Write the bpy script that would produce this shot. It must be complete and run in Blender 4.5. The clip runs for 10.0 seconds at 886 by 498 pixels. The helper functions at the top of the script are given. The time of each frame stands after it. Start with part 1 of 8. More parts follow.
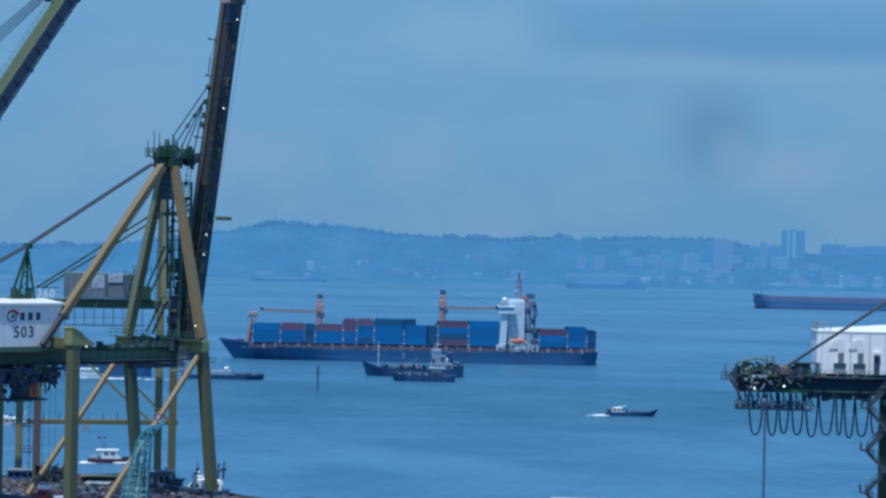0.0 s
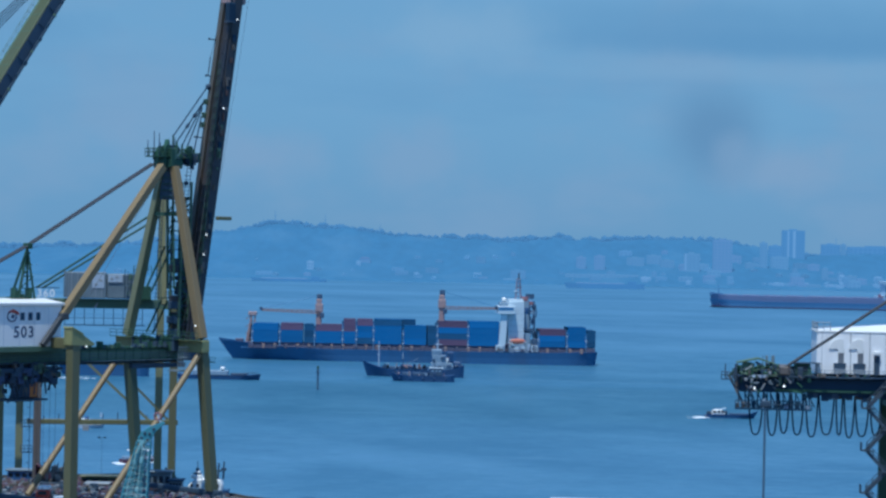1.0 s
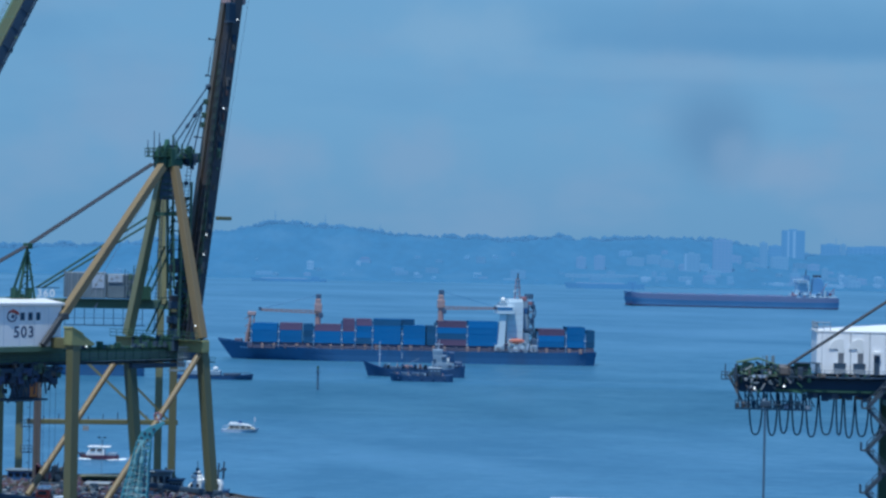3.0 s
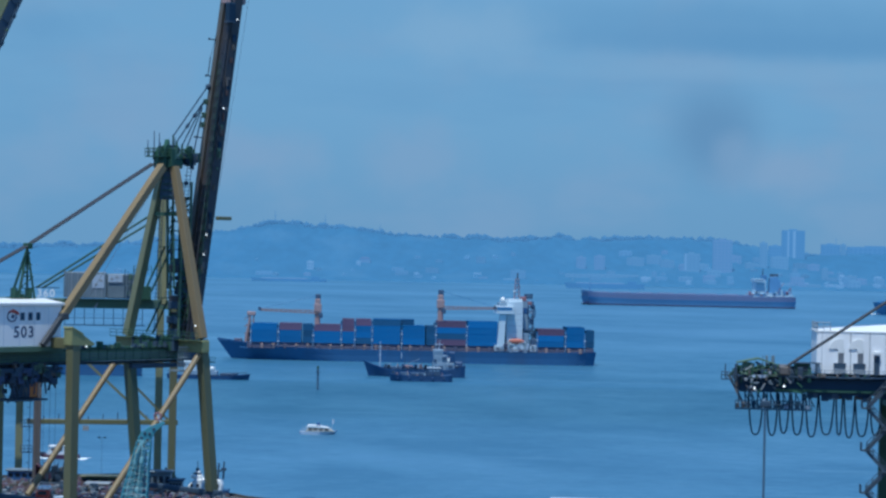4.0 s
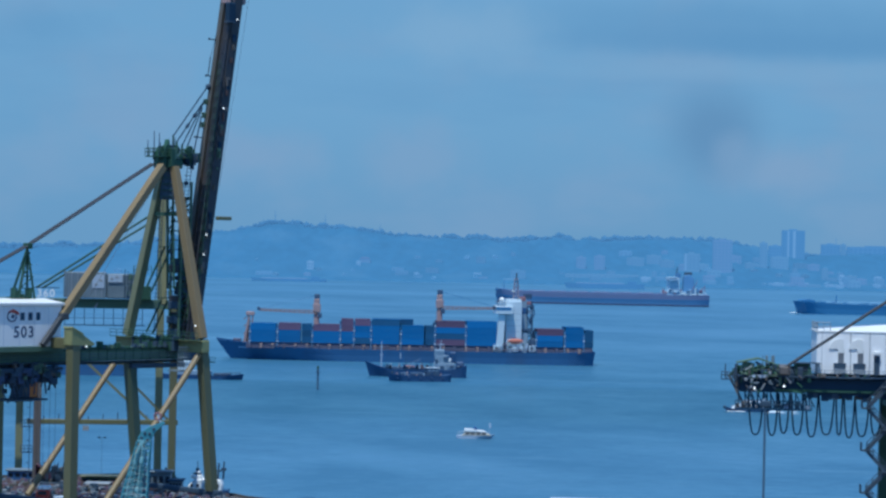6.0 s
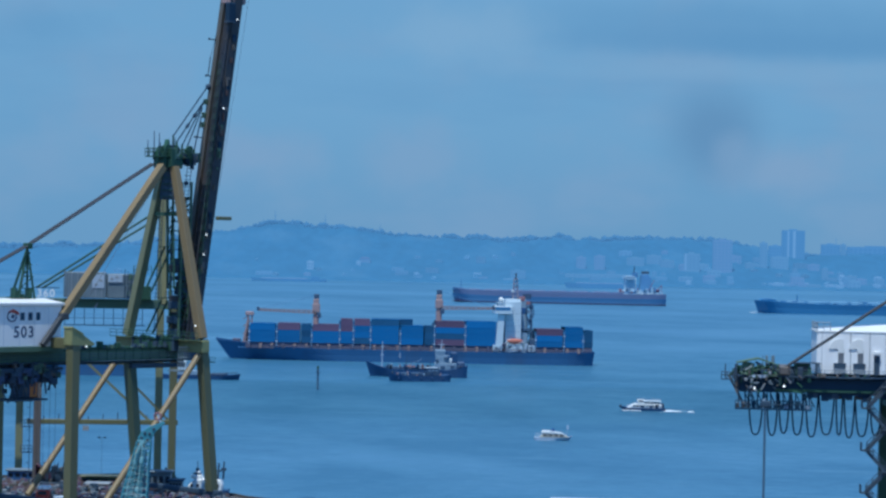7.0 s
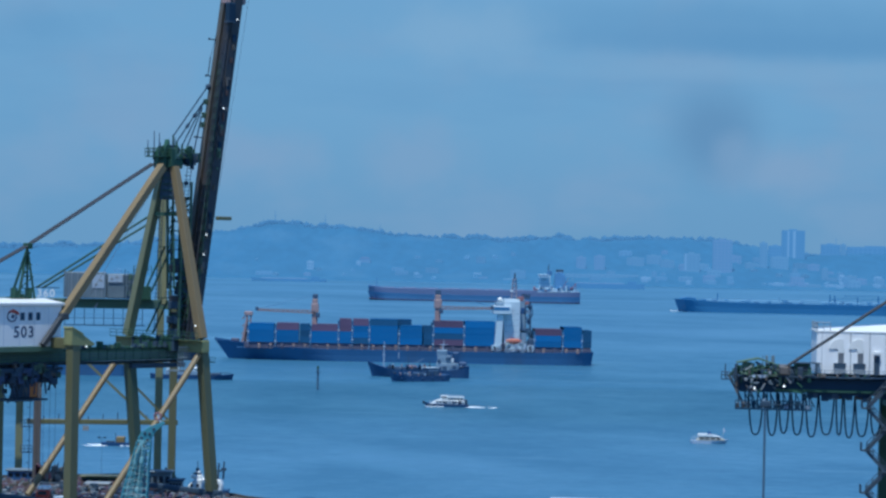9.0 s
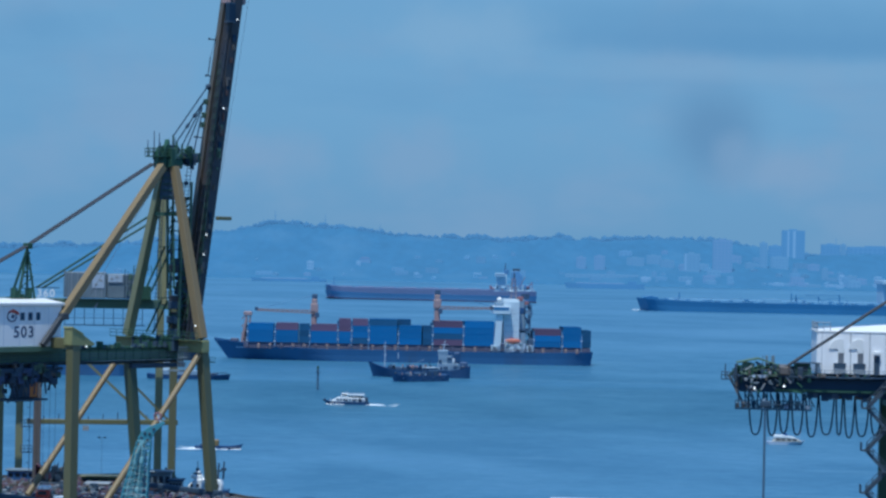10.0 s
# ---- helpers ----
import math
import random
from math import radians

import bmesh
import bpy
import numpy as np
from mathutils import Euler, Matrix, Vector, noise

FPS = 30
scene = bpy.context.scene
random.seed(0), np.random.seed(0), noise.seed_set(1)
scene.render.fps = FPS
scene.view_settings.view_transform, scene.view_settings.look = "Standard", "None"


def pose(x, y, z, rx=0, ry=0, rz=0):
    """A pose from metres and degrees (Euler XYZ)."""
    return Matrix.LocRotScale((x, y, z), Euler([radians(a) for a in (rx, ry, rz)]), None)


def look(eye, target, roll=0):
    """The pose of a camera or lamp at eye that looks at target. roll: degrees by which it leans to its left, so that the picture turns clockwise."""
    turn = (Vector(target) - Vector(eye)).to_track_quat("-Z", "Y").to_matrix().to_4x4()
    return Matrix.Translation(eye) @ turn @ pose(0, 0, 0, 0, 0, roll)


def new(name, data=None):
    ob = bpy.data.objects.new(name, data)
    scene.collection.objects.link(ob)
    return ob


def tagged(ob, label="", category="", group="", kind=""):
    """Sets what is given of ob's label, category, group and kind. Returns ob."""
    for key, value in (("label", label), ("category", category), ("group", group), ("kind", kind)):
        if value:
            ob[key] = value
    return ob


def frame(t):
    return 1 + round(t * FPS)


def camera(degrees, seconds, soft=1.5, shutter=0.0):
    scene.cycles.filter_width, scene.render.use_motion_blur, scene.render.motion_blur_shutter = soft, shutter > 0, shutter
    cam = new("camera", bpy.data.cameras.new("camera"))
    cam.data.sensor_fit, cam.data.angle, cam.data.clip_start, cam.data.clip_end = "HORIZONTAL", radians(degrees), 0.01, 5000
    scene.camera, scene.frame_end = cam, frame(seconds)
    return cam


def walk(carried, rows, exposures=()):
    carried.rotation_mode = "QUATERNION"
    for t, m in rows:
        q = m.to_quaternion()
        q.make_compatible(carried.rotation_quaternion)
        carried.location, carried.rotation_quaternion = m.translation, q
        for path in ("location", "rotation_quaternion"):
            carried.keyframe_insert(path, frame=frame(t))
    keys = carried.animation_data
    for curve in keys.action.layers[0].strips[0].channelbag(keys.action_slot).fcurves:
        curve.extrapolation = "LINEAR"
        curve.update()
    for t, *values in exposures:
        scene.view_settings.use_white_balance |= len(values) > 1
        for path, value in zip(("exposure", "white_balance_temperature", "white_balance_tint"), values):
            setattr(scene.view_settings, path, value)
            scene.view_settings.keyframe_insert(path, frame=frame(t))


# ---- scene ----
# Telephoto view from a height over a quay, a busy roadstead and a far hilly shore.
cam = camera(21.147, 10.0, soft=2.6)
EYE = (0.0, 0.0, 43.0)
CAM = look(EYE, (0.0, 4200.0, 57.0), roll=1.2)
walk(cam, [(0.0, CAM), (10.0, CAM)], exposures=[(0.0, 0.47, 5750, 3), (10.0, 0.47, 5750, 3)])

# ---------------------------------------------------------------- light
SUN_DIR = Vector((-0.14, -0.32, 0.937)).normalized()
world = bpy.data.worlds.new("world")
scene.world = world
world.use_nodes = True
wt = world.node_tree
wt.nodes.clear()


sky = wt.nodes.new("ShaderNodeTexSky")
sky.sky_type = "NISHITA"
sky.sun_disc = False
sky.sun_elevation = math.asin(SUN_DIR.z)
sky.sun_rotation = math.atan2(SUN_DIR.x, SUN_DIR.y)
sky.altitude = 40
sky.air_density = 1.0
sky.dust_density = 0.4
sky.ozone_density = 2.5
tint = wt.nodes.new("ShaderNodeMix")
tint.data_type, tint.blend_type = "RGBA", "MULTIPLY"
tint.inputs["Factor"].default_value = 1.0
tint.inputs["B"].default_value = (0.50, 0.80, 1.10, 1)
wt.links.new(sky.outputs["Color"], tint.inputs["A"])
coord = wt.nodes.new("ShaderNodeTexCoord")


def cloud_layer(scale, offset, low, high, amount, color, below):
    """One soft layer of haze cloud mixed over what is below."""
    mp = wt.nodes.new("ShaderNodeMapping")
    mp.inputs["Scale"].default_value = scale
    mp.inputs["Location"].default_value = offset
    wt.links.new(coord.outputs["Generated"], mp.inputs["Vector"])
    nz = wt.nodes.new("ShaderNodeTexNoise")
    nz.inputs["Scale"].default_value = 1.0
    nz.inputs["Detail"].default_value = 4.0
    nz.inputs["Roughness"].default_value = 0.5
    wt.links.new(mp.outputs["Vector"], nz.inputs["Vector"])
    rg = wt.nodes.new("ShaderNodeMapRange")
    rg.interpolation_type = "SMOOTHSTEP"
    for k, v in zip(("From Min", "From Max", "To Min", "To Max"), (low, high, 0.0, amount)):
        rg.inputs[k].default_value = v
    wt.links.new(nz.outputs["Fac"], rg.inputs["Value"])
    mx = wt.nodes.new("ShaderNodeMix")
    mx.data_type = "RGBA"
    mx.inputs["B"].default_value = (*color, 1)
    wt.links.new(rg.outputs["Result"], mx.inputs["Factor"])
    wt.links.new(below, mx.inputs["A"])
    return mx.outputs["Result"]


def math_node(op, a, b=None, c=None):
    n = wt.nodes.new("ShaderNodeMath")
    n.operation = op
    for i, v in enumerate((a, b, c)):
        if v is None:
            continue
        if isinstance(v, (int, float)):
            n.inputs[i].default_value = v
        else:
            wt.links.new(v, n.inputs[i])
    return n.outputs[0]


def blend(below, color, factor):
    mx = wt.nodes.new("ShaderNodeMix")
    mx.data_type = "RGBA"
    mx.inputs["B"].default_value = (*color, 1)
    wt.links.new(factor, mx.inputs["Factor"])
    wt.links.new(below, mx.inputs["A"])
    return mx.outputs["Result"]


def fade(value, low, high, top):
    rg = wt.nodes.new("ShaderNodeMapRange")
    rg.interpolation_type = "SMOOTHSTEP"
    for k, v in zip(("From Min", "From Max", "To Min", "To Max"), (low, high, 0.0, top)):
        rg.inputs[k].default_value = v
    wt.links.new(value, rg.inputs["Value"])
    return rg.outputs["Result"]


# humid haze that fills the sky towards the horizon
HAZE, LILAC, PALE, GREY = (1.19, 2.28, 3.50), (1.58, 2.32, 3.36), (1.58, 2.58, 3.70), (0.93, 1.98, 3.28)
split = wt.nodes.new("ShaderNodeSeparateXYZ")
wt.links.new(coord.outputs["Generated"], split.inputs["Vector"])
haze = blend(tint.outputs["Result"], HAZE, fade(math_node("ABSOLUTE", split.outputs["Z"]), 0.42, 0.10, 0.96))
haze = blend(haze, (1.06, 2.06, 3.26), fade(math_node("ABSOLUTE", split.outputs["Z"]), 0.075, 0.0, 0.9))
ripple = wt.nodes.new("ShaderNodeTexNoise")
ripple.inputs["Scale"].default_value = 46.0
ripple.inputs["Detail"].default_value = 5.0
wt.links.new(coord.outputs["Generated"], ripple.inputs["Vector"])


def cloud(below, x, z, rx, rz, color, amount, ragged=1.4):
    """A faint cloud round a direction (x, z as slopes from the y axis), with a ragged rim."""
    dx = math_node("MULTIPLY", math_node("SUBTRACT", math_node("DIVIDE", split.outputs["X"], split.outputs["Y"]), x), 1 / rx)
    dz = math_node("MULTIPLY", math_node("SUBTRACT", math_node("DIVIDE", split.outputs["Z"], split.outputs["Y"]), z), 1 / rz)
    d = math_node("SQRT", math_node("ADD", math_node("MULTIPLY", dx, dx), math_node("MULTIPLY", dz, dz)))
    d = math_node("ADD", d, math_node("MULTIPLY", math_node("SUBTRACT", ripple.outputs["Fac"], 0.5), ragged))
    front = math_node("MULTIPLY", fade(d, 1.25, 0.15, amount), math_node("GREATER_THAN", split.outputs["Y"], 0.05))
    return blend(below, color, front)


c1 = cloud_layer((14, 14, 24), (3.1, 0.4, 1.7), 0.45, 0.70, 0.5, LILAC, haze)
c2 = cloud_layer((6, 6, 30), (0.7, 2.2, 5.3), 0.50, 0.75, 0.35, GREY, c1)
c2 = cloud(c2, 0.130, 0.099, 0.120, 0.014, GREY, 0.7, 0.6)
c2 = cloud(c2, 0.140, 0.0925, 0.110, 0.0075, GREY, 0.9, 0.5)
c2 = cloud(c2, 0.120, 0.080, 0.110, 0.005, PALE, 0.3, 0.6)
c2 = cloud(c2, 0.010, 0.094, 0.034, 0.017, PALE, 0.75)
c2 = cloud(c2, -0.012, 0.041, 0.026, 0.020, LILAC, 0.6)
c2 = cloud(c2, -0.080, 0.040, 0.030, 0.014, LILAC, 0.7)
c2 = cloud(c2, 0.140, 0.041, 0.030, 0.014, LILAC, 0.85)
# round dark smudge, taken for dust on the lens, drawn into the sky
c2 = cloud(c2, 0.1125, 0.0548, 0.0250, 0.0240, (0.97, 1.86, 3.0), 1.0, 0.3)
c2 = cloud(c2, 0.121, 0.047, 0.010, 0.010, LILAC, 0.5, 0.9)
c2 = cloud(c2, -0.135, 0.062, 0.045, 0.028, LILAC, 0.5)
c2 = cloud(c2, -0.172, 0.094, 0.030, 0.010, GREY, 0.45)
bg = wt.nodes.new("ShaderNodeBackground")
bg.inputs["Strength"].default_value = 0.11
wo = wt.nodes.new("ShaderNodeOutputWorld")
wt.links.new(c2, bg.inputs["Color"])
wt.links.new(bg.outputs["Background"], wo.inputs["Surface"])

sun_data = bpy.data.lights.new("sun", "SUN")
sun_data.energy, sun_data.angle, sun_data.color = 2.6, radians(0.6), (1.0, 0.95, 0.86)
sun = new("sun", sun_data)
sun.matrix_world = look((0, 0, 300), Vector((0, 0, 300)) - SUN_DIR)


# ---------------------------------------------------------------- materials
def paint(name, col, rough=0.5, metal=0.0, var=0.22, big=0.25, fine=5.0, dirt=None, dirt_amount=0.35, bump=0.02, stretch=(1, 1, 1), per_object=0.0, gloss=0.5):
    """A painted or natural surface: colour varied at two scales, streaks of dirt, a fine relief."""
    m = bpy.data.materials.new(name)
    m.use_nodes = True
    t = m.node_tree
    b = t.nodes["Principled BSDF"]
    b.inputs["Roughness"].default_value = rough
    b.inputs["Metallic"].default_value = metal
    b.inputs["Specular IOR Level"].default_value = gloss
    tc = t.nodes.new("ShaderNodeTexCoord")
    mp = t.nodes.new("ShaderNodeMapping")
    mp.inputs["Scale"].default_value = stretch
    t.links.new(tc.outputs["Object"], mp.inputs["Vector"])
    n1, n2 = t.nodes.new("ShaderNodeTexNoise"), t.nodes.new("ShaderNodeTexNoise")
    n1.inputs["Scale"].default_value, n2.inputs["Scale"].default_value = big, fine
    n1.inputs["Detail"].default_value, n2.inputs["Detail"].default_value = 5, 6
    for n in (n1, n2):
        t.links.new(mp.outputs["Vector"], n.inputs["Vector"])
    val = t.nodes.new("ShaderNodeMath")
    val.operation = "MULTIPLY_ADD"
    val.inputs[1].default_value, val.inputs[2].default_value = 2 * var, 1 - var
    mixn = t.nodes.new("ShaderNodeMath")
    mixn.operation = "MULTIPLY_ADD"
    mixn.inputs[1].default_value = 0.45
    half = t.nodes.new("ShaderNodeMath")
    half.operation = "MULTIPLY"
    half.inputs[1].default_value = 0.55
    t.links.new(n1.outputs["Fac"], half.inputs[0])
    t.links.new(n2.outputs["Fac"], mixn.inputs[0])
    t.links.new(half.outputs[0], mixn.inputs[2])
    t.links.new(mixn.outputs[0], val.inputs[0])
    last = val.outputs[0]
    if per_object:
        oi = t.nodes.new("ShaderNodeObjectInfo")
        po = t.nodes.new("ShaderNodeMath")
        po.operation = "MULTIPLY_ADD"
        po.inputs[1].default_value, po.inputs[2].default_value = 2 * per_object, 1 - per_object
        t.links.new(oi.outputs["Random"], po.inputs[0])
        mm = t.nodes.new("ShaderNodeMath")
        mm.operation = "MULTIPLY"
        t.links.new(last, mm.inputs[0])
        t.links.new(po.outputs[0], mm.inputs[1])
        last = mm.outputs[0]
    sc = t.nodes.new("ShaderNodeVectorMath")
    sc.operation = "SCALE"
    sc.inputs[0].default_value = col
    t.links.new(last, sc.inputs["Scale"])
    out = sc.outputs[0]
    if dirt:
        rg = t.nodes.new("ShaderNodeMapRange")
        rg.inputs["From Min"].default_value, rg.inputs["From Max"].default_value = 0.5, 0.72
        rg.inputs["To Max"].default_value = dirt_amount
        t.links.new(n1.outputs["Fac"], rg.inputs["Value"])
        mx = t.nodes.new("ShaderNodeMix")
        mx.data_type = "RGBA"
        mx.inputs["B"].default_value = (*dirt, 1)
        t.links.new(rg.outputs["Result"], mx.inputs["Factor"])
        t.links.new(out, mx.inputs["A"])
        out = mx.outputs["Result"]
    t.links.new(out, b.inputs["Base Color"])
    if bump:
        bp = t.nodes.new("ShaderNodeBump")
        bp.inputs["Strength"].default_value = 0.35
        bp.inputs["Distance"].default_value = bump
        t.links.new(n2.outputs["Fac"], bp.inputs["Height"])
        t.links.new(bp.outputs["Normal"], b.inputs["Normal"])
    return m


def glow(name, col, strength):
    m = bpy.data.materials.new(name)
    m.use_nodes = True
    b = m.node_tree.nodes["Principled BSDF"]
    b.inputs["Base Color"].default_value = (*col, 1)
    b.inputs["Emission Color"].default_value = (*col, 1)
    b.inputs["Emission Strength"].default_value = strength
    return m


RUST = (0.16, 0.07, 0.035)
M_OLIVE = paint("olive_green_paint", (0.155, 0.155, 0.075), 0.5, dirt=(0.10, 0.08, 0.045), stretch=(1, 1, 0.35))
M_TAN = paint("faded_tan_paint", (0.235, 0.168, 0.080), 0.5, dirt=(0.13, 0.095, 0.06), stretch=(1, 1, 0.35))
# dark green lifted a little to stand for haze over it
M_DGREEN = paint("dark_green_paint", (0.036, 0.090, 0.062), 0.6, dirt=(0.045, 0.06, 0.055), gloss=0.25)
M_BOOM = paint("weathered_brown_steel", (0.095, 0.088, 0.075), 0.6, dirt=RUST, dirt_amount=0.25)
# darker copy of the boom colour, with shade painted in
M_BOOMG = paint("shaded_boom_paint", (0.032, 0.036, 0.048), 0.55, dirt=(0.07, 0.05, 0.03))
# haze over dark machinery is put into the colour as a bluish lift
M_DARK = paint("dark_machinery_paint", (0.047, 0.080, 0.122), 0.65, dirt=(0.05, 0.05, 0.055), gloss=0.25)
M_CABLE = paint("dark_steel_cable", (0.05, 0.055, 0.065), 0.45, 0.3)
M_WHITE = paint("white_house_paint", (0.91, 0.91, 0.91), 0.45, var=0.06, dirt=(0.55, 0.52, 0.50), dirt_amount=0.35, stretch=(1, 1, 0.3))
M_ROOF = paint("white_roof_paint", (0.80, 0.80, 0.78), 0.5, var=0.05, dirt=(0.6, 0.58, 0.52), dirt_amount=0.25)
M_GREYH = paint("grey_sheet_cladding", (0.30, 0.33, 0.36), 0.5, dirt=(0.2, 0.19, 0.17))
M_RUSTP = paint("rust_streaked_tray", (0.085, 0.052, 0.048), 0.7, dirt=(0.14, 0.06, 0.04))
# cable colour carries the same bluish haze lift
M_LOOP = paint("navy_rubber_cable", (0.017, 0.042, 0.076), 0.7, gloss=0.2)
M_INK = paint("dark_blue_lettering", (0.04, 0.07, 0.15), 0.5)
M_RED = paint("signal_red_paint", (0.50, 0.05, 0.03), 0.45)
M_CORAL = paint("faded_coral_cover", (0.30, 0.14, 0.15), 0.7)
M_ORANGE = paint("orange_paint", (0.50, 0.17, 0.04), 0.5, dirt=(0.2, 0.08, 0.03))
M_LAMP = glow("floodlight_glass", (1.0, 0.97, 0.9), 1.1)
M_TEAL = paint("teal_paint", (0.070, 0.27, 0.34), 0.45, dirt=(0.04, 0.12, 0.14))
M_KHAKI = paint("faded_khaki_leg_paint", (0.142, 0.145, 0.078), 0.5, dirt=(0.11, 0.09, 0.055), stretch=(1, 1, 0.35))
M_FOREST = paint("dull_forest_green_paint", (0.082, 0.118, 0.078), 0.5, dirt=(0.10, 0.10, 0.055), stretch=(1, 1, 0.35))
M_MOSS = paint("moss_green_boom_paint", (0.085, 0.104, 0.048), 0.5, dirt=(0.06, 0.065, 0.04))
M_SHEET = paint("dull_blue_grey_sheet", (0.155, 0.205, 0.245), 0.55, var=0.35, big=0.45, dirt=(0.23, 0.28, 0.31), dirt_amount=0.5)
M_STAYG = paint("grey_brown_stay_paint", (0.064, 0.068, 0.076), 0.55, dirt=(0.06, 0.05, 0.045))
M_TEALP = paint("pale_teal_paint", (0.25, 0.50, 0.54), 0.4)
M_CONC = paint("quay_concrete", (0.085, 0.075, 0.07), 0.85, big=0.12, fine=3.0, dirt=(0.14, 0.12, 0.10))
M_BROWNLEG = paint("faded_brown_leg_paint", (0.135, 0.118, 0.108), 0.55, dirt=(0.10, 0.07, 0.05), stretch=(1, 1, 0.35))
M_VENT = paint("shaded_vent_duct", (0.16, 0.17, 0.19), 0.5)
M_STAIR = paint("galvanised_stair_steel", (0.045, 0.07, 0.10), 0.6, 0.0, dirt=(0.08, 0.065, 0.05))
M_XBEAM = paint("yellowed_green_paint", (0.29, 0.295, 0.13), 0.5, big=0.5, dirt=(0.10, 0.10, 0.06), dirt_amount=0.6)
M_GREEN = paint("bright_machinery_green", (0.045, 0.13, 0.075), 0.45, dirt=(0.04, 0.07, 0.05))
# olive lightened in colour to offset the shadow on the far legs
M_PALEOL = paint("lightened_olive_paint", (0.21, 0.22, 0.125), 0.55, dirt=(0.13, 0.13, 0.09), stretch=(1, 1, 0.35))
M_MASTL = paint("lilac_grey_mast_paint", (0.26, 0.25, 0.31), 0.6)
# red waterline paint with the haze of distance mixed into its colour
M_BOOT = paint("haze_tinted_red_boot_topping", (0.25, 0.16, 0.22), 0.6, big=0.05)
M_POLE = paint("blue_grey_pole_paint", (0.075, 0.135, 0.20), 0.55)
M_NAVY = paint("navy_steel_paint", (0.026, 0.070, 0.125), 0.6, dirt=(0.045, 0.065, 0.09), gloss=0.3)
M_BROWN = paint("brown_cargo", (0.13, 0.09, 0.09), 0.8, per_object=0.5)
M_GLASS = paint("dark_window_glass", (0.02, 0.03, 0.045), 0.12, var=0.05, bump=0)

# haze of distance is put into the ship colours as extra blue
M_HULL = paint("navy_hull_paint", (0.030, 0.110, 0.245), 0.55, big=0.06, fine=0.8, dirt=(0.05, 0.05, 0.07), stretch=(1, 1, 0.3))
M_HULLD = paint("dark_hull_paint", (0.019, 0.066, 0.165), 0.45, big=0.2, dirt=(0.04, 0.045, 0.07))
M_HULLR = paint("maroon_hull_paint", (0.085, 0.028, 0.055), 0.5)
# far bulker and tanker: haze mixed into the hull and deck colours
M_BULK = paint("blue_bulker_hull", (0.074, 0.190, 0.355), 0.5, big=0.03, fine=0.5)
M_BULKR = paint("haze_tinted_red_deck", (0.150, 0.190, 0.315), 0.6, big=0.05, fine=0.5)
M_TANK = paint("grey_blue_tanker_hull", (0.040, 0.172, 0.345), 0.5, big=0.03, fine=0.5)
M_CBLUE = paint("blue_container_paint", (0.019, 0.150, 0.365), 0.6, var=0.15, per_object=0.14, dirt=(0.03, 0.12, 0.26), gloss=0.2)
# container red shifted to lilac by painted haze
M_CRED = paint("haze_tinted_red_container_paint", (0.135, 0.088, 0.15), 0.6, var=0.15, per_object=0.2, gloss=0.3)
# for dark containers, and for stack ends painted as shaded
M_CDARK = paint("dark_and_shaded_container_paint", (0.020, 0.095, 0.20), 0.6, per_object=0.2, gloss=0.3)
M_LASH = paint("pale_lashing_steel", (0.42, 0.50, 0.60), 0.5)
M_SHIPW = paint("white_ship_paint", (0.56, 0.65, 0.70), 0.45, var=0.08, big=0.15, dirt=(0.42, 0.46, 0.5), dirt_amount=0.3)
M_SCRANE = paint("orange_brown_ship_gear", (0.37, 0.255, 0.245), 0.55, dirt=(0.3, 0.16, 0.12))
# hatch brown blued for haze
M_COAM = paint("haze_tinted_brown_hatch_steel", (0.095, 0.095, 0.15), 0.6, dirt=(0.22, 0.14, 0.13))
M_LIFE = paint("red_orange_lifeboat_paint", (0.48, 0.15, 0.10), 0.5)
# white and funnel paint paled and blued to stand for haze
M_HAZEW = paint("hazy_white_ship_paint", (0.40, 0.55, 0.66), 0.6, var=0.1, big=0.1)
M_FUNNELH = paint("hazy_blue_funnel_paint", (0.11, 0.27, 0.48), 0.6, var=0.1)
# pedestal orange paled for haze
M_PED = paint("haze_tinted_orange_pedestal", (0.31, 0.21, 0.19), 0.6)
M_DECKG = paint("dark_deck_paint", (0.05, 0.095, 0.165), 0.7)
M_FUNNEL = paint("blue_funnel_paint", (0.03, 0.10, 0.25), 0.5)
M_CREAM = paint("cream_boat_paint", (0.52, 0.48, 0.40), 0.4, var=0.08)
M_YELLOW = paint("yellow_deckhouse_paint", (0.24, 0.16, 0.06), 0.5)
M_FOAM = paint("white_sea_foam", (0.80, 0.84, 0.86), 0.9, var=0.15, big=0.6, fine=4.0, bump=0.1)

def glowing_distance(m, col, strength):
    """Paints the air light of far haze onto a backdrop material as a glow."""
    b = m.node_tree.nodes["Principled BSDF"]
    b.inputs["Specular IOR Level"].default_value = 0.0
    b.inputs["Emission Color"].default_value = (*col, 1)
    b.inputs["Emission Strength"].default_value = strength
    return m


# base colours of the far hills and town are blued with haze too
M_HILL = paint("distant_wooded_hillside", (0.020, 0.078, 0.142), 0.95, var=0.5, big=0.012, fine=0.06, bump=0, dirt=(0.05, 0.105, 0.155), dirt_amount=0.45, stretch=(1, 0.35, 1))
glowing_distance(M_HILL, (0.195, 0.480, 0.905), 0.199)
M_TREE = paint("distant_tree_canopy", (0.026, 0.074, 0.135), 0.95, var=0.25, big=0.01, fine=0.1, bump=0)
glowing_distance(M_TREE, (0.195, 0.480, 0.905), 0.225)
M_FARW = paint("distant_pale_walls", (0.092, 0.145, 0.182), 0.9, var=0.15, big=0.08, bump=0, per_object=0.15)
M_FARD = paint("distant_haze_blue_walls", (0.062, 0.112, 0.162), 0.9, var=0.15, big=0.08, bump=0, per_object=0.12)
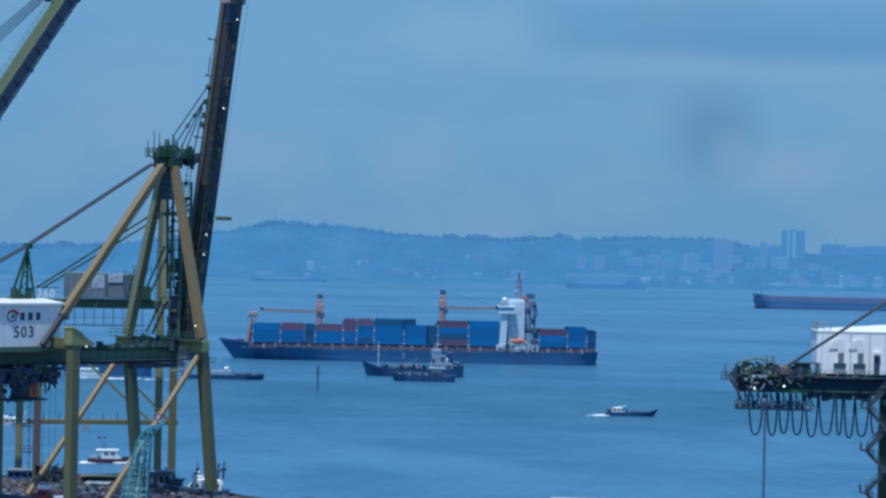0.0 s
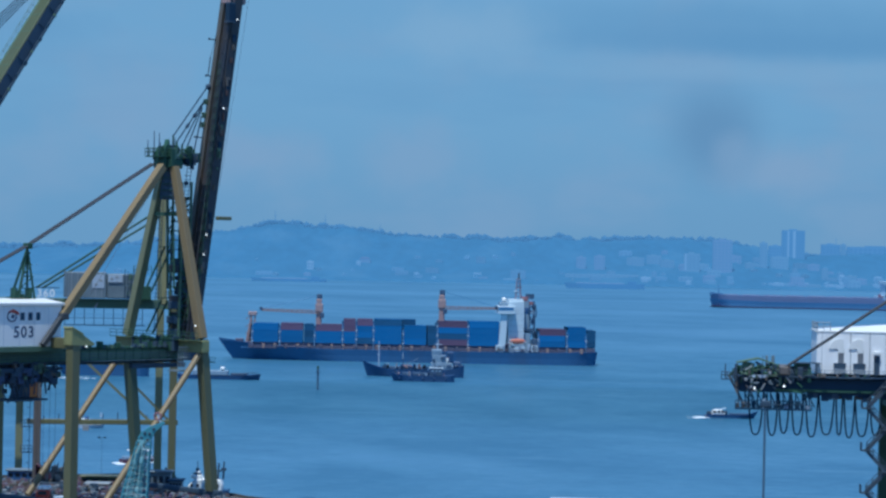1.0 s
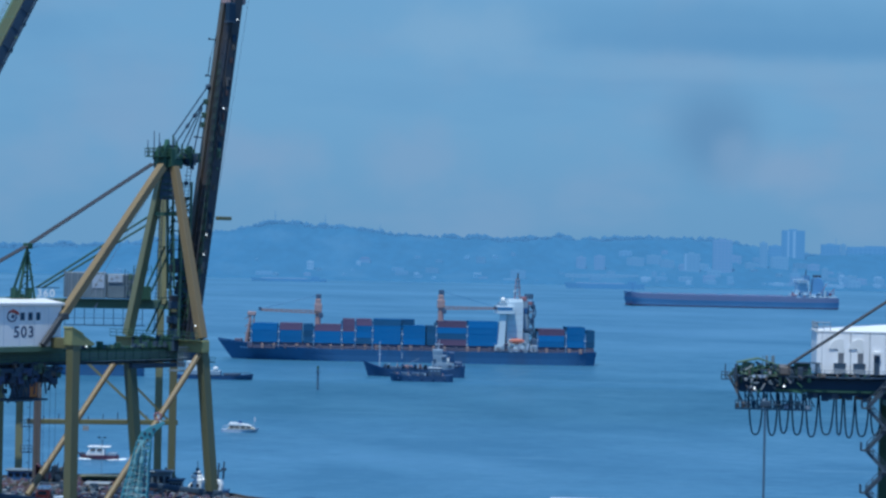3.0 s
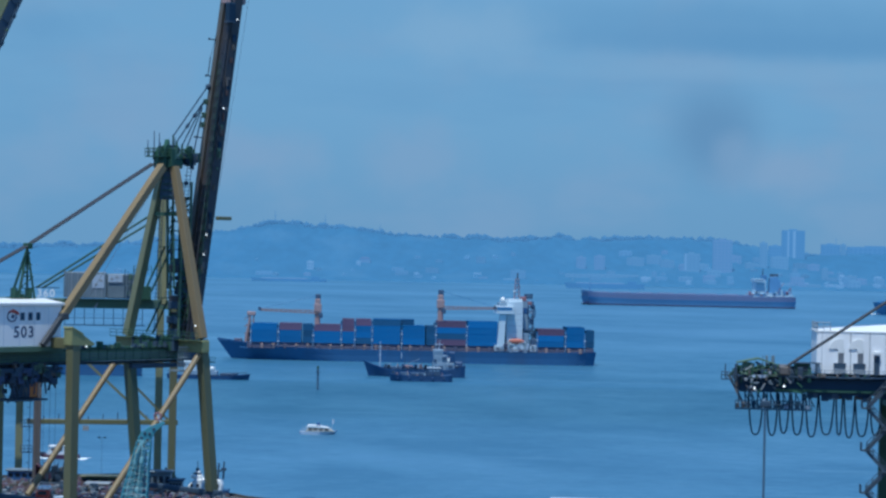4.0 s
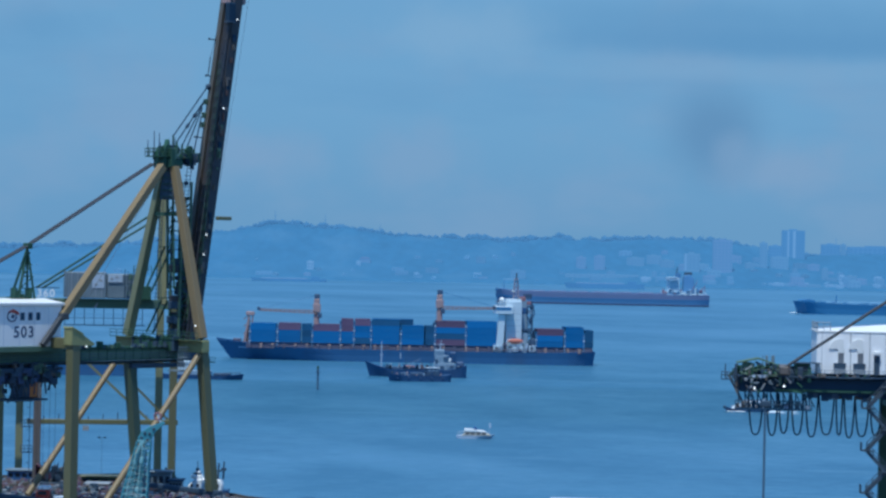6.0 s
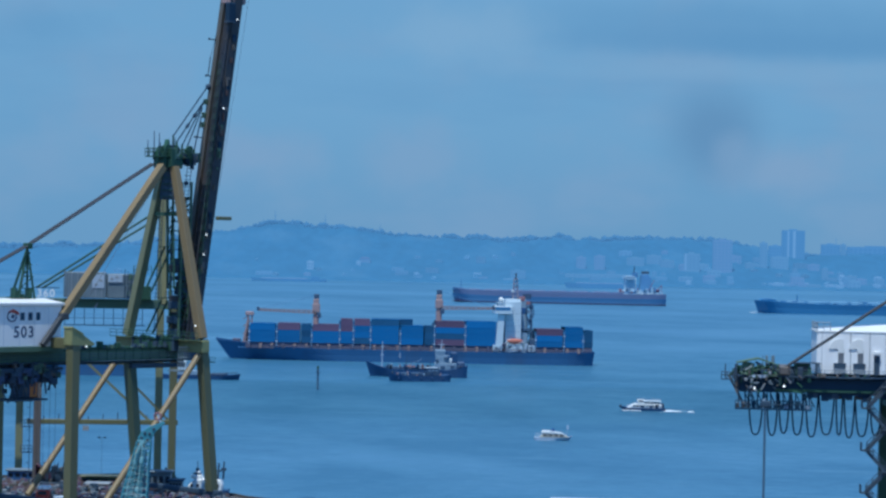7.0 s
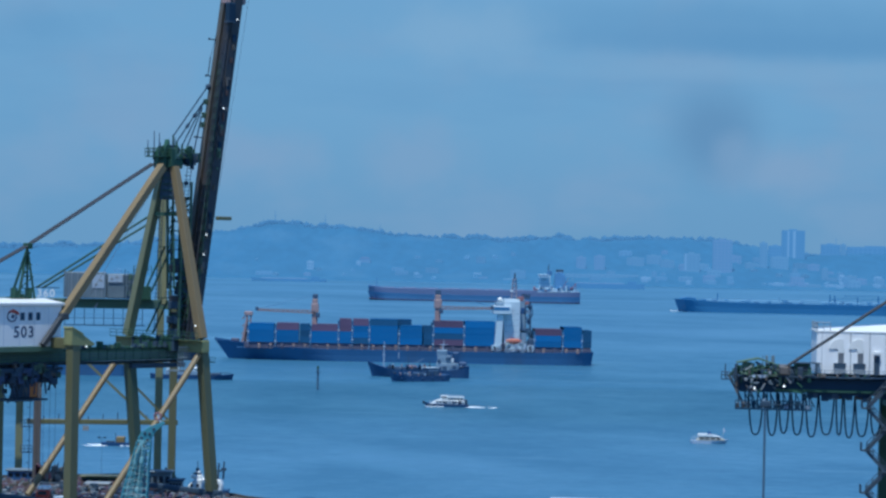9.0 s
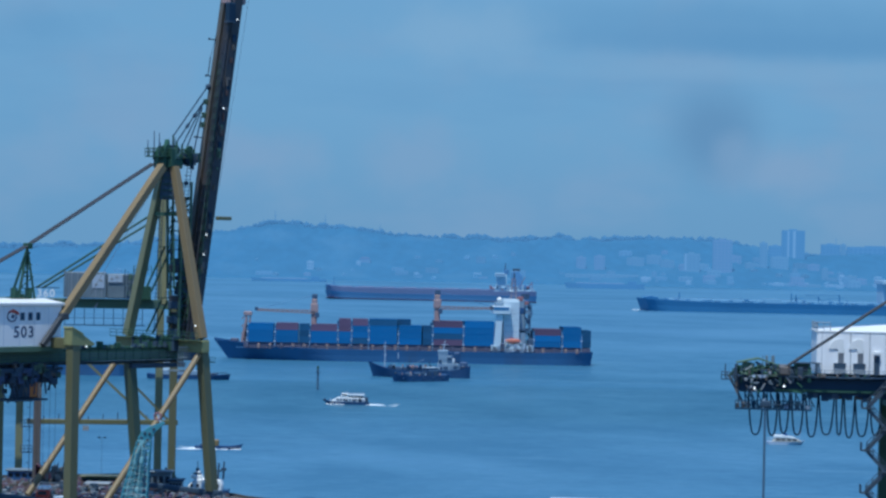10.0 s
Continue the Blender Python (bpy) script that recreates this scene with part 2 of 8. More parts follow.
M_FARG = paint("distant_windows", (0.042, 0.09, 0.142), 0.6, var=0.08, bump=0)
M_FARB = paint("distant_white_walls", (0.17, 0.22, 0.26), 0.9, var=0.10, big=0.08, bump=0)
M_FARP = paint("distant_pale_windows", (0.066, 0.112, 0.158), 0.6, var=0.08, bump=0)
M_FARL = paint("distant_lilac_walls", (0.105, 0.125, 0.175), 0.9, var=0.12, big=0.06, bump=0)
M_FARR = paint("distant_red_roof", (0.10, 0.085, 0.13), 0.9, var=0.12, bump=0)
# window colour paled as haze would pale it
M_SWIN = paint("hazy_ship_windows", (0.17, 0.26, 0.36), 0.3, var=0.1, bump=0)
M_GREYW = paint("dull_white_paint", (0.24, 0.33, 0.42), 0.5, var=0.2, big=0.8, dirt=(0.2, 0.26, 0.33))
M_GIRD = paint("grimy_green_girder_paint", (0.105, 0.175, 0.12), 0.55, dirt=(0.05, 0.08, 0.06), gloss=0.3)
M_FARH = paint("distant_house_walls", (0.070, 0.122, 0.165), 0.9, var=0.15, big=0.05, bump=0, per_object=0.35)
M_FARS = paint("distant_haze_blue_steel", (0.012, 0.05, 0.11), 0.8, var=0.1, bump=0)
# pale far walls and roofs glow only to stand for haze over them
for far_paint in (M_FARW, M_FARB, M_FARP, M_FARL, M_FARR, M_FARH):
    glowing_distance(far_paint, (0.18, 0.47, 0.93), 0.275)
# same haze glow on dark far walls, windows, masts and freighters
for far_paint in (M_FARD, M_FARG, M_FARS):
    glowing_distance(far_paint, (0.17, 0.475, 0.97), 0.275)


def sea_material():
    m = bpy.data.materials.new("choppy_sea_water")
    m.use_nodes = True
    t = m.node_tree
    b = t.nodes["Principled BSDF"]
    b.inputs["IOR"].default_value = 1.33
    tc = t.nodes.new("ShaderNodeTexCoord")

    def noise_at(scale, detail, rough=0.55, warp=0.0):
        mp = t.nodes.new("ShaderNodeMapping")
        mp.inputs["Scale"].default_value = scale
        t.links.new(tc.outputs["Object"], mp.inputs["Vector"])
        n = t.nodes.new("ShaderNodeTexNoise")
        n.inputs["Scale"].default_value = 1.0
        n.inputs["Detail"].default_value = detail
        n.inputs["Roughness"].default_value = rough
        n.inputs["Distortion"].default_value = warp
        t.links.new(mp.outputs["Vector"], n.inputs["Vector"])
        return n.outputs["Fac"]

    # wind lanes, spaced by log distance ahead of the eye to look even
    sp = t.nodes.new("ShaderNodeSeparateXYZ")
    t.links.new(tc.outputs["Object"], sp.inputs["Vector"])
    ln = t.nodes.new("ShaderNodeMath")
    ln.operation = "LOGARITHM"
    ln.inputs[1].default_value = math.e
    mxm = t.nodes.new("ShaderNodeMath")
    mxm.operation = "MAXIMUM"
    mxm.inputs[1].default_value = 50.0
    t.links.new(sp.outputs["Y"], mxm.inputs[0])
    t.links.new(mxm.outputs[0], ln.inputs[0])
    # streak length also scales with distance ahead, so it looks even from the eye
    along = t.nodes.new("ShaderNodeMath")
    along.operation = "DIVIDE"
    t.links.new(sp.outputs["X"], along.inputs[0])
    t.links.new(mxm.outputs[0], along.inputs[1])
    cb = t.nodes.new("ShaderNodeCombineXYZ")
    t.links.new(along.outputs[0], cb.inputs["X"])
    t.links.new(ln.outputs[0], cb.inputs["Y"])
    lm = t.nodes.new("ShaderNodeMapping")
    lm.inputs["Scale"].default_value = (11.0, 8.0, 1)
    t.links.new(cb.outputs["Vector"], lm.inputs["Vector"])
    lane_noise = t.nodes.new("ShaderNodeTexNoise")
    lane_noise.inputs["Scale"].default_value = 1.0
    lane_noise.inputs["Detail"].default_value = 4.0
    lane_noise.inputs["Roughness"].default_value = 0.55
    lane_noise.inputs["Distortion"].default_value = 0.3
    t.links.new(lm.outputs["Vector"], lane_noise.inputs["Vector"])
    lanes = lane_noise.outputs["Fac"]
    chop = noise_at((0.10, 0.22, 1), 6, 0.65)
    ripple = noise_at((0.5, 0.8, 1), 4, 0.6)
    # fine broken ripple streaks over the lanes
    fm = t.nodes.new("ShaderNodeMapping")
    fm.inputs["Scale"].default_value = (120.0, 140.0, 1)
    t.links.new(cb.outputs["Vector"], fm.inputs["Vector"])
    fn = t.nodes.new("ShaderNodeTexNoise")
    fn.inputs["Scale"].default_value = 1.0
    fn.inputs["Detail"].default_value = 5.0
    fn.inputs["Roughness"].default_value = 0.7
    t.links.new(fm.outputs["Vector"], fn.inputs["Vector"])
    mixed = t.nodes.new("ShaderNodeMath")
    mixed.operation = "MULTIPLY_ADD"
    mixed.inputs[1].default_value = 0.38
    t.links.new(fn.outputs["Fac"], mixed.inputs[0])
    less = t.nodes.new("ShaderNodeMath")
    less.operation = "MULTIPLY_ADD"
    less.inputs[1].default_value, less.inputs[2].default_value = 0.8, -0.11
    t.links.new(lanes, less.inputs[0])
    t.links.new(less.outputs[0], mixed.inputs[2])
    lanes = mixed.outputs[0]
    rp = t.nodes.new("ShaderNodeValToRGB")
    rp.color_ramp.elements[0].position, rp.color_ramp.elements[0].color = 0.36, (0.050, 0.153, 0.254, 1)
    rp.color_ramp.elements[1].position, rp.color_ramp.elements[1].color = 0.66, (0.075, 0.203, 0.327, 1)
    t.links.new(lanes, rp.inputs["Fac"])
    # sea tone by distance, quay to far shore: a darker band, then lighter
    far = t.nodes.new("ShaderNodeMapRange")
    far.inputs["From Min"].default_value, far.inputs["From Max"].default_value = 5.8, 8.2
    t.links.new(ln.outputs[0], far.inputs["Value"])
    tone_bands = t.nodes.new("ShaderNodeValToRGB")
    tone_bands.color_ramp.elements[0].position, tone_bands.color_ramp.elements[0].color = 0.18, (0.92, 0.92, 0.93, 1)
    tone_bands.color_ramp.elements[1].position, tone_bands.color_ramp.elements[1].color = 0.95, (1.0, 1.0, 1.0, 1)
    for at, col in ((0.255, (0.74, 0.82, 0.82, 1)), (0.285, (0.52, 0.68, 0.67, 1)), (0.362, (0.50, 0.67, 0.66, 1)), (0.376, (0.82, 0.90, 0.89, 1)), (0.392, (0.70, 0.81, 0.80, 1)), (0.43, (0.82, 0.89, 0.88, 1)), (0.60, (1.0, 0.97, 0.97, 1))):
        tone_bands.color_ramp.elements.new(at).color = col
    t.links.new(far.outputs["Result"], tone_bands.inputs["Fac"])
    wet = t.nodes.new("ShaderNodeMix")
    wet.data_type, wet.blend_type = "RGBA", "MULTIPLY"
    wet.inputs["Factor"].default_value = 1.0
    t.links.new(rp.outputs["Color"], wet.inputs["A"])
    t.links.new(tone_bands.outputs["Color"], wet.inputs["B"])
    # thin pale slicks and short dark cat's-paws
    surface = wet.outputs["Result"]
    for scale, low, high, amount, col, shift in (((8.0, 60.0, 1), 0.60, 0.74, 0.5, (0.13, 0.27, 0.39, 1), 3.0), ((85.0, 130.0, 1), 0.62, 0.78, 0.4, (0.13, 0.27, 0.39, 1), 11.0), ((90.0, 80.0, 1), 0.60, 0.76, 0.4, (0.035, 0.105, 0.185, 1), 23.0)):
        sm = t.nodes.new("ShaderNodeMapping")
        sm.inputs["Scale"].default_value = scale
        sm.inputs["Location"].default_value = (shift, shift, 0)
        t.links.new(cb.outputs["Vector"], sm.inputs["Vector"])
        sn = t.nodes.new("ShaderNodeTexNoise")
        sn.inputs["Scale"].default_value = 1.0
        sn.inputs["Detail"].default_value = 3.0
        t.links.new(sm.outputs["Vector"], sn.inputs["Vector"])
        sr = t.nodes.new("ShaderNodeMapRange")
        for key, value in zip(("From Min", "From Max", "To Min", "To Max"), (low, high, 0.0, amount)):
            sr.inputs[key].default_value = value
        t.links.new(sn.outputs["Fac"], sr.inputs["Value"])
        sx = t.nodes.new("ShaderNodeMix")
        sx.data_type = "RGBA"
        sx.inputs["B"].default_value = col
        t.links.new(sr.outputs["Result"], sx.inputs["Factor"])
        t.links.new(surface, sx.inputs["A"])
        surface = sx.outputs["Result"]
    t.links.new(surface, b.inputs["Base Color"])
    rr = t.nodes.new("ShaderNodeMapRange")
    rr.inputs["From Min"].default_value, rr.inputs["From Max"].default_value = 0.35, 0.65
    rr.inputs["To Min"].default_value, rr.inputs["To Max"].default_value = 0.42, 0.28
    t.links.new(lanes, rr.inputs["Value"])
    t.links.new(rr.outputs["Result"], b.inputs["Roughness"])
    b1, b2 = t.nodes.new("ShaderNodeBump"), t.nodes.new("ShaderNodeBump")
    b1.inputs["Strength"].default_value, b1.inputs["Distance"].default_value = 0.28, 0.9
    b2.inputs["Strength"].default_value, b2.inputs["Distance"].default_value = 0.4, 0.15
    t.links.new(chop, b1.inputs["Height"])
    t.links.new(ripple, b2.inputs["Height"])
    t.links.new(b1.outputs["Normal"], b2.inputs["Normal"])
    t.links.new(b2.outputs["Normal"], b.inputs["Normal"])
    return m


M_SEA = sea_material()


# ---------------------------------------------------------------- mesh tools
def slab(bm, x0, x1, y0, y1, z0, z1):
    """A box between two corners."""
    vs = [bm.verts.new((x, y, z)) for x in (x0, x1) for y in (y0, y1) for z in (z0, z1)]
    for f in ((0, 1, 3, 2), (4, 6, 7, 5), (0, 4, 5, 1), (2, 3, 7, 6), (0, 2, 6, 4), (1, 5, 7, 3)):
        bm.faces.new([vs[i] for i in f])
    return bm


def beam(bm, a, b, w, h=None, taper=1.0):
    """A box member of section w by h from a to b; taper scales the far end."""
    h = h or w
    a, b = Vector(a), Vector(b)
    d = (b - a).normalized()
    side = d.cross(Vector((0, 0, 1)))
    side = Vector((0, 1, 0)) if side.length < 1e-4 else side.normalized()
    up = side.cross(d).normalized()
    rings = []
    for p, k in ((a, 1.0), (b, taper)):
        rings.append([bm.verts.new(p + side * (sx * w * k / 2) + up * (sz * h * k / 2)) for sx, sz in ((-1, -1), (1, -1), (1, 1), (-1, 1))])
    r0, r1 = rings
    for i in range(4):
        j = (i + 1) % 4
        bm.faces.new((r0[i], r0[j], r1[j], r1[i]))
    bm.faces.new(r0[::-1])
    bm.faces.new(r1)
    return bm


def tube(bm, pts, r, n=6):
    """A round member through the points."""
    pts = [Vector(p) for p in pts]
    rings = []
    for i, p in enumerate(pts):
        d = (pts[min(i + 1, len(pts) - 1)] - pts[max(i - 1, 0)]).normalized()
        side = d.cross(Vector((0, 0, 1)))
        side = Vector((0, 1, 0)) if side.length < 1e-3 else side.normalized()
        up = side.cross(d)
        rings.append([bm.verts.new(p + (side * math.cos(2 * math.pi * k / n) + up * math.sin(2 * math.pi * k / n)) * r) for k in range(n)])
    for r0, r1 in zip(rings, rings[1:]):
        for k in range(n):
            bm.faces.new((r0[k], r0[(k + 1) % n], r1[(k + 1) % n], r1[k]))
    bm.faces.new(rings[0][::-1])
    bm.faces.new(rings[-1])
    return bm


def prism(bm, outline, y0, y1):
    """An outline in x and z, drawn out along y."""
    a = [bm.verts.new((x, y0, z)) for x, z in outline]
    b = [bm.verts.new((x, y1, z)) for x, z in outline]
    n = len(a)
    for i in range(n):
        bm.faces.new((a[i], a[(i + 1) % n], b[(i + 1) % n], b[i]))
    bm.faces.new(a[::-1])
    bm.faces.new(b)
    return bm


def ball(bm, c, r, sub=1, squash=1.0):
    bmesh.ops.create_icosphere(bm, subdivisions=sub, radius=r, matrix=Matrix.Translation(c) @ Matrix.Diagonal((1, 1, squash, 1)))
    return bm


def mesh_of(name, bm, material):
    bmesh.ops.recalc_face_normals(bm, faces=bm.faces)
    me = bpy.data.meshes.new(name)
    bm.to_mesh(me)
    bm.free()
    me.materials.append(material)
    return me


def part(name, bm, material, parent=None, label=""):
    ob = new(name, mesh_of(name, bm, material))
    ob.parent = parent
    return tagged(ob, label) if label else ob


def bevelled(bm, w):
    bmesh.ops.bevel(bm, geom=list(bm.edges), offset=w, segments=1, affect="EDGES")
    return bm


def thing(name, m, label, category, group="", kind=""):
    ob = new(name)
    ob.matrix_world = m
    return tagged(ob, label, category, group, kind)


def BM():
    return bmesh.new()


def lettering(text, size, m, material, parent, name="lettering"):
    cu = bpy.data.curves.new("lettering", "FONT")
    cu.body, cu.size, cu.extrude = text, size, 0.008
    cu.align_x, cu.align_y = "CENTER", "CENTER"
    cu.offset = 0.02 * size
    cu.space_character = 1.2
    tmp = bpy.data.objects.new("lettering", cu)
    scene.collection.objects.link(tmp)
    bpy.context.view_layer.update()
    me = bpy.data.meshes.new_from_object(tmp.evaluated_get(bpy.context.evaluated_depsgraph_get()))
    bpy.data.objects.remove(tmp)
    me.materials.clear()
    me.materials.append(material)
    ob = new(name, me)
    ob.parent = parent
    ob.matrix_basis = m
    return tagged(ob, "number " + text + (" in dark blue figures" if material is M_INK else " in white figures"))


def railing(bm, pts, h=1.1, step=1.6, r=0.05):
    """A handrail with posts along the points."""
    for a, b in zip(pts, pts[1:]):
        a, b = Vector(a), Vector(b)
        n = max(1, round((b - a).length / step))
        for i in range(n + 1):
            p = a.lerp(b, i / n)
            tube(bm, (p, p + Vector((0, 0, h))), r, 4)
        for k in (0.55, 1.0):
            tube(bm, (a + Vector((0, 0, h * k)), b + Vector((0, 0, h * k))), r, 4)
    return bm


# ---------------------------------------------------------------- sea and far shore
sea_bm = BM()
vs = [sea_bm.verts.new(p) for p in ((-9000, -600, 0), (9000, -600, 0), (9000, 16000, 0), (-9000, 16000, 0))]
sea_bm.faces.new(vs)
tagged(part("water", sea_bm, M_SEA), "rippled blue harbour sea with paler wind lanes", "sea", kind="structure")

RIDGE_X = (-960, -800, -700, -590, -450, -393, -332, -282, -238, -171, -132, -60, 6, 106, 216, 300, 438, 515, 571, 627, 704, 771, 868, 960)
RIDGE_Z = (46, 46, 48, 55, 78, 86, 101, 99, 91, 91, 80, 82, 79, 77, 84, 82, 84, 80, 76, 64, 55, 62, 72, 74)


def hill_height(x, y):
    """Height of the far shore's ground."""
    top = float(np.interp(x, RIDGE_X, RIDGE_Z))
    t = min(max((y - 4030) / 600.0, 0.0), 1.0)
    rise = t * t * (3 - 2 * t)
    rise = 0.05 + 0.95 * rise if y > 4030 else -0.05
    back = 1.0 if y < 4660 else max(0.0, 1 - (y - 4660) / 220.0)
    n = noise.noise((x * 0.006, y * 0.006, 0)) * 14 * rise * (1 - 0.75 * rise) * 4 * 0.5
    n += noise.noise((x * 0.02, y * 0.02, 3)) * 6 * rise + noise.noise((x * 0.06, y * 0.02, 9)) * 3.5 * rise
    return top * rise * back + n * back


def far_shore():
    xs, ys = np.linspace(-1000, 1000, 401), np.linspace(4010, 4880, 59)
    verts = [(float(x), float(y) + 14 * noise.noise((float(x) * 0.01, 7, 0)), hill_height(float(x), float(y))) for y in ys for x in xs]
    n = len(xs)
    faces = [(j * n + i, j * n + i + 1, (j + 1) * n + i + 1, (j + 1) * n + i) for j in range(len(ys) - 1) for i in range(n - 1)]
    me = bpy.data.meshes.new("backdrop")
    me.from_pydata(verts, [], faces)
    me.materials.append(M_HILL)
    for p in me.polygons:
        p.use_smooth = True
    return tagged(new("backdrop", me), "low wooded hills of a far shore, blue with distance", "hills", kind="structure")


far_shore()


def far_woods():
    """Tree clumps over the hills, uneven against the sky."""
    rnd = random.Random(4)
    base = BM()
    ball(base, (0, 0, 0), 1.0, 1)
    bv = [v.co.copy() for v in base.verts]
    bf = [[v.index for v in f.verts] for f in base.faces]
    base.free()
    verts, faces = [], []

    def clump(x, y, r):
        z, o = hill_height(x, y), len(verts)
        k = rnd.uniform(0.6, 1.1)
        for v in bv:
            s = r * rnd.uniform(0.75, 1.2)
            verts.append((x + v.x * s, y + v.y * s, z + r * 0.25 + v.z * s * k))
        faces.extend([[o + i for i in f] for f in bf])

    for i in range(2600):
        x = rnd.uniform(-960, 960)
        clump(x, rnd.uniform(4600, 4680), rnd.uniform(2, 4.5) if rnd.random() < 0.93 else rnd.uniform(5, 7.5))
    # single tall crowns and groves over the skyline
    for i in range(60):
        x0 = rnd.uniform(-960, 960)
        for k in range(rnd.randint(2, 5)):
            clump(x0 + rnd.gauss(0, 5), rnd.uniform(4630, 4660), rnd.uniform(5, 10))
    for i in range(46):
        x0 = rnd.uniform(-960, 960)
        for k in range(rnd.randint(4, 12)):
            clump(x0 + rnd.gauss(0, 8), rnd.uniform(4630, 4665), rnd.uniform(4, 9))
    me = bpy.data.meshes.new("far_woods")
    me.from_pydata(verts, [], faces)
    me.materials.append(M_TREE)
    return tagged(new("far_woods", me), "dense woods on the far hills, hazy blue", "woods", kind="stuff")


far_woods()


def far_building(name, x, y, base, w, h, wall, label, category, floors=0, bays=0, stripes=(), roof=None, spire=0):
    d = min(w, 16)
    ob = thing(name, pose(x, y + d / 2, base, 0, 0, 2), label, category)
    bm = slab(BM(), -w / 2, w / 2, -d / 2, d / 2, -14, h)
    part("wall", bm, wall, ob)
    if roof:
        part("roof", prism(BM(), ((-w / 2 - 0.8, h), (w / 2 + 0.8, h), (w / 4, h + 3), (-w / 4, h + 3)), -d / 2 - 0.6, d / 2 + 0.6), roof, ob)
    else:
        part("roof", slab(BM(), -w * 0.2, w * 0.15, -d * 0.2, d * 0.2, h, h + min(2.4, h * 0.08)), wall, ob)
    for k in range(floors):
        fz = 2 + (h - 3) * k / floors
        for i in range(bays):
            bx = -w / 2 + w * (i + 0.5) / bays
            part("window", slab(BM(), bx - w / bays * 0.3, bx + w / bays * 0.3, -d / 2 - 0.2, -d / 2 - 0.01, fz, fz + (h - 3) / floors * 0.5), M_FARG if wall is M_FARD else M_FARP, ob)
    for s0, s1 in stripes:
        part("pale_stripe", slab(BM(), s0, s1, -d / 2 - 0.6, -d / 2 - 0.3, -2, h - 1), M_FARB, ob, "pale vertical wall strip")
    if spire:
        part("spire", beam(BM(), (w * 0.3, 0, h), (w * 0.3, 0, h + spire), 1.2, 1.2, 0.4), wall, ob)
    return ob


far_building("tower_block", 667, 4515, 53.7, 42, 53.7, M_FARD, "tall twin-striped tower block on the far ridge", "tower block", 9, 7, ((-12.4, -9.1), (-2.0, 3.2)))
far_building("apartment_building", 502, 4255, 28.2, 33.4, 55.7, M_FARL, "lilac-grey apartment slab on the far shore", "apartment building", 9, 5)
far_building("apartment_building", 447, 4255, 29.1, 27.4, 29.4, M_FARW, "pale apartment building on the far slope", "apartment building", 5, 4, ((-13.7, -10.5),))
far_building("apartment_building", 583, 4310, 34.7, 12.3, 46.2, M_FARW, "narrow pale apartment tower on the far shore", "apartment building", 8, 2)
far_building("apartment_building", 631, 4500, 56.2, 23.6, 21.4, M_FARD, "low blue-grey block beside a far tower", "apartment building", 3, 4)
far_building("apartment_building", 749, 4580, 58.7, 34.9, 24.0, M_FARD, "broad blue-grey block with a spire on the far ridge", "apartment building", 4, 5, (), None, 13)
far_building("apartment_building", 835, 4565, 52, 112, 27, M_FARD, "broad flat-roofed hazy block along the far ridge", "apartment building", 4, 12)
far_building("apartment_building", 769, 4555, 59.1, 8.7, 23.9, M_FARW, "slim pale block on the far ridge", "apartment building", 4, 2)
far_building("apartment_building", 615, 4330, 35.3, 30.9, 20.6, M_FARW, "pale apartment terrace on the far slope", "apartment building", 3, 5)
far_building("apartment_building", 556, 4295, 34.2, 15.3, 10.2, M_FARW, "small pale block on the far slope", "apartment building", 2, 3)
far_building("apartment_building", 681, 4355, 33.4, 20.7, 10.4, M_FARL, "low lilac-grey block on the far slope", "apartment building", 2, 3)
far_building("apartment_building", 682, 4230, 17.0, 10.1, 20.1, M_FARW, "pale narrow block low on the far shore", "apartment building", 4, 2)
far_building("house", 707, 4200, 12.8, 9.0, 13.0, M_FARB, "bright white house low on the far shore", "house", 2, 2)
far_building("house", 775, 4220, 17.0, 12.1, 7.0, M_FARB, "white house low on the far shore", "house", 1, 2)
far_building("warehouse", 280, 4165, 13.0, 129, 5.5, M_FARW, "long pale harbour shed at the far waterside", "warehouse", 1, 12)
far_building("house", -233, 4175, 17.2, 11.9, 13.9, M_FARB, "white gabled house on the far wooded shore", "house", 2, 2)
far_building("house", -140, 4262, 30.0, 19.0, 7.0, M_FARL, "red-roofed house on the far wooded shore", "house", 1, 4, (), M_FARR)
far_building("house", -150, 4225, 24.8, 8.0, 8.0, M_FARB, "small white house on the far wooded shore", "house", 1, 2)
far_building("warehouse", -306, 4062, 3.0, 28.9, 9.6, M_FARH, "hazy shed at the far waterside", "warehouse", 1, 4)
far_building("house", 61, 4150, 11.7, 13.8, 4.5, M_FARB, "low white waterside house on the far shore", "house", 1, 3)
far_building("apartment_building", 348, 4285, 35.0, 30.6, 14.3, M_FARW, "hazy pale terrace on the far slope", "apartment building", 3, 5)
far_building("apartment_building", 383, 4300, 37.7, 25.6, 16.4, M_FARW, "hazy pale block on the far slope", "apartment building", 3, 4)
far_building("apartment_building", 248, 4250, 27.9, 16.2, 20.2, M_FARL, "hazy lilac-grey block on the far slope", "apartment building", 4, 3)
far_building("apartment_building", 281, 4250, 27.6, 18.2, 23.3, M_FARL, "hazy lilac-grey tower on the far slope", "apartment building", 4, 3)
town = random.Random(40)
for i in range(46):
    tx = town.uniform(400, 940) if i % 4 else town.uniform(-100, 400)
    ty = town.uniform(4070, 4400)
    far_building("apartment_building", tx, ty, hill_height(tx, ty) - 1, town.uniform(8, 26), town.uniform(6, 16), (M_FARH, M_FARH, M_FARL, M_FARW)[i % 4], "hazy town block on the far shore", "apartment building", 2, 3)


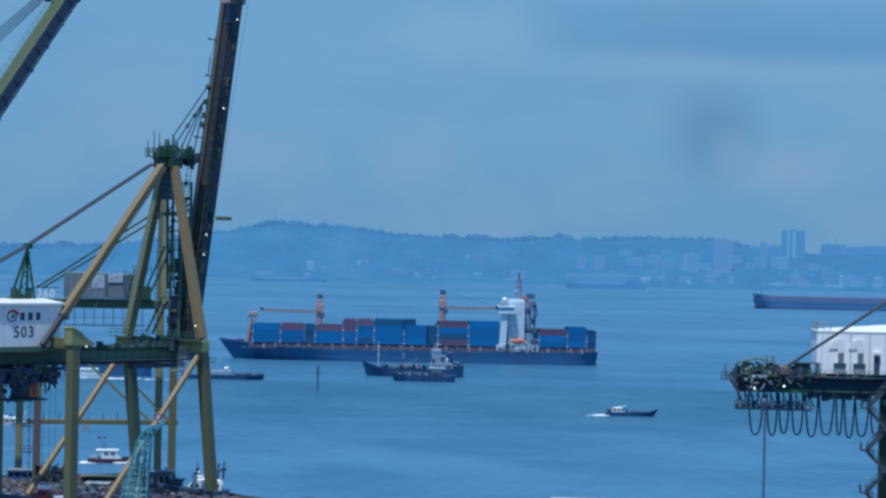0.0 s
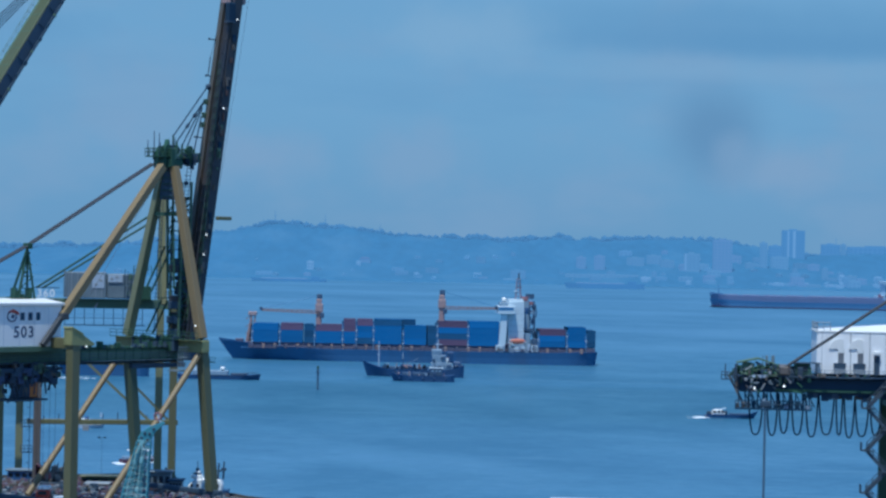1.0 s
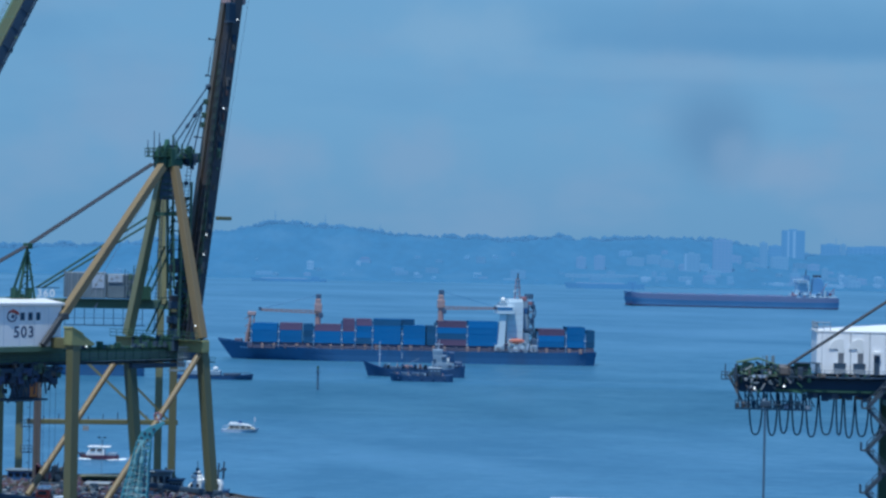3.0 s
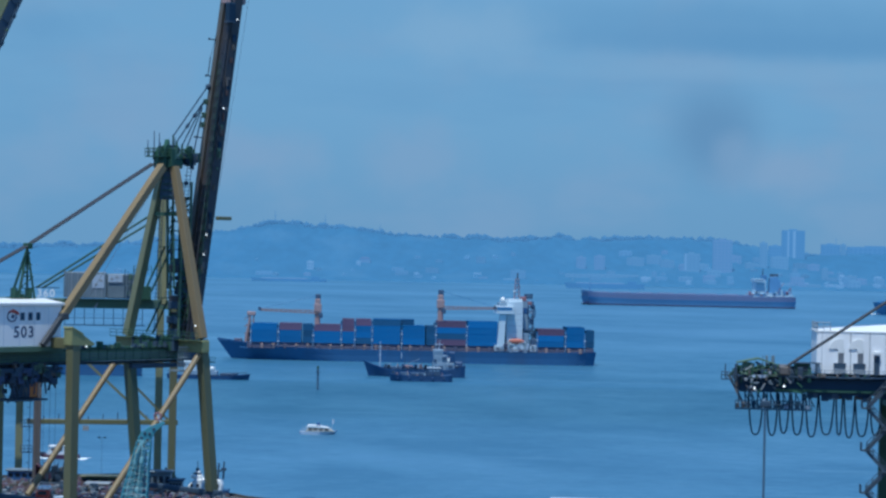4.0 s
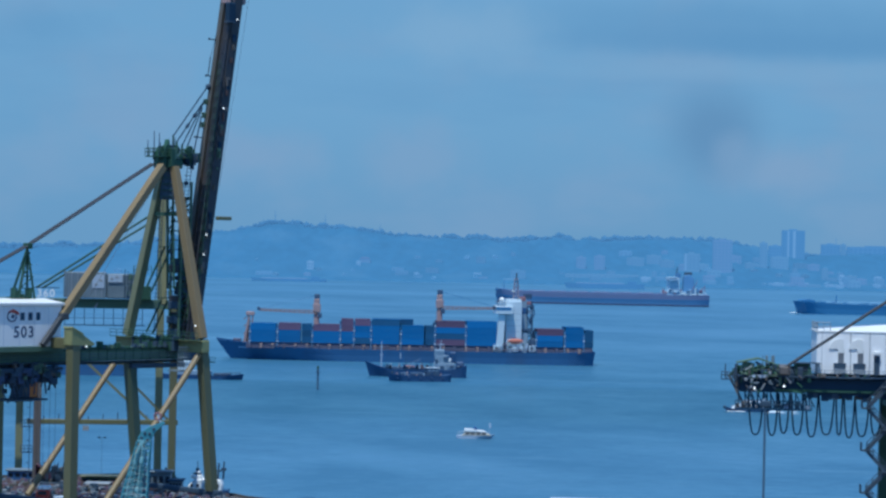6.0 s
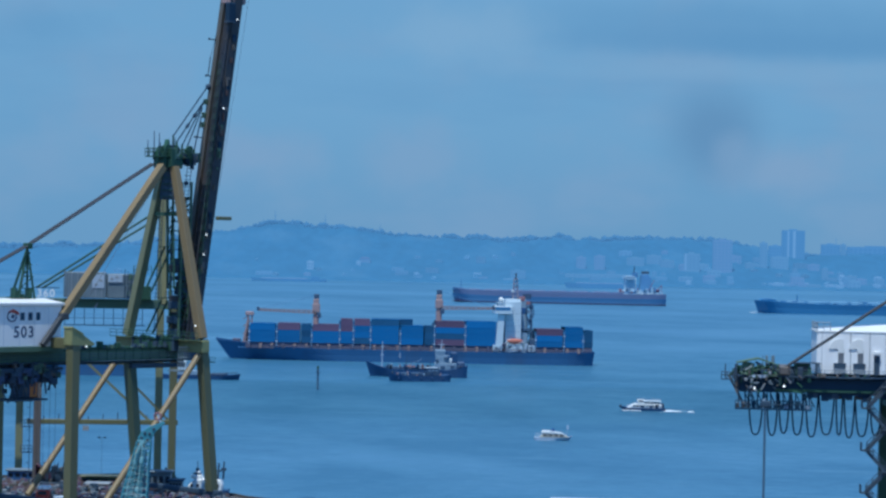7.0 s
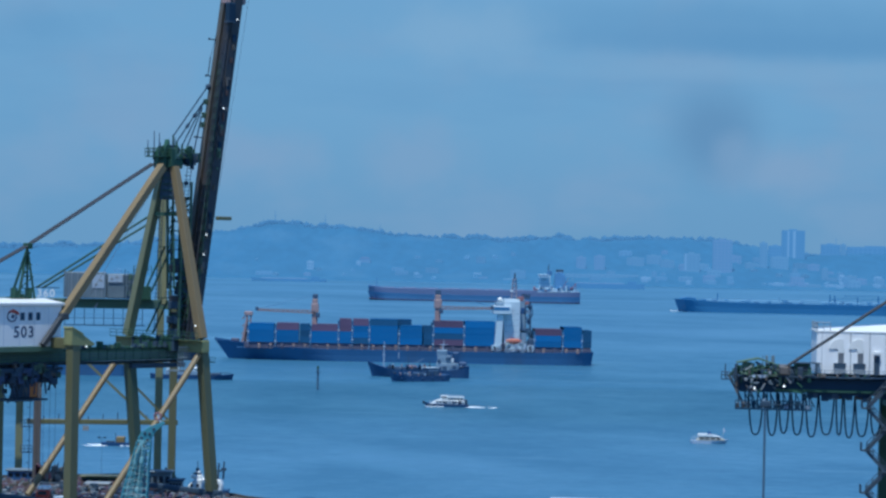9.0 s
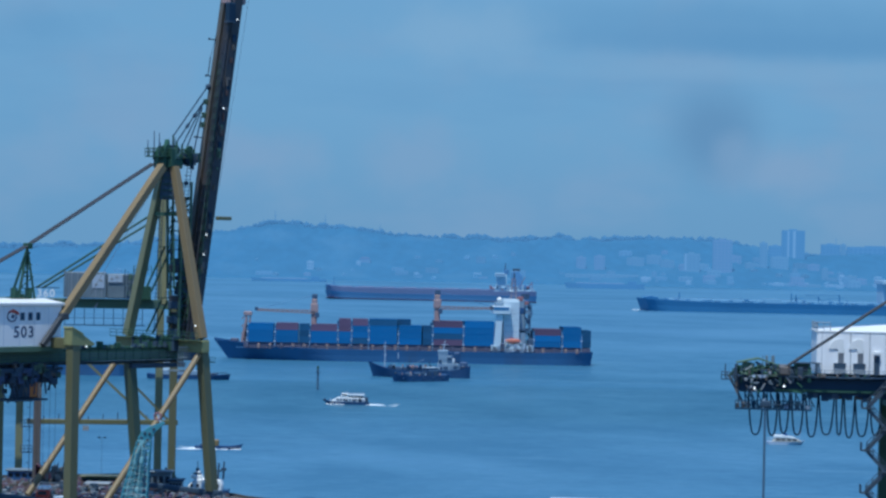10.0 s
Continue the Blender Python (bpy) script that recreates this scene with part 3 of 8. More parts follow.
def house_mesh():
    bm = slab(BM(), -5, 5, -4, 4, 0, 5)
    prism(bm, ((-5.6, 5), (5.6, 5), (0, 8)), -4.4, 4.4)
    return mesh_of("house", bm, M_FARH)


def far_houses():
    rnd = random.Random(9)
    me = house_mesh()
    for i in range(70):
        x = rnd.uniform(-900, 900) if i % 3 else rnd.uniform(420, 900)
        y = rnd.choice((rnd.uniform(4045, 4120), rnd.uniform(4045, 4350)))
        s = rnd.uniform(0.3, 0.85)
        ob = new("house", me)
        ob.matrix_world = Matrix.LocRotScale((x, y, hill_height(x, y) - 0.5), Euler((0, 0, rnd.uniform(-0.6, 0.6))), (s * rnd.uniform(0.7, 1.8), s, s * rnd.uniform(0.8, 1.3)))
        tagged(ob, "small pale house among trees on the far shore", "house", "houses of the far town")


far_houses()


def shore_sheds():
    """White and pale sheds along the far waterside."""
    rnd = random.Random(71)
    for i in range(34):
        x = rnd.uniform(560, 960) if i < 26 else rnd.uniform(-250, 560)
        y = rnd.uniform(4050, 4130)
        far_building("warehouse", x, y, hill_height(x, y) - 0.5, rnd.uniform(6, 24), rnd.uniform(2.5, 8), (M_FARB, M_FARW, M_FARB, M_FARL)[i % 4], "low pale waterside shed on the far shore", "warehouse", 1, 3)


shore_sheds()


def mast(x, y, h):
    z = hill_height(x, y) - 1
    ob = thing("radio_mast", pose(x, y, z), "thin lattice radio mast on the far ridge", "radio mast", "radio masts")
    part("pole", beam(BM(), (0, 0, 0), (0, 0, h), 1.3, 1.3, 0.3), M_FARS, ob)
    part("antenna", slab(BM(), -1.4, 1.4, -0.5, 0.5, h * 0.55, h * 0.6), M_FARS, ob)


for mx_, mh in ((-329, 26), (-231, 28), (-124, 22), (508, 18), (-352, 15)):
    mast(mx_, 4640, mh)
# ---------------------------------------------------------------- quay
QUAY_Z = 4.0
BERTH = Vector((-42.2, 380.0, QUAY_Z))      # middle of the waterside rail under crane 503
TURN = 50.0                                 # heading of the booms, from the x axis


def quay():
    edge = [(-420, 420), (-75, 404), (-52, 412.5), (-46.6, 412), (-42.4, 391), (-39.4, 384.5), (-33.2, 382), (-30.5, 378), (36, 322), (92, 330), (420, 60), (420, -300), (-420, -300)]
    bm = BM()
    top = [bm.verts.new((x, y, QUAY_Z)) for x, y in edge]
    low = [bm.verts.new((x, y, -3)) for x, y in edge]
    bm.faces.new(top)
    for i in range(len(edge)):
        j = (i + 1) % len(edge)
        bm.faces.new((top[i], low[i], low[j], top[j]))
    q = tagged(part("pavement", bm, M_CONC), "worn grey concrete container quay", "quay", kind="structure")
    kb = BM()
    for a, b in zip(edge[:10], edge[1:11]):
        beam(kb, (*a, QUAY_Z + 0.15), (*b, QUAY_Z + 0.15), 0.5, 0.3)
    part("kerb", kb, M_CONC, q)


quay()


# ---------------------------------------------------------------- ship-to-shore cranes
def stairs(ob, u, v, z0, z1, flights, material, w=2.6):
    """A zigzag stair tower beside a leg."""
    hgt = (z1 - z0) / flights
    for i in range(flights):
        za = z0 + i * hgt
        s = 1 if i % 2 else -1
        bm = beam(BM(), (u - w / 2 * s, v, za), (u + w / 2 * s, v, za + hgt), 0.75, 0.42)
        for k in range(9):
            q = (k + 0.5) / 9
            slab(bm, u + s * w * (q - 0.5) - 0.16, u + s * w * (q - 0.5) + 0.16, v - 0.36, v + 0.36, za + hgt * q + 0.06, za + hgt * q + 0.14)
        railing(bm, [(u - w / 2 * s, v - 0.38, za), (u + w / 2 * s, v - 0.38, za + hgt)], 1.0, 1.3)
        part("stair_flight", bm, material, ob)
        lb = slab(BM(), u + s * w / 2 - 0.7, u + s * w / 2 + 0.7, v - 0.8, v + 0.8, za + hgt - 0.08, za + hgt + 0.06)
        railing(lb, [(u + s * (w / 2 + 0.65), v - 0.8, za + hgt), (u + s * (w / 2 + 0.65), v + 0.8, za + hgt)], 1.0, 0.8)
        part("stair_landing", lb, material, ob)


def floodlight(ob, p, r=0.32):
    lamp = part("floodlight", bevelled(slab(BM(), p[0] - r, p[0] + r, p[1] - r * 0.5, p[1] + r, p[2] - r, p[2] + r), 0.06), M_DARK, ob)
    part("lens", slab(BM(), p[0] - r * 0.8, p[0] + r * 0.8, p[1] - r * 0.56, p[1] - r * 0.5 - 0.005, p[2] - r * 0.8, p[2] + r * 0.8), M_LAMP, lamp, "bright floodlight lens")


def sill_and_bogies(ob, u, half, material):
    part("sill_beam", bevelled(slab(BM(), u - 0.5, u + 0.5, -half - 2, half + 2, 0.75, 1.5), 0.1), M_DARK, ob)
    for v in (-half, half):
        b = part("bogie", bevelled(slab(BM(), u - 0.5, u + 0.5, v - 2.0, v + 2.0, 0.35, 0.75), 0.08), M_DARK, ob)
        for k in (-1.4, -0.5, 0.5, 1.4):
            wb = BM()
            bmesh.ops.create_cone(wb, cap_ends=True, segments=12, radius1=0.3, radius2=0.3, depth=0.4, matrix=Matrix.Translation((u, v + k, 0.3)) @ Matrix.Rotation(math.pi / 2, 4, "Y"))
            part("wheel", wb, M_DARK, b)


def boom_parts(ob, base, tip, gap, w, depth, material, dark, frames=11):
    """Twin box girders with cross ties, walkway and ladder hoops."""
    base, tip = Vector(base), Vector(tip)
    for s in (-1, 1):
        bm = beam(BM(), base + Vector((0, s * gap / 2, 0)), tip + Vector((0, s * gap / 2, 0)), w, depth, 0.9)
        # near girder takes the darker colour to stand for the boom's shaded side
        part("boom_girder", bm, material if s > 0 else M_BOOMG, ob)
    ax = (tip - base).normalized()
    nor = Vector((-ax.z, 0, ax.x))
    for i in range(frames):
        p = base.lerp(tip, (i + 0.5) / frames)
        part("cross_tie", beam(BM(), p + Vector((0, -gap / 2, 0)), p + Vector((0, gap / 2, 0)), 0.35, 0.5), dark, ob)
        q = base.lerp(tip, min(1, (i + 1.4) / frames))
        part("cross_brace", beam(BM(), p + Vector((0, -gap / 2, 0)), q + Vector((0, gap / 2, 0)), 0.2, 0.2), dark, ob)
    infill = beam(BM(), base.lerp(tip, 0.02), base.lerp(tip, 0.98), max(0.2, gap - w - 0.06), depth * 0.35)
    part("trolley_rail_deck", infill, dark, ob)
    tray = beam(BM(), base.lerp(tip, 0.05) - nor * depth * 0.22, base.lerp(tip, 0.97) - nor * depth * 0.22, 0.5, 0.12)
    part("cable_tray", tray, M_RUSTP, ob)
    wb = BM()
    a = base + nor * (depth * 0.5 + 0.35) - Vector((0, gap / 2, 0))
    b = tip + nor * (depth * 0.5 + 0.35) - Vector((0, gap / 2, 0))
    beam(wb, a, b, 0.5, 0.08)
    tube(wb, (a + nor * 0.9, b + nor * 0.9), 0.05, 4)
    for k in range(26):
        p = a.lerp(b, k / 25)
        tube(wb, (p, p + nor * 0.9), 0.045, 4)
    part("walkway", wb, dark, ob)


def crane_503():
    c = thing("container_crane", pose(*BERTH, 0, 0, TURN), "green and tan container crane with raised boom on the quay", "container crane", "container cranes")
    HV = 8.5
    LS, WS0, WS1, TOP = -29.3, 0.0, -2.9, 25.2
    for v in (-HV, HV):
        near = v < 0
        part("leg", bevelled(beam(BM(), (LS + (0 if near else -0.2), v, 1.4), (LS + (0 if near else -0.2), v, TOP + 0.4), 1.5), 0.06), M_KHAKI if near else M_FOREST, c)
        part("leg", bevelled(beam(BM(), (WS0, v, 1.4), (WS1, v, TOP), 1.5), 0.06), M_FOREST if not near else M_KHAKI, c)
        part("diagonal_brace", tube(BM(), ((WS1 - (0.5 if near else 1.0), v, 22.9), (-22.5 - (0 if near else 0.6), v, 0.8)), 0.5, 10), M_TAN, c)
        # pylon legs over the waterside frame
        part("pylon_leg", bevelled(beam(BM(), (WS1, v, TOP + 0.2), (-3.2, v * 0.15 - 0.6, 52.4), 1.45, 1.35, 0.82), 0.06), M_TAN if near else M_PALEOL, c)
        if near:
            part("back_stay_beam", bevelled(beam(BM(), (-5.6, -1.6, 52.4), (-28.0, -4.38, 29.0), 1.2, 1.2), 0.06), M_TAN, c)
            # shaded lower end of the stay beam, made as a thinner dark piece
            part("shaded_stay_end", bevelled(beam(BM(), (-27.9, -4.4, 29.1), (-32.2, -4.9, 24.6), 0.8, 0.8), 0.06), M_STAYG, c)
            part("stay_end_block", bevelled(slab(BM(), -28.6, -27.2, -5.1, -3.7, 28.4, 29.4), 0.1), M_STAYG, c)
        if not near:
            part("ladder", ladder_mesh((LS - 1.0, v, 3), (LS - 1.0, v, TOP), 0.5), M_DARK, c)
    # cross beams
    part("waterside_cross_beam", bevelled(slab(BM(), WS1 - 0.8, WS1 + 0.8, -9.5, 10.6, TOP - 2.0, TOP - 0.1), 0.08), M_XBEAM, c)
    wk = slab(BM(), WS1 - 2.0, WS1 - 0.85, -9.6, 10.6, TOP - 0.08, TOP)
    railing(wk, [(WS1 - 1.95, -9.6, TOP), (WS1 - 1.95, 10.6, TOP)])
    part("walkway", wk, M_DGREEN, c)
    rnd = random.Random(5)
    for i in range(9):
        v = -2.6 + i * 0.82
        db = BM()
        bmesh.ops.create_cone(db, cap_ends=True, segments=14, radius1=0.62 + 0.28 * ((i * 5) % 3), radius2=0.62 + 0.28 * ((i * 5) % 3), depth=0.5, matrix=Matrix.Translation((WS1 - 1.5, v, TOP - 1.2 + 0.5 * (i % 2))) @ Matrix.Rotation(math.pi / 2, 4, "Y"))
        part("rope_sheave", db, M_GREEN if i % 3 == 1 else M_DGREEN, c)
    for i in range(16):
        v = -3.9 + i * 0.62
        s = rnd.uniform(0.25, 0.7)
        mach = bevelled(slab(BM(), WS1 - 1.9, WS1 - 0.7, v - s / 2, v + s / 2, TOP - 2.6 + rnd.uniform(0, 0.9), TOP - 0.6 + rnd.uniform(0, 1.3)), 0.06)
        part("sheave_bracket", mach, M_DGREEN if i % 3 else M_DARK, c)
    part("landside_cross_beam", bevelled(slab(BM(), LS - 0.7, LS + 0.7, -9.2, 9.2, TOP - 1.0, TOP + 0.6), 0.08), M_OLIVE, c)
    part("landside_bracket", prism(BM(), ((LS - 1.0, TOP - 0.4), (LS + 2.0, TOP - 0.5), (LS + 3.4, TOP - 0.5), (LS + 3.4, TOP - 0.2), (LS + 1.2, TOP + 1.1), (LS - 1.0, TOP + 2.1)), -9.35, -7.5), M_XBEAM, c)
    part("bracket_cap", prism(BM(), ((LS - 1.1, TOP + 2.1), (LS + 1.1, TOP + 1.1), (LS + 1.2, TOP + 1.3), (LS - 1.0, TOP + 2.35)), -9.45, -7.4), M_XBEAM, c)
    # main girder and its walkways
    for v in (-2.0, 2.0):
        part("main_girder", bevelled(slab(BM(), -50, -1.0, v - 0.65, v + 0.65, 21.7, 23.7), 0.08), M_GIRD, c)
        part("top_flange", slab(BM(), -50, -1.2, v - 0.85, v + 0.85, 23.72, 23.86), M_DGREEN, c)
        part("bottom_flange", slab(BM(), -50, -1.2, v - 0.85, v + 0.85, 21.5, 21.68), M_DARK, c)
    gk = random.Random(61)
    for i in range(34):
        u, s = gk.uniform(-25.0, -4.2), gk.uniform(0.08, 0.3)
        part("girder_gear", bevelled(slab(BM(), u - s, u + s, -3.4 + gk.uniform(0, 0.6), -2.2, 23.88, 24.0 + gk.uniform(0.1, 1.0) ** 2), 0.03), (M_DGREEN, M_DARK, M_GIRD, M_DARK, M_DGREEN)[i % 5], c)
    for i in range(12):
        u = -24.5 + i * 1.8
        part("web_stiffener", slab(BM(), u - 0.05, u + 0.05, -2.72, -2.66, 21.7, 23.7), M_DGREEN, c)
    part("service_duct", bevelled(slab(BM(), -13.0, -1.6, -3.6, -2.9, 20.7, 21.45), 0.06), M_DARK, c)
    for i in range(11):
        u = -48 + i * 4.4
        part("girder_tie", slab(BM(), u - 0.25, u + 0.25, -1.4, 1.4, 21.6, 22.2), M_DARK, c)
    gw = slab(BM(), -50, -1.5, -3.9, -2.7, 21.9, 22.0)
    railing(gw, [(-50, -3.9, 22.0), (-1.5, -3.9, 22.0)], 1.1, 2.0, 0.035)
    part("girder_walkway", gw, M_DARK, c)
    part("girder_nose", bevelled(slab(BM(), -1.6, 2.6, -1.8, 1.8, 21.6, 24.2), 0.2), M_DARK, c)
    # machinery house
    h = part("machinery_house", bevelled(slab(BM(), -50, -27.9, -4.2, 4.4, 24.4, 30.6), 0.12), M_WHITE, c, "white painted machinery house")
    part("roof", prism_u(BM(), -50.3, -27.6, ((-4.5, 30.55), (4.7, 30.55), (4.7, 30.9), (0.1, 31.5), (-4.5, 30.9))), M_ROOF, h, "white sunlit roof")
    part("plinth", slab(BM(), -50, -27.7, -4.4, 4.6, 23.7, 24.4), M_GIRD, h)
    for u in (-30.5, -33.2, -36.0, -39.0, -42.0, -45.0):
        part("wall_seam", slab(BM(), u - 0.02, u + 0.02, -4.22, -4.19, 24.6, 30.4), M_LASH, h)
    lettering("503", 2.3, pose(-35.2, -4.212, 26.55, 90, 0, 0), M_INK, h)
    # company mark as plain shapes
    ring = [(-37.5 + 0.85 * math.cos(a), -4.2, 28.95 + 0.75 * math.sin(a)) for a in np.linspace(1.2, 7.0, 15)]
    part("mark_ring", tube(BM(), ring, 0.13, 6), M_INK, h)
    part("mark_core", prism(BM(), ((-37.75, 28.75), (-37.15, 28.6), (-36.95, 29.1), (-37.4, 29.3)), -4.225, -4.19), M_INK, h)
    part("mark_swoosh", prism(BM(), ((-38.3, 29.6), (-37.3, 30.0), (-36.4, 29.6), (-36.15, 29.15), (-37.0, 29.45)), -4.34, -4.2), M_RED, h)
    for i in range(3):
        a = -35.9 + i * 1.5
        part("mark_bar", slab(BM(), a, a + 0.8, -4.22, -4.19, 28.35, 29.5), M_NAVY, h)
    vent = bevelled(slab(BM(), -29.6, -28.9, -4.5, -4.15, 24.5, 25.5), 0.05)
    part("vent_box", vent, M_DARK, h)
    floodlight(h, (-31.0, -4.7, 25.2), 0.16)
    # roof post with the stay saddle
    rp = BM()
    for a, v in ((-33.3, -0.4), (-33.3, 1.4), (-30.0, -0.4), (-30.0, 1.4)):
        beam(rp, (a, v, 31.1), (-30.9, 0.5, 39.0), 0.32)
    for zz in (33.0, 34.8, 36.6):
        k = (zz - 31.1) / 7.9
        beam(rp, (-33.3 + 2.4 * k, -0.4 + 0.9 * k, zz), (-30.0 - 0.9 * k, -0.4 + 0.9 * k, zz), 0.16)
        beam(rp, (-33.3 + 2.4 * k, -0.4 + 0.9 * k, zz), (-30.0 - 0.9 * k, -0.4 + 0.9 * k, zz + 1.8), 0.14)
    slab(rp, -34.6, -29.8, -0.8, 2.0, 31.2, 31.35)
    for k in range(6):
        slab(rp, -34.6 + 0.7 * k, -34.15 + 0.7 * k, -0.5, 0.6, 31.35, 31.7 + 0.45 * ((k * 3) % 4))
    railing(rp, [(-34.6, -0.8, 31.35), (-30.6, -0.8, 31.35)], 1.1, 0.9, 0.05)
    part("stay_post", rp, M_DGREEN, c)
    part("saddle", bevelled(slab(BM(), -31.3, -30.3, -0.1, 1.1, 38.9, 39.8), 0.1), M_DGREEN, c)
    # stays
    for dv in (0.1, 0.8):
        part("back_stay", tube(BM(), ((-5.8, dv, 52.8), (-30.8, dv, 39.5), (-50.0, dv, 30.6)), 0.17, 6), M_STAYG, c)
    part("stay_wire", tube(BM(), ((-5.4, -1.2, 51.0), (-20.5, -2.0, 32.0)), 0.035, 4), M_CABLE, c)
    # pylon head
    hd = bevelled(slab(BM(), -4.4, -1.2, -1.7, 1.7, 52.2, 53.7), 0.12)
    part("pylon_head", hd, M_DGREEN, c)
    nk = BM()
    prism_u(nk, -3.5, -2.9, ((-2.0, 47.2), (1.2, 47.2), (1.0, 52.2), (-1.4, 52.2)))
    part("pylon_web", bevelled(nk, 0.08), M_DARK, c)
    for i in range(5):
        part("web_rib", slab(BM(), -3.7, -2.7, -1.9 + 0.12 * i, 1.2 - 0.06 * i, 47.6 + 1.0 * i, 47.75 + 1.0 * i), M_DGREEN, c)
    for v in (-1.5, 0.0):
        part("neck_post", beam(BM(), (-2.4, v, 33.0), (-2.8, v * 0.8, 47.4), 0.3), M_DGREEN, c)
    for i in range(9):
        part("neck_lacing", beam(BM(), (-2.5, -1.5 if i % 2 else 0.0, 33.4 + 1.5 * i), (-2.5, 0.0 if i % 2 else -1.5, 34.9 + 1.5 * i), 0.16), M_GIRD if i % 3 else M_DARK, c)
    hb = slab(BM(), -6.2, 0.6, -1.8, 1.8, 53.9, 54.05)
    railing(hb, [(-6.2, -1.8, 54.05), (0.6, -1.8, 54.05), (0.6, 1.8, 54.05), (-6.2, 1.8, 54.05), (-6.2, -1.8, 54.05)], 1.2, 1.0, 0.06)
    hr = random.Random(14)
    for i in range(26):
        u, v, s = hr.uniform(-5.6, 1.2), hr.uniform(-1.7, 1.7), hr.uniform(0.18, 0.5)
        part("head_gear", bevelled(slab(BM(), u - s, u + s, v - s, v + s, 52.6 + hr.uniform(-0.4, 1.0), 54.2 + hr.uniform(0.2, 1.9)), 0.06), (M_DGREEN, M_GREEN, M_GIRD, M_DARK, M_GREEN)[i % 5], c)
    part("head_cowl", bevelled(prism(BM(), ((-4.3, 54.0), (-2.2, 54.0), (-2.9, 55.4), (-3.0, 56.8), (-3.3, 56.8), (-3.6, 55.3)), -0.4, 0.4), 0.06), M_GREEN, c)
    part("pylon_platform", hb, M_DGREEN, c)
    for i in range(5):
        sb = BM()
        bmesh.ops.create_cone(sb, cap_ends=True, segments=14, radius1=0.7, radius2=0.7, depth=0.35, matrix=Matrix.Translation((-4.2 + i * 1.2, -1.2 + 0.6 * (i % 4), 55.2)) @ Matrix.Rotation(math.pi / 2, 4, "X"))
        part("sheave", sb, M_DARK if i % 2 else M_DGREEN, c)
    for u, v, hh in ((-6.0, -1.2, 3.6), (-5.6, 0.4, 4.0), (-1.0, 0.5, 3.2), (-3.3, -1.4, 2.6), (-6.0, 1.4, 2.6), (-4.6, 0, 2.2)):
        part("head_post", beam(BM(), (u, v, 54.0), (u, v, 54.0 + hh), 0.16, 0.16, 0.5), M_DARK, c)
    part("head_bracket", bevelled(slab(BM(), 0.2, 4.0, -0.6, 0.6, 53.7, 54.3), 0.08), M_OLIVE, c)
    for i in range(9):
        u, s = hr.uniform(0.3, 3.4), hr.uniform(0.12, 0.35)
        part("bracket_gear", bevelled(slab(BM(), u - s, u + s, -0.8, 0.4, 53.4 - hr.uniform(0, 0.8), 54.2 + hr.uniform(0, 0.8)), 0.05), (M_DARK, M_DGREEN, M_LOOP)[i % 3], c)
    for k, (u, z) in enumerate(((1.1, 49.6), (2.3, 52.2))):
        part("hanging_block", bevelled(slab(BM(), u - 0.25, u + 0.25, -0.4, 0.2, z, z + 0.7), 0.08), M_DARK, c)
    part("hanging_ladder", ladder_mesh((1.2, 0.6, 44.0), (2.6, 0.6, 53.6), 1.0), M_LOOP, c)
    mid = slab(BM(), -3.8, -2.2, -1.8, 1.8, 44.6, 45.2)
    for u0, z0, u1, z1 in ((-0.4, 39.6, -4.3, 32.9), (0.9, 39.4, -3.1, 32.5), (-0.8, 31.2, -4.0, 26.0), (0.5, 31.0, -2.7, 25.7)):
        part("stair_stringer", beam(BM(), (u0, 3.0, z0), (u1, 3.0, z1), 0.18, 0.28), M_DGREEN, c)
    for zz in (39.6, 31.4):
        part("stair_landing", railing(slab(BM(), -0.8, 1.4, 2.2, 3.8, zz, zz + 0.15), [(-0.8, 2.2, zz + 0.15), (1.4, 2.2, zz + 0.15)], 1.0, 0.8, 0.05), M_DGREEN, c)
    part("cable_chase", bevelled(slab(BM(), 1.3, 2.3, 0.9, 1.8, 23.8, 47.5), 0.1), M_GIRD, c)
    for i in range(14):
        zz = 24.5 + i * 1.75
        part("chase_bracket", bevelled(slab(BM(), 0.9 + 0.25 * (i % 3), 2.5 + 0.2 * (i % 2), 0.5, 0.9, zz, zz + 0.4 + 0.15 * (i % 4)), 0.05), M_DGREEN if i % 2 else M_GIRD, c)
    part("pylon_tie", mid, M_DGREEN, c)
    part("pylon_ladder", ladder_mesh((-2.4, 2.6, TOP + 1), (-3.0, 0.9, 52.2), 0.7), M_DARK, c)
    # lift and cable tower behind the pylon
    for u, v in ((-0.3, -0.5), (1.6, -0.5), (-0.3, 1.7), (1.6, 1.7)):
        part("tower_post", beam(BM(), (u, v, 23.5), (u + 0.3, v, 47.0 + 2 * u), 0.32, 0.32), M_GIRD, c)
    for i in range(15):
        zz = 24.2 + i * 1.5
        k = i % 2
        part("tower_brace", beam(BM(), (-0.3 + 1.9 * k, -0.5, zz), (1.6 - 1.9 * k, -0.5, zz + 1.5), 0.2, 0.2), M_DGREEN, c)
        part("tower_tie", slab(BM(), -0.4, 1.8, -0.6, 1.8, zz, zz + 0.18), M_DARK if i % 3 else M_DGREEN, c)
    wr = random.Random(17)
    for i in range(12):
        zz = 24 + 1.15 * i
        s = wr.uniform(0.4, 0.9)
        u = wr.uniform(-0.6, 1.4)
        part("winch_gear", bevelled(slab(BM(), u - s, u + s, -0.4, 1.6, zz, zz + s * 1.6), 0.1), M_DARK if i % 2 else M_BOOMG, c)
    # raised boom
    boom_parts(c, (1.6, 0, 23.0), (11.05, 0, 83.0), 2.6, 0.95, 1.9, M_BOOM, M_BOOMG, 16)
    bt = random.Random(27)
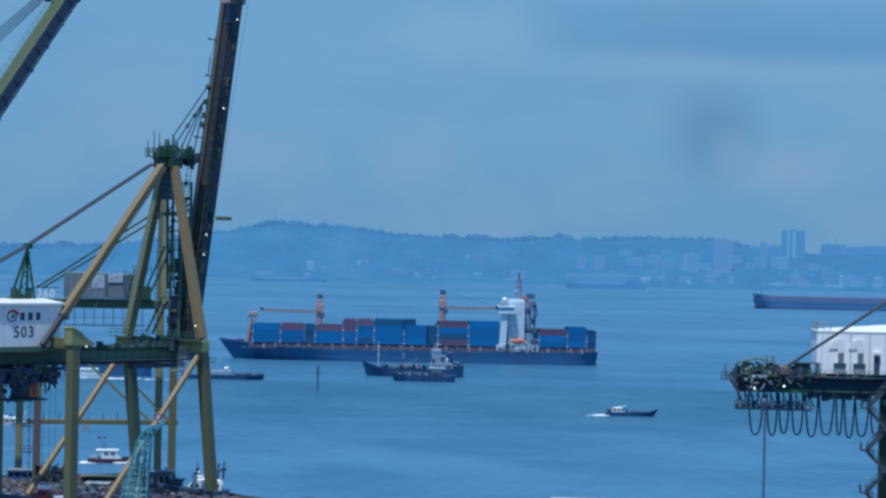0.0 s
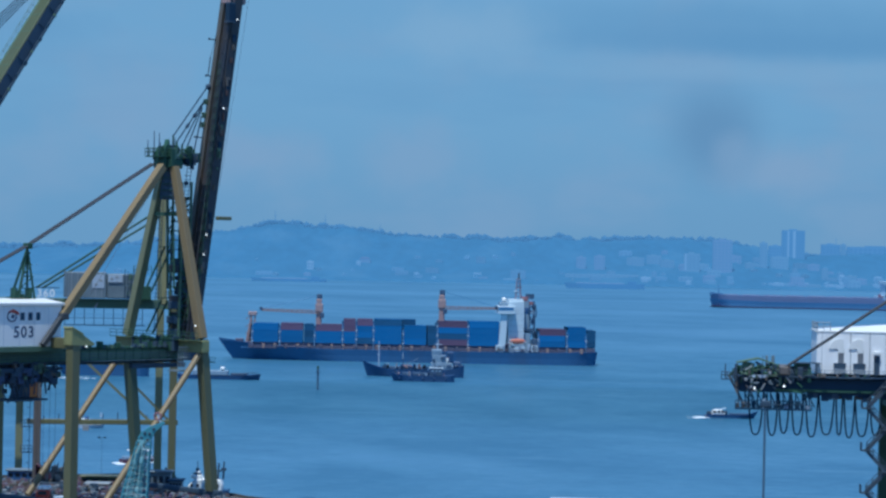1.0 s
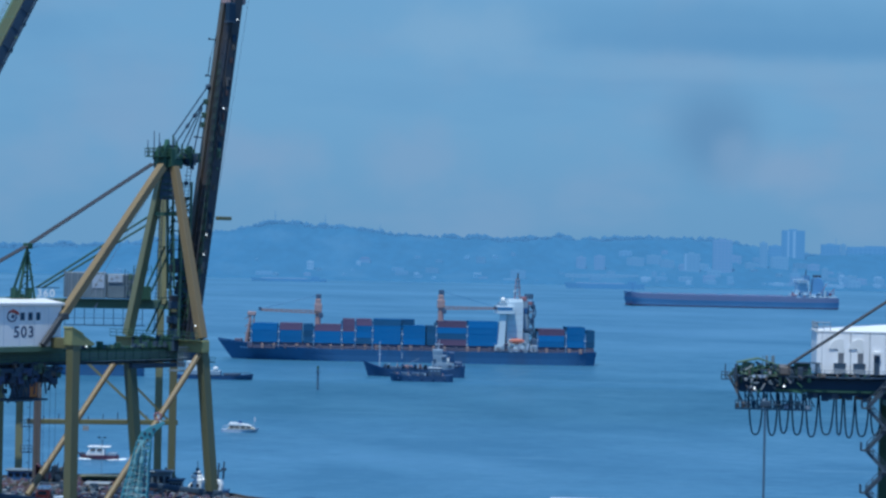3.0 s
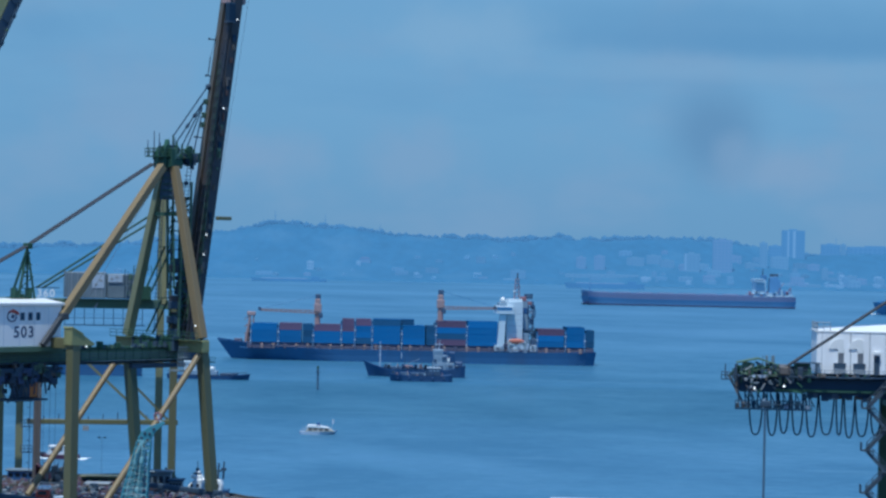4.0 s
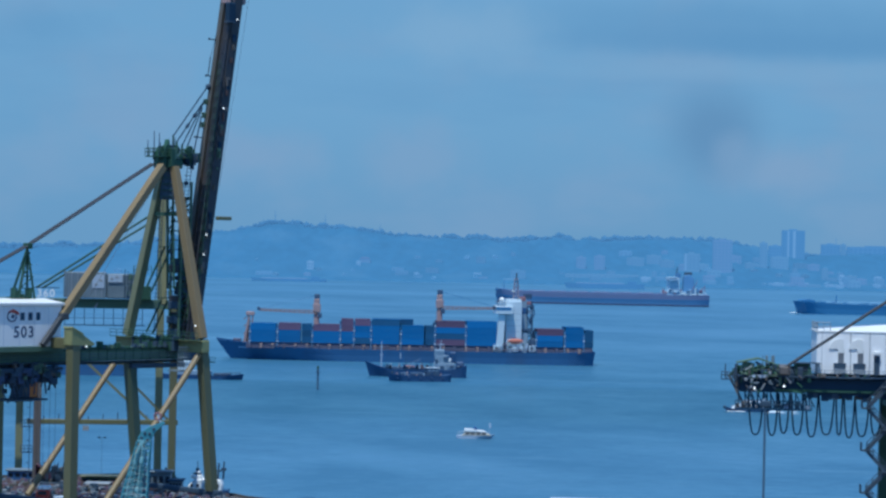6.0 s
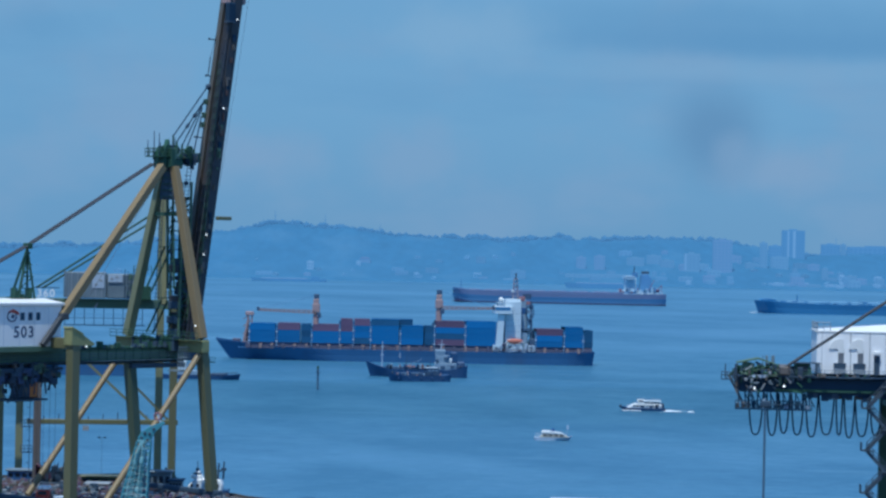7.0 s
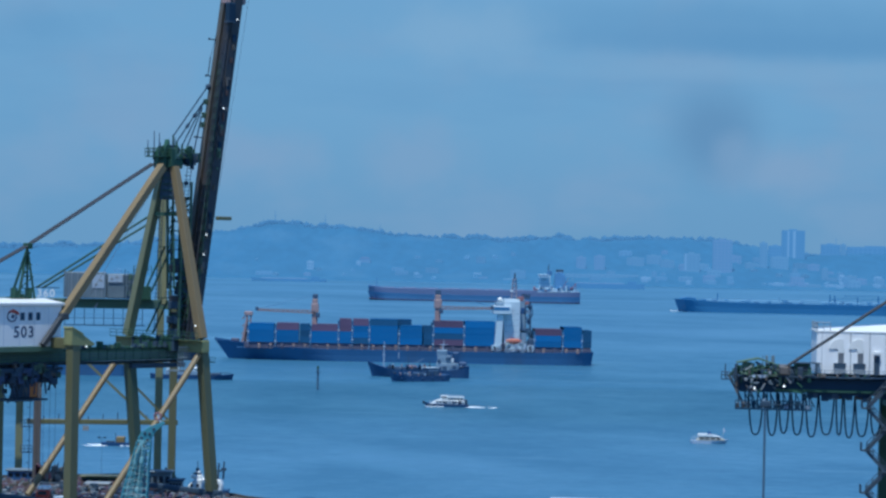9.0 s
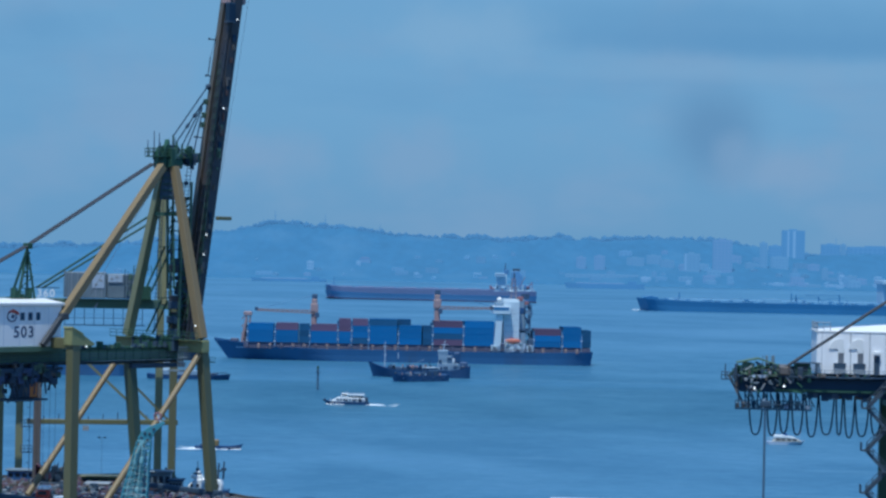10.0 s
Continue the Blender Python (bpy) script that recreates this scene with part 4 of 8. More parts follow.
    for i in range(40):
        k = bt.random()
        u, z = 1.6 + 9.45 * k, 23 + 60 * k
        part("boom_fitting", bevelled(slab(BM(), u - bt.uniform(0.1, 0.5), u + bt.uniform(0.1, 0.5), -1.95, -1.78, z, z + bt.uniform(0.3, 1.6)), 0.04), (M_BROWNLEG, M_LOOP, M_BOOM, M_GIRD, M_LOOP, M_RUSTP)[i % 6], c)
    part("boom_bracket", bevelled(slab(BM(), 6.4, 9.4, -2.3, -1.5, 44.2, 44.8), 0.08), M_OLIVE, c)
    for zz, reach, post in ((73.6, 2.4, 0), (67.6, 2.0, 3.2), (57.5, 2.6, 0)):
        ub = 1.6 + (zz - 23) * 10.4 / 66
        part("boom_spur", slab(BM(), ub - reach, ub + 0.3, 1.5, 1.8, zz, zz + 0.16), M_DARK, c)
        part("spur_end", bevelled(slab(BM(), ub - reach, ub - reach + 0.15, 1.5, 1.8, zz - 0.05, zz + 0.3), 0.03), M_DARK, c)
        if post:
            part("spur_post", beam(BM(), (ub - 1.5, 1.65, zz), (ub - 1.0, 1.65, zz + post), 0.12), M_CABLE, c)
            part("spur_rope", tube(BM(), ((ub - 1.0, 1.65, zz + post), (ub + 1.0, 1.65, zz + 9.5)), 0.04, 4), M_CABLE, c)
    part("stay_lug", ball(BM(), (1.6 + 42.9 * 10.4 / 66 - 1.1, 1.6, 65.9), 0.5, 2), M_DARK, c)
    for zz in (63.4, 61.2, 59.6):
        ub = 1.6 + (zz - 23) * 10.4 / 66
        part("stay_clevis", bevelled(slab(BM(), ub - 1.5, ub - 0.8, 1.4, 2.0, zz - 0.4, zz + 0.5), 0.1), M_GIRD, c)
    part("boom_hoist_cab", bevelled(slab(BM(), 7.9, 9.6, -2.1, -1.2, 76.4, 79.6), 0.15), M_LOOP, c, "dark hoist box on the raised boom")
    part("hoist_box_rim", slab(BM(), 7.8, 9.5, -2.2, -1.1, 76.3, 76.6), M_DARK, c)
    for zz in (76.9, 62.3, 41.8, 38.6):
        ub = 1.6 + (zz - 23) * 10.4 / 66
        floodlight(c, (ub - 0.9 + (0.45 if zz > 70 else 0), -2.25, zz), 0.15)
    part("boom_tip_gear", bevelled(slab(BM(), 9.6, 12.4, -1.6, 1.6, 79.6, 82.4), 0.2), M_SCRANE, c)
    for u0, z0, u1, z1 in ((-1.4, 57.4, 7.2, 66.2), (-0.6, 56.5, 6.3, 63.6), (0.6, 56.0, 6.0, 63.0), (1.7, 55.8, 5.9, 62.4), (3.3, 55.4, 5.7, 60.9)):
        part("fore_stay", tube(BM(), ((u0, 0.5, z0), (u1, 1.5, z1)), 0.11, 5), M_LOOP, c)
        part("stay_anchor", beam(BM(), (u0, 0.5, 54.0), (u0, 0.5, z0 + 0.2), 0.3, 0.3, 0.6), M_DGREEN, c)
    for k in (0.35, 0.6):
        part("stay_turnbuckle", beam(BM(), (-0.6 + 6.9 * k, 0.5 + k, 56.5 + 7.1 * k), (-0.6 + 6.9 * (k + 0.08), 0.58 + k, 56.5 + 7.1 * (k + 0.08)), 0.34), M_DARK, c)
    part("boom_rope", tube(BM(), ((7.5, -1.2, 49.8), (13.95, -1.2, 84)), 0.03, 4), M_CABLE, c)
    part("boom_ladder", ladder_mesh((2.0, -2.0, 30), (6.2, -2.0, 70), 0.6), M_DGREEN, c)
    # trolley, cab and spreader under the girder
    tr = part("trolley", bevelled(slab(BM(), -39.5, -27.8, -3.4, 3.4, 20.5, 21.3), 0.15), M_DARK, c, "dark trolley frame with hoist gear")
    part("hoist_frame", bevelled(slab(BM(), -41.5, -27.4, -2.4, 2.6, 18.9, 20.45), 0.12), M_DARK, tr)
    rnd = random.Random(2)
    for i in range(48):
        u, v = rnd.uniform(-39.0, -28.2), rnd.uniform(-3.6, 3.0)
        s = rnd.uniform(0.15, 0.8)
        low = 17.2 + 2.0 * abs(u + 34.0) / 6.0 + rnd.uniform(-0.4, 2.6)
        part("hoist_gear", bevelled(slab(BM(), u - s, u + s, v - s * 0.6, v + s * 0.6, low, low + rnd.uniform(0.5, 2.6)), 0.08), (M_DARK, M_DARK, M_BOOM, M_DARK, M_INK)[i % 5], tr)
    for i in range(44):
        u, z, s = rnd.uniform(-41.0, -27.4), rnd.uniform(18.8, 21.3), rnd.uniform(0.25, 0.7)
        part("hoist_motor", bevelled(slab(BM(), u - s, u + s, -3.7, -2.9, z, z + rnd.uniform(0.4, 1.3)), 0.08), (M_DARK, M_INK, M_DARK, M_GIRD, M_DARK, M_BOOM)[i % 6], tr)
    for i in range(12):
        u = rnd.uniform(-38.5, -28.5)
        part("hoist_strut", beam(BM(), (u, -3.3, 20.6), (u + rnd.uniform(-2, 2), -3.3, rnd.uniform(16.4, 18.6)), 0.18), M_DARK, tr)
    for u in (-30.4, -29.2, -28.0, -26.9):
        part("hoist_rope", tube(BM(), ((u, -2.0, 20.8), (u, -2.0, 2.0)), 0.035, 4), M_CABLE, tr)
    cab = part("operator_cab", bevelled(slab(BM(), -34.6, -31.2, -3.2, -0.6, 16.7, 19.6), 0.2), M_DARK, c, "dark cab with orange panels")
    part("panel", slab(BM(), -33.0, -31.6, -3.29, -3.21, 16.9, 19.0), M_ORANGE, cab, "orange cab panel")
    part("panel", slab(BM(), -34.3, -33.5, -3.29, -3.21, 17.1, 18.3), M_BOOM, cab)
    part("cab_platform", railing(slab(BM(), -36.8, -29.8, -3.6, 0.5, 16.35, 16.6), [(-36.8, -3.6, 16.6), (-33.5, -3.6, 16.6)], 0.9, 0.9), M_DARK, c)
    hp = BM()
    for u, w in ((-38.0, 2.2), (-36.2, 1.6)):
        tube(hp, [(u + w * s, -3.0, 18.6 - 2.4 * (1 - (2 * s - 1) ** 2)) for s in (0, 0.15, 0.3, 0.5, 0.7, 0.85, 1)], 0.12, 5)
    part("hanging_hose", hp, M_DARK, c)
    for u in (LS, WS0):
        sill_and_bogies(c, u, HV, M_OLIVE)
    pl = slab(BM(), WS1 + 0.2, WS1 + 2.6, -9.0, -7.6, 21.6, 21.75)
    railing(pl, [(WS1 + 2.6, -9.0, 21.75), (WS1 + 0.2, -9.0, 21.75)], 0.7, 1.2, 0.035)
    part("leg_platform", pl, M_DGREEN, c)
    part("access_cage", railing(slab(BM(), WS1 - 3.4, WS1 - 1.2, -7.0, -4.5, 20.2, 20.4), [(WS1 - 3.4, -7.0, 20.4), (WS1 - 1.2, -7.0, 20.4), (WS1 - 1.2, -4.5, 20.4)], 3.6, 0.6, 0.05), M_SHEET, c)
    for u, z in ((-26.4, 24.5), (-3.9, 27.4)):
        floodlight(c, (u, -8.0, z), 0.15)
    return c


def prism_u(bm, u0, u1, outline):
    """An outline in v and z, drawn out along u."""
    a = [bm.verts.new((u0, y, z)) for y, z in outline]
    b = [bm.verts.new((u1, y, z)) for y, z in outline]
    n = len(a)
    for i in range(n):
        bm.faces.new((a[i], a[(i + 1) % n], b[(i + 1) % n], b[i]))
    bm.faces.new(a[::-1])
    bm.faces.new(b)
    return bm


def ladder_mesh(a, b, w):
    bm = BM()
    a, b = Vector(a), Vector(b)
    for s in (-1, 1):
        tube(bm, (a + Vector((0, s * w / 2, 0)), b + Vector((0, s * w / 2, 0))), 0.06, 4)
    n = int((b - a).length / 0.6)
    for i in range(n):
        p = a.lerp(b, i / n)
        tube(bm, (p + Vector((0, -w / 2, 0)), p + Vector((0, w / 2, 0))), 0.04, 3)
    for i in range(0, n, 3):
        p = a.lerp(b, i / n)
        slab(bm, p.x - 0.45, p.x + 0.05, p.y - w / 2 - 0.1, p.y + w / 2 + 0.1, p.z, p.z + 0.06)
    return bm


crane_503()


def crane_360():
    """Older crane beyond, seen almost from the side."""
    c = thing("container_crane", pose(-45.2, 401.8, QUAY_Z, 0, 0, 10), "olive container crane with grey machinery house farther along the quay", "container crane", "container cranes")
    for v in (-8.0, 8.0):
        far = v > 0
        for u, top, mt in ((-25.5, 30.5, M_PALEOL), (-1.93, 50.5, M_PALEOL)) if far else ((-22.6, 30.5, M_BROWNLEG), (-0.5, 30.5, M_KHAKI)):
            part("leg", bevelled(beam(BM(), (u, v, 1.2), (u, v, top), 1.25), 0.05), mt, c)
        if far:
            part("portal_beam", bevelled(slab(BM(), -25.6, -1.9, v - 0.4, v + 0.4, 19.3, 20.0), 0.05), M_OLIVE, c)
        else:
            part("brace", beam(BM(), (-15.6, v, 21.2), (-3.6, v, 10.2), 0.42), M_PALEOL, c)
            part("brace", beam(BM(), (-8.6, v, 18.4), (-0.6, v, 10.4), 0.36), M_OLIVE, c)
            part("portal_beam", bevelled(slab(BM(), -24.3, 0.4, v - 0.45, v + 0.45, 10.2, 11.0), 0.05), M_OLIVE, c)
            part("pylon_leg", bevelled(beam(BM(), (-2.2, v * 0.9, 30), (-2.6, v * 0.1, 50.5), 0.9, 0.9, 0.8), 0.05), M_OLIVE, c)
        part("back_stay", tube(BM(), ((-2.6, v * 0.06, 46.2 - (0 if far else 1.3)), (-23.2 + (0 if far else 1.0), v * 0.14, 32.4)), 0.2, 6), M_DGREEN, c)
        part("main_girder", bevelled(slab(BM(), -32.0, 4.0, v * 0.2 - 0.5, v * 0.2 + 0.5, 29.2, 30.7), 0.05), M_GIRD, c)
    h = part("machinery_house", bevelled(slab(BM(), -18.2, -11.6, -3.4, 3.4, 30.9, 35.2), 0.1), M_SHEET, c, "weathered blue-grey sheet machinery house")
    part("panel", slab(BM(), -14.0, -12.0, -3.48, -3.42, 32.6, 34.9), M_LASH, h, "pale sign panel with an unreadable mark")
    part("panel", slab(BM(), -11.4, -9.0, -3.48, -3.42, 33.6, 34.9), M_LASH, h, "pale sign panel with an unreadable mark")
    for u, z in ((-13.6, 33.0), (-12.8, 33.7), (-11.0, 34.0), (-10.2, 34.3)):
        part("panel_mark", slab(BM(), u, u + 0.45, -3.52, -3.485, z, z + 0.35), M_GREYH, h)
    for u in (-17.4, -16.4, -13.4, -12.4):
        part("wall_seam", slab(BM(), u - 0.05, u + 0.05, -3.46, -3.39, 31.0, 35.1), M_GREYH, h)
    hg = random.Random(31)
    part("hoist_house", bevelled(slab(BM(), -11.5, -7.2, -3.3, 2.6, 30.9, 35.0), 0.15), M_SHEET, c, "blue-grey sheet hoist house with navy gear beside it")
    for i in range(18):
        u, z, s = hg.uniform(-8.0, -6.2), 30.9 + hg.random() * 3.4, hg.uniform(0.15, 0.45)
        part("hoist_gear", bevelled(slab(BM(), u - s, u + s, -3.4, -2.5, z, z + hg.uniform(0.3, 1.3)), 0.06), (M_GIRD, M_SHEET, M_SHEET, M_GREYH, M_NAVY)[i % 5], c)
    for i in range(6):
        part("hoist_post", beam(BM(), (-8.6 + i * 0.5, -3.4, 30.8), (-8.6 + i * 0.5, -3.4, 35.8 - 0.3 * (i % 3)), 0.12), M_NAVY, c)
    part("gable_wall", slab(BM(), -18.6, -18.25, -3.3, 3.3, 31.0, 35.3), M_SHEET, h)
    hw = slab(BM(), -18.6, -5.2, -4.4, -3.5, 26.35, 26.5)
    for k in range(9):
        tube(hw, ((-18.4 + k * 1.6, -4.0, 26.5), (-18.4 + k * 1.6, -4.0, 29.2)), 0.06, 4)
    tube(hw, ((-18.4, -4.0, 27.6), (-5.4, -4.0, 27.6)), 0.04, 4)
    part("hung_walkway", hw, M_NAVY, c)
    part("girder_mark", prism(BM(), ((-13.7, 29.3), (-13.2, 29.3), (-12.9, 30.1), (-13.1, 30.1)), -2.16, -2.11), M_GREYH, c)
    part("number_rail", slab(BM(), -23.6, -19.4, -3.9, -3.7, 32.45, 32.6), M_DARK, c)
    part("number_rail", slab(BM(), -23.6, -19.4, -3.9, -3.7, 30.55, 30.7), M_DARK, c)
    lettering("360", 1.75, pose(-21.6, -3.93, 31.55, 90, 0, 0), M_WHITE, c)
    part("leg_ladder", ladder_mesh((-23.8, -8.2, 2), (-23.8, -8.2, 28), 0.7), M_DARK, c)
    for k in range(5):
        part("ladder_platform", railing(slab(BM(), -25.2, -23.4, -8.9, -7.5, 5.5 + 4.2 * k, 5.6 + 4.2 * k), [(-25.2, -8.9, 5.6 + 4.2 * k), (-23.4, -8.9, 5.6 + 4.2 * k)], 1.1, 0.6, 0.05), M_NAVY, c)
    rl = railing(BM(), [(-7.2, -3.3, 35.2), (-4.2, -3.3, 35.2)], 1.2, 0.6)
    slab(rl, -7.0, -4.2, -3.4, 2.5, 30.8, 33.0)
    part("side_platform", rl, M_DGREEN, c)
    for i in range(9):
        part("post", beam(BM(), (-21.5 + i * 2.4, -8.0, 10.9), (-21.5 + i * 2.4, -8.0, 11.5 + (i % 3) * 0.35), 0.14), M_DARK, c)
    part("hanging_box", slab(BM(), -15.2, -14.2, -8.8, -8.3, 9.2, 10.0), M_GREYH, c)
    for u in (-22.3, 0.0):
        sill_and_bogies(c, u, 8.0, M_DARK)
    return c


crane_360()


def hip_roof(u0, u1, half, z, rim, rise, hip):
    """A low roof, hipped at its u0 end, over a flat rim."""
    bm = slab(BM(), u0, u1, -half, half, z, z + rim)
    e = [bm.verts.new(q) for q in ((u0, -half, z + rim), (u1, -half, z + rim), (u1, half, z + rim), (u0, half, z + rim))]
    r = [bm.verts.new(q) for q in ((u0 + hip, 0, z + rim + rise), (u1, 0, z + rim + rise))]
    for f in ((e[0], e[1], r[1], r[0]), (e[2], e[3], r[0], r[1]), (e[3], e[0], r[0]), (e[1], e[2], r[1])):
        bm.faces.new(f)
    return bm


def crane_right():
    """Crane at the next berth, seen from the side: tail of the girder, machinery house, hanging cable loops."""
    c = thing("container_crane", pose(56.7, 304.0, QUAY_Z, 0, 0, -4), "dark green container crane with white machinery house and cable loops", "container crane", "container cranes")
    for v in (-6.0, 8.0):
        for u in (1.3, 27.0):
            part("leg", bevelled(beam(BM(), (u, v, 1.4), (u, v, 23), 1.5), 0.06), M_DGREEN, c)
        part("pylon_leg", beam(BM(), (27.0, v, 23), (24.0, v * 0.2, 50), 1.4), M_OLIVE, c)
        part("main_girder", bevelled(slab(BM(), -18.6, 30.0, v * 0.3 - 0.6, v * 0.3 + 0.6, 22.7, 24.6), 0.08), M_DARK, c)
    for u in (1.3, 27.0):
        part("cross_beam", slab(BM(), u - 0.7, u + 0.7, -6.8, 8.8, 21.0, 22.6), M_DGREEN, c)
        sill_and_bogies(c, u, 7.0, M_DGREEN)
    part("back_stay", tube(BM(), ((-13.2, -8.5, 26.05), (23.1, -8.5, 50.87)), 0.19, 8), M_STAYG, c)
    part("pylon_head", slab(BM(), 22.5, 26, -8.9, 8.9, 49, 52), M_DGREEN, c)
    part("stay_outrigger", bevelled(slab(BM(), -13.7, -12.7, -8.9, -5.0, 25.2, 26.2), 0.1), M_BROWNLEG, c)
    h = part("machinery_house", bevelled(slab(BM(), -8.85, 16.0, -4.0, 4.0, 25.2, 30.5), 0.1), M_WHITE, c, "white machinery house with rounded vent hoods")
    part("roof", hip_roof(-9.0, 16.2, 4.06, 30.5, 0.16, 1.0, 11.0), M_ROOF, h, "white sunlit hipped roof")
    for u in (-6.25, -3.8):
        arc = [(u + 0.4 - 1.45 * math.cos(a), 28.4 + 1.3 * math.sin(a)) for a in (0.0, 0.25, 0.5, 0.75, 1.0, 1.25, 1.5)]
        part("vent_hood", prism(BM(), arc + [(u + 0.75, 29.55), (u + 0.78, 27.9), (u + 0.1, 27.9), (u + 0.05, 28.4), (u - 0.2, 28.45), (u - 0.55, 28.4)], -4.14, -3.99), M_ROOF, h, "white rounded vent hood")
        part("vent_opening", slab(BM(), u + 0.1, u + 0.8, -4.12, -3.98, 25.4, 28.3), M_VENT, h)
        part("vent_box", bevelled(slab(BM(), u - 0.45, u + 1.0, -4.6, -3.98, 25.2, 26.6), 0.06), M_GREYH, h)
        part("vent_louvre", slab(BM(), u - 0.5, u + 1.05, -4.68, -4.55, 26.1, 26.65), M_DARK, h)
    part("door", slab(BM(), -1.65, -0.95, -4.12, -3.98, 25.25, 27.6), M_DARK, h, "dark open doorway")
    part("door_lamp", slab(BM(), -1.7, -0.9, -4.5, -4.0, 27.8, 28.1), M_ROOF, h)
    for u in (-4.6, -2.2, 1.5):
        part("downpipe", slab(BM(), u - 0.04, u + 0.04, -4.1, -3.98, 25.25, 30.5), M_GREYH, h)
    for u in (-8.2, -0.2, 3.6):
        part("wall_seam", slab(BM(), u - 0.025, u + 0.025, -4.03, -3.98, 25.25, 30.5), M_GREYH, h)
    part("roof_railing", railing(BM(), [(-8.8, -3.9, 30.6), (-8.8, 3.9, 30.6)], 1.1, 1.6, 0.05), M_GREYH, h)
    part("roof_railing", railing(BM(), [(-8.8, -3.9, 30.6), (-7.2, -3.9, 30.6)], 1.1, 1.0, 0.05), M_GREYH, h)
    deck = slab(BM(), -18.8, 14, -5.4, 4.6, 24.7, 24.9)
    railing(deck, [(-12.5, -5.4, 24.9), (14, -5.4, 24.9)], 0.8, 0.9, 0.022)
    part("walkway", deck, M_DARK, c)
    # cluttered tail of the girder
    rnd = random.Random(8)
    mats = (M_DGREEN, M_GIRD, M_DARK, M_GREEN, M_DARK, M_BROWNLEG, M_GREYH, M_DARK, M_NAVY)
    for i in range(125):
        tail = i < 105
        u = rnd.uniform(-19.2, -9.8) if tail else rnd.uniform(-9.8, 0.8)
        v = rnd.uniform(-5.3, 2.0) if tail else rnd.uniform(-5.4, -4.6)
        s = rnd.uniform(0.10, 0.34)
        low = 24.6 + (rnd.uniform(-1.9, 0.3) if tail else 0.2)
        top = 24.9 + rnd.uniform(0.1, 1.15) * (1.0 if tail else 0.55)
        part("deck_gear", bevelled(slab(BM(), u - s, u + s, v - s, v + s, low, top), 0.05), mats[i % 9] if tail else (M_DARK, M_DGREEN, M_LOOP, M_BROWNLEG)[i % 4], c)
    for i in range(26):
        u = rnd.uniform(-18.6, -10.2)
        z = rnd.uniform(22.6, 25.6)
        part("cable_run", tube(BM(), ((u, -5.5, z), (u + rnd.uniform(-1.2, 1.2), -5.5, z + rnd.uniform(-1.0, 0.7))), 0.09, 5), mats[i % 9], c)
    part("tail_hood", bevelled(prism(BM(), ((-18.4, 25.2), (-17.0, 25.4), (-16.6, 26.3), (-18.0, 26.6)), -4.6, -2.4), 0.08), M_GIRD, c)
    for i in range(34):
        u, z, s = rnd.uniform(-18.3, -13.6), rnd.uniform(25.0, 26.2), rnd.uniform(0.1, 0.32)
        part("tail_bracket", bevelled(beam(BM(), (u, -4.8, z), (u + rnd.uniform(-0.7, 0.7), rnd.uniform(-4.8, -3.0), z + rnd.uniform(-0.1, 0.4)), s, s), 0.03), (M_GIRD, M_DGREEN, M_DARK, M_GREEN, M_DGREEN)[i % 5], c)
    for i in range(28):
        u, z, s = rnd.uniform(-17.8, -13.4), rnd.uniform(22.8, 25.2), rnd.uniform(0.06, 0.2)
        part("tail_fitting", bevelled(slab(BM(), u - s, u + s, -5.75, -5.55, z, z + rnd.uniform(0.15, 0.5)), 0.03), (M_SHEET, M_NAVY, M_BROWNLEG, M_GREYH, M_DGREEN, M_SHEET)[i % 6], c)
    part("tail_awning", bevelled(prism(BM(), ((-18.9, 26.3), (-16.2, 26.9), (-13.9, 26.2), (-13.9, 26.35), (-16.2, 27.1), (-18.9, 26.5)), -4.9, -2.6), 0.03), M_GIRD, c)
    part("tail_cabin", bevelled(slab(BM(), -11.6, -9.7, -5.2, -2.6, 24.9, 26.5), 0.1), M_DGREEN, c)
    part("cabin_window", slab(BM(), -11.3, -10.0, -5.26, -5.21, 25.5, 26.2), M_GLASS, c)
    part("cabin_awning", slab(BM(), -12.0, -8.4, -5.5, -2.4, 26.5, 26.6), M_DARK, c)
    part("switch_box", bevelled(slab(BM(), -13.6, -12.2, -5.3, -4.2, 24.9, 26.3), 0.08), M_BROWNLEG, c)
    for u, w in ((-15.5, 0.05), (-15.0, 0.14), (-14.2, 0.2)):
        part("gear_stack", bevelled(slab(BM(), u - w, u + w, -2.4, -2.0, 25.4, 27.3), 0.03), M_SHEET, c)
    part("sign_board", slab(BM(), -17.0, -15.2, -5.5, -5.45, 24.6, 24.95), M_LASH, c)
    part("tail_end_frame", beam(BM(), (-18.6, -4.0, 25.9), (-19.8, -4.0, 24.7), 0.35), M_DGREEN, c)
    part("tail_end_frame", beam(BM(), (-19.9, -4.0, 24.9), (-18.0, -4.0, 21.2), 0.3), M_BROWNLEG, c)
    part("tail_post", beam(BM(), (-20.3, -4.0, 24.2), (-20.3, -4.0, 26.2), 0.14), M_DARK, c)
    part("tail_basket", railing(slab(BM(), -20.8, -19.4, -4.6, -3.4, 24.2, 24.3), [(-20.8, -4.6, 24.3), (-19.4, -4.6, 24.3)], 0.9, 0.7, 0.06), M_DARK, c)
    for i in range(12):
        u = -18.6 + i * 0.8
        part("hanger", beam(BM(), (u, -4.4, 22.9), (u + 0.1 * (i % 3), -4.4, 20.8), 0.18), M_NAVY, c)
        part("hanger_brace", beam(BM(), (u, -4.2, 22.7), (u + 0.8, -4.2, 20.9), 0.12), M_LOOP, c)
    lw = slab(BM(), -19.0, -9.4, -5.0, -3.4, 20.5, 20.7)
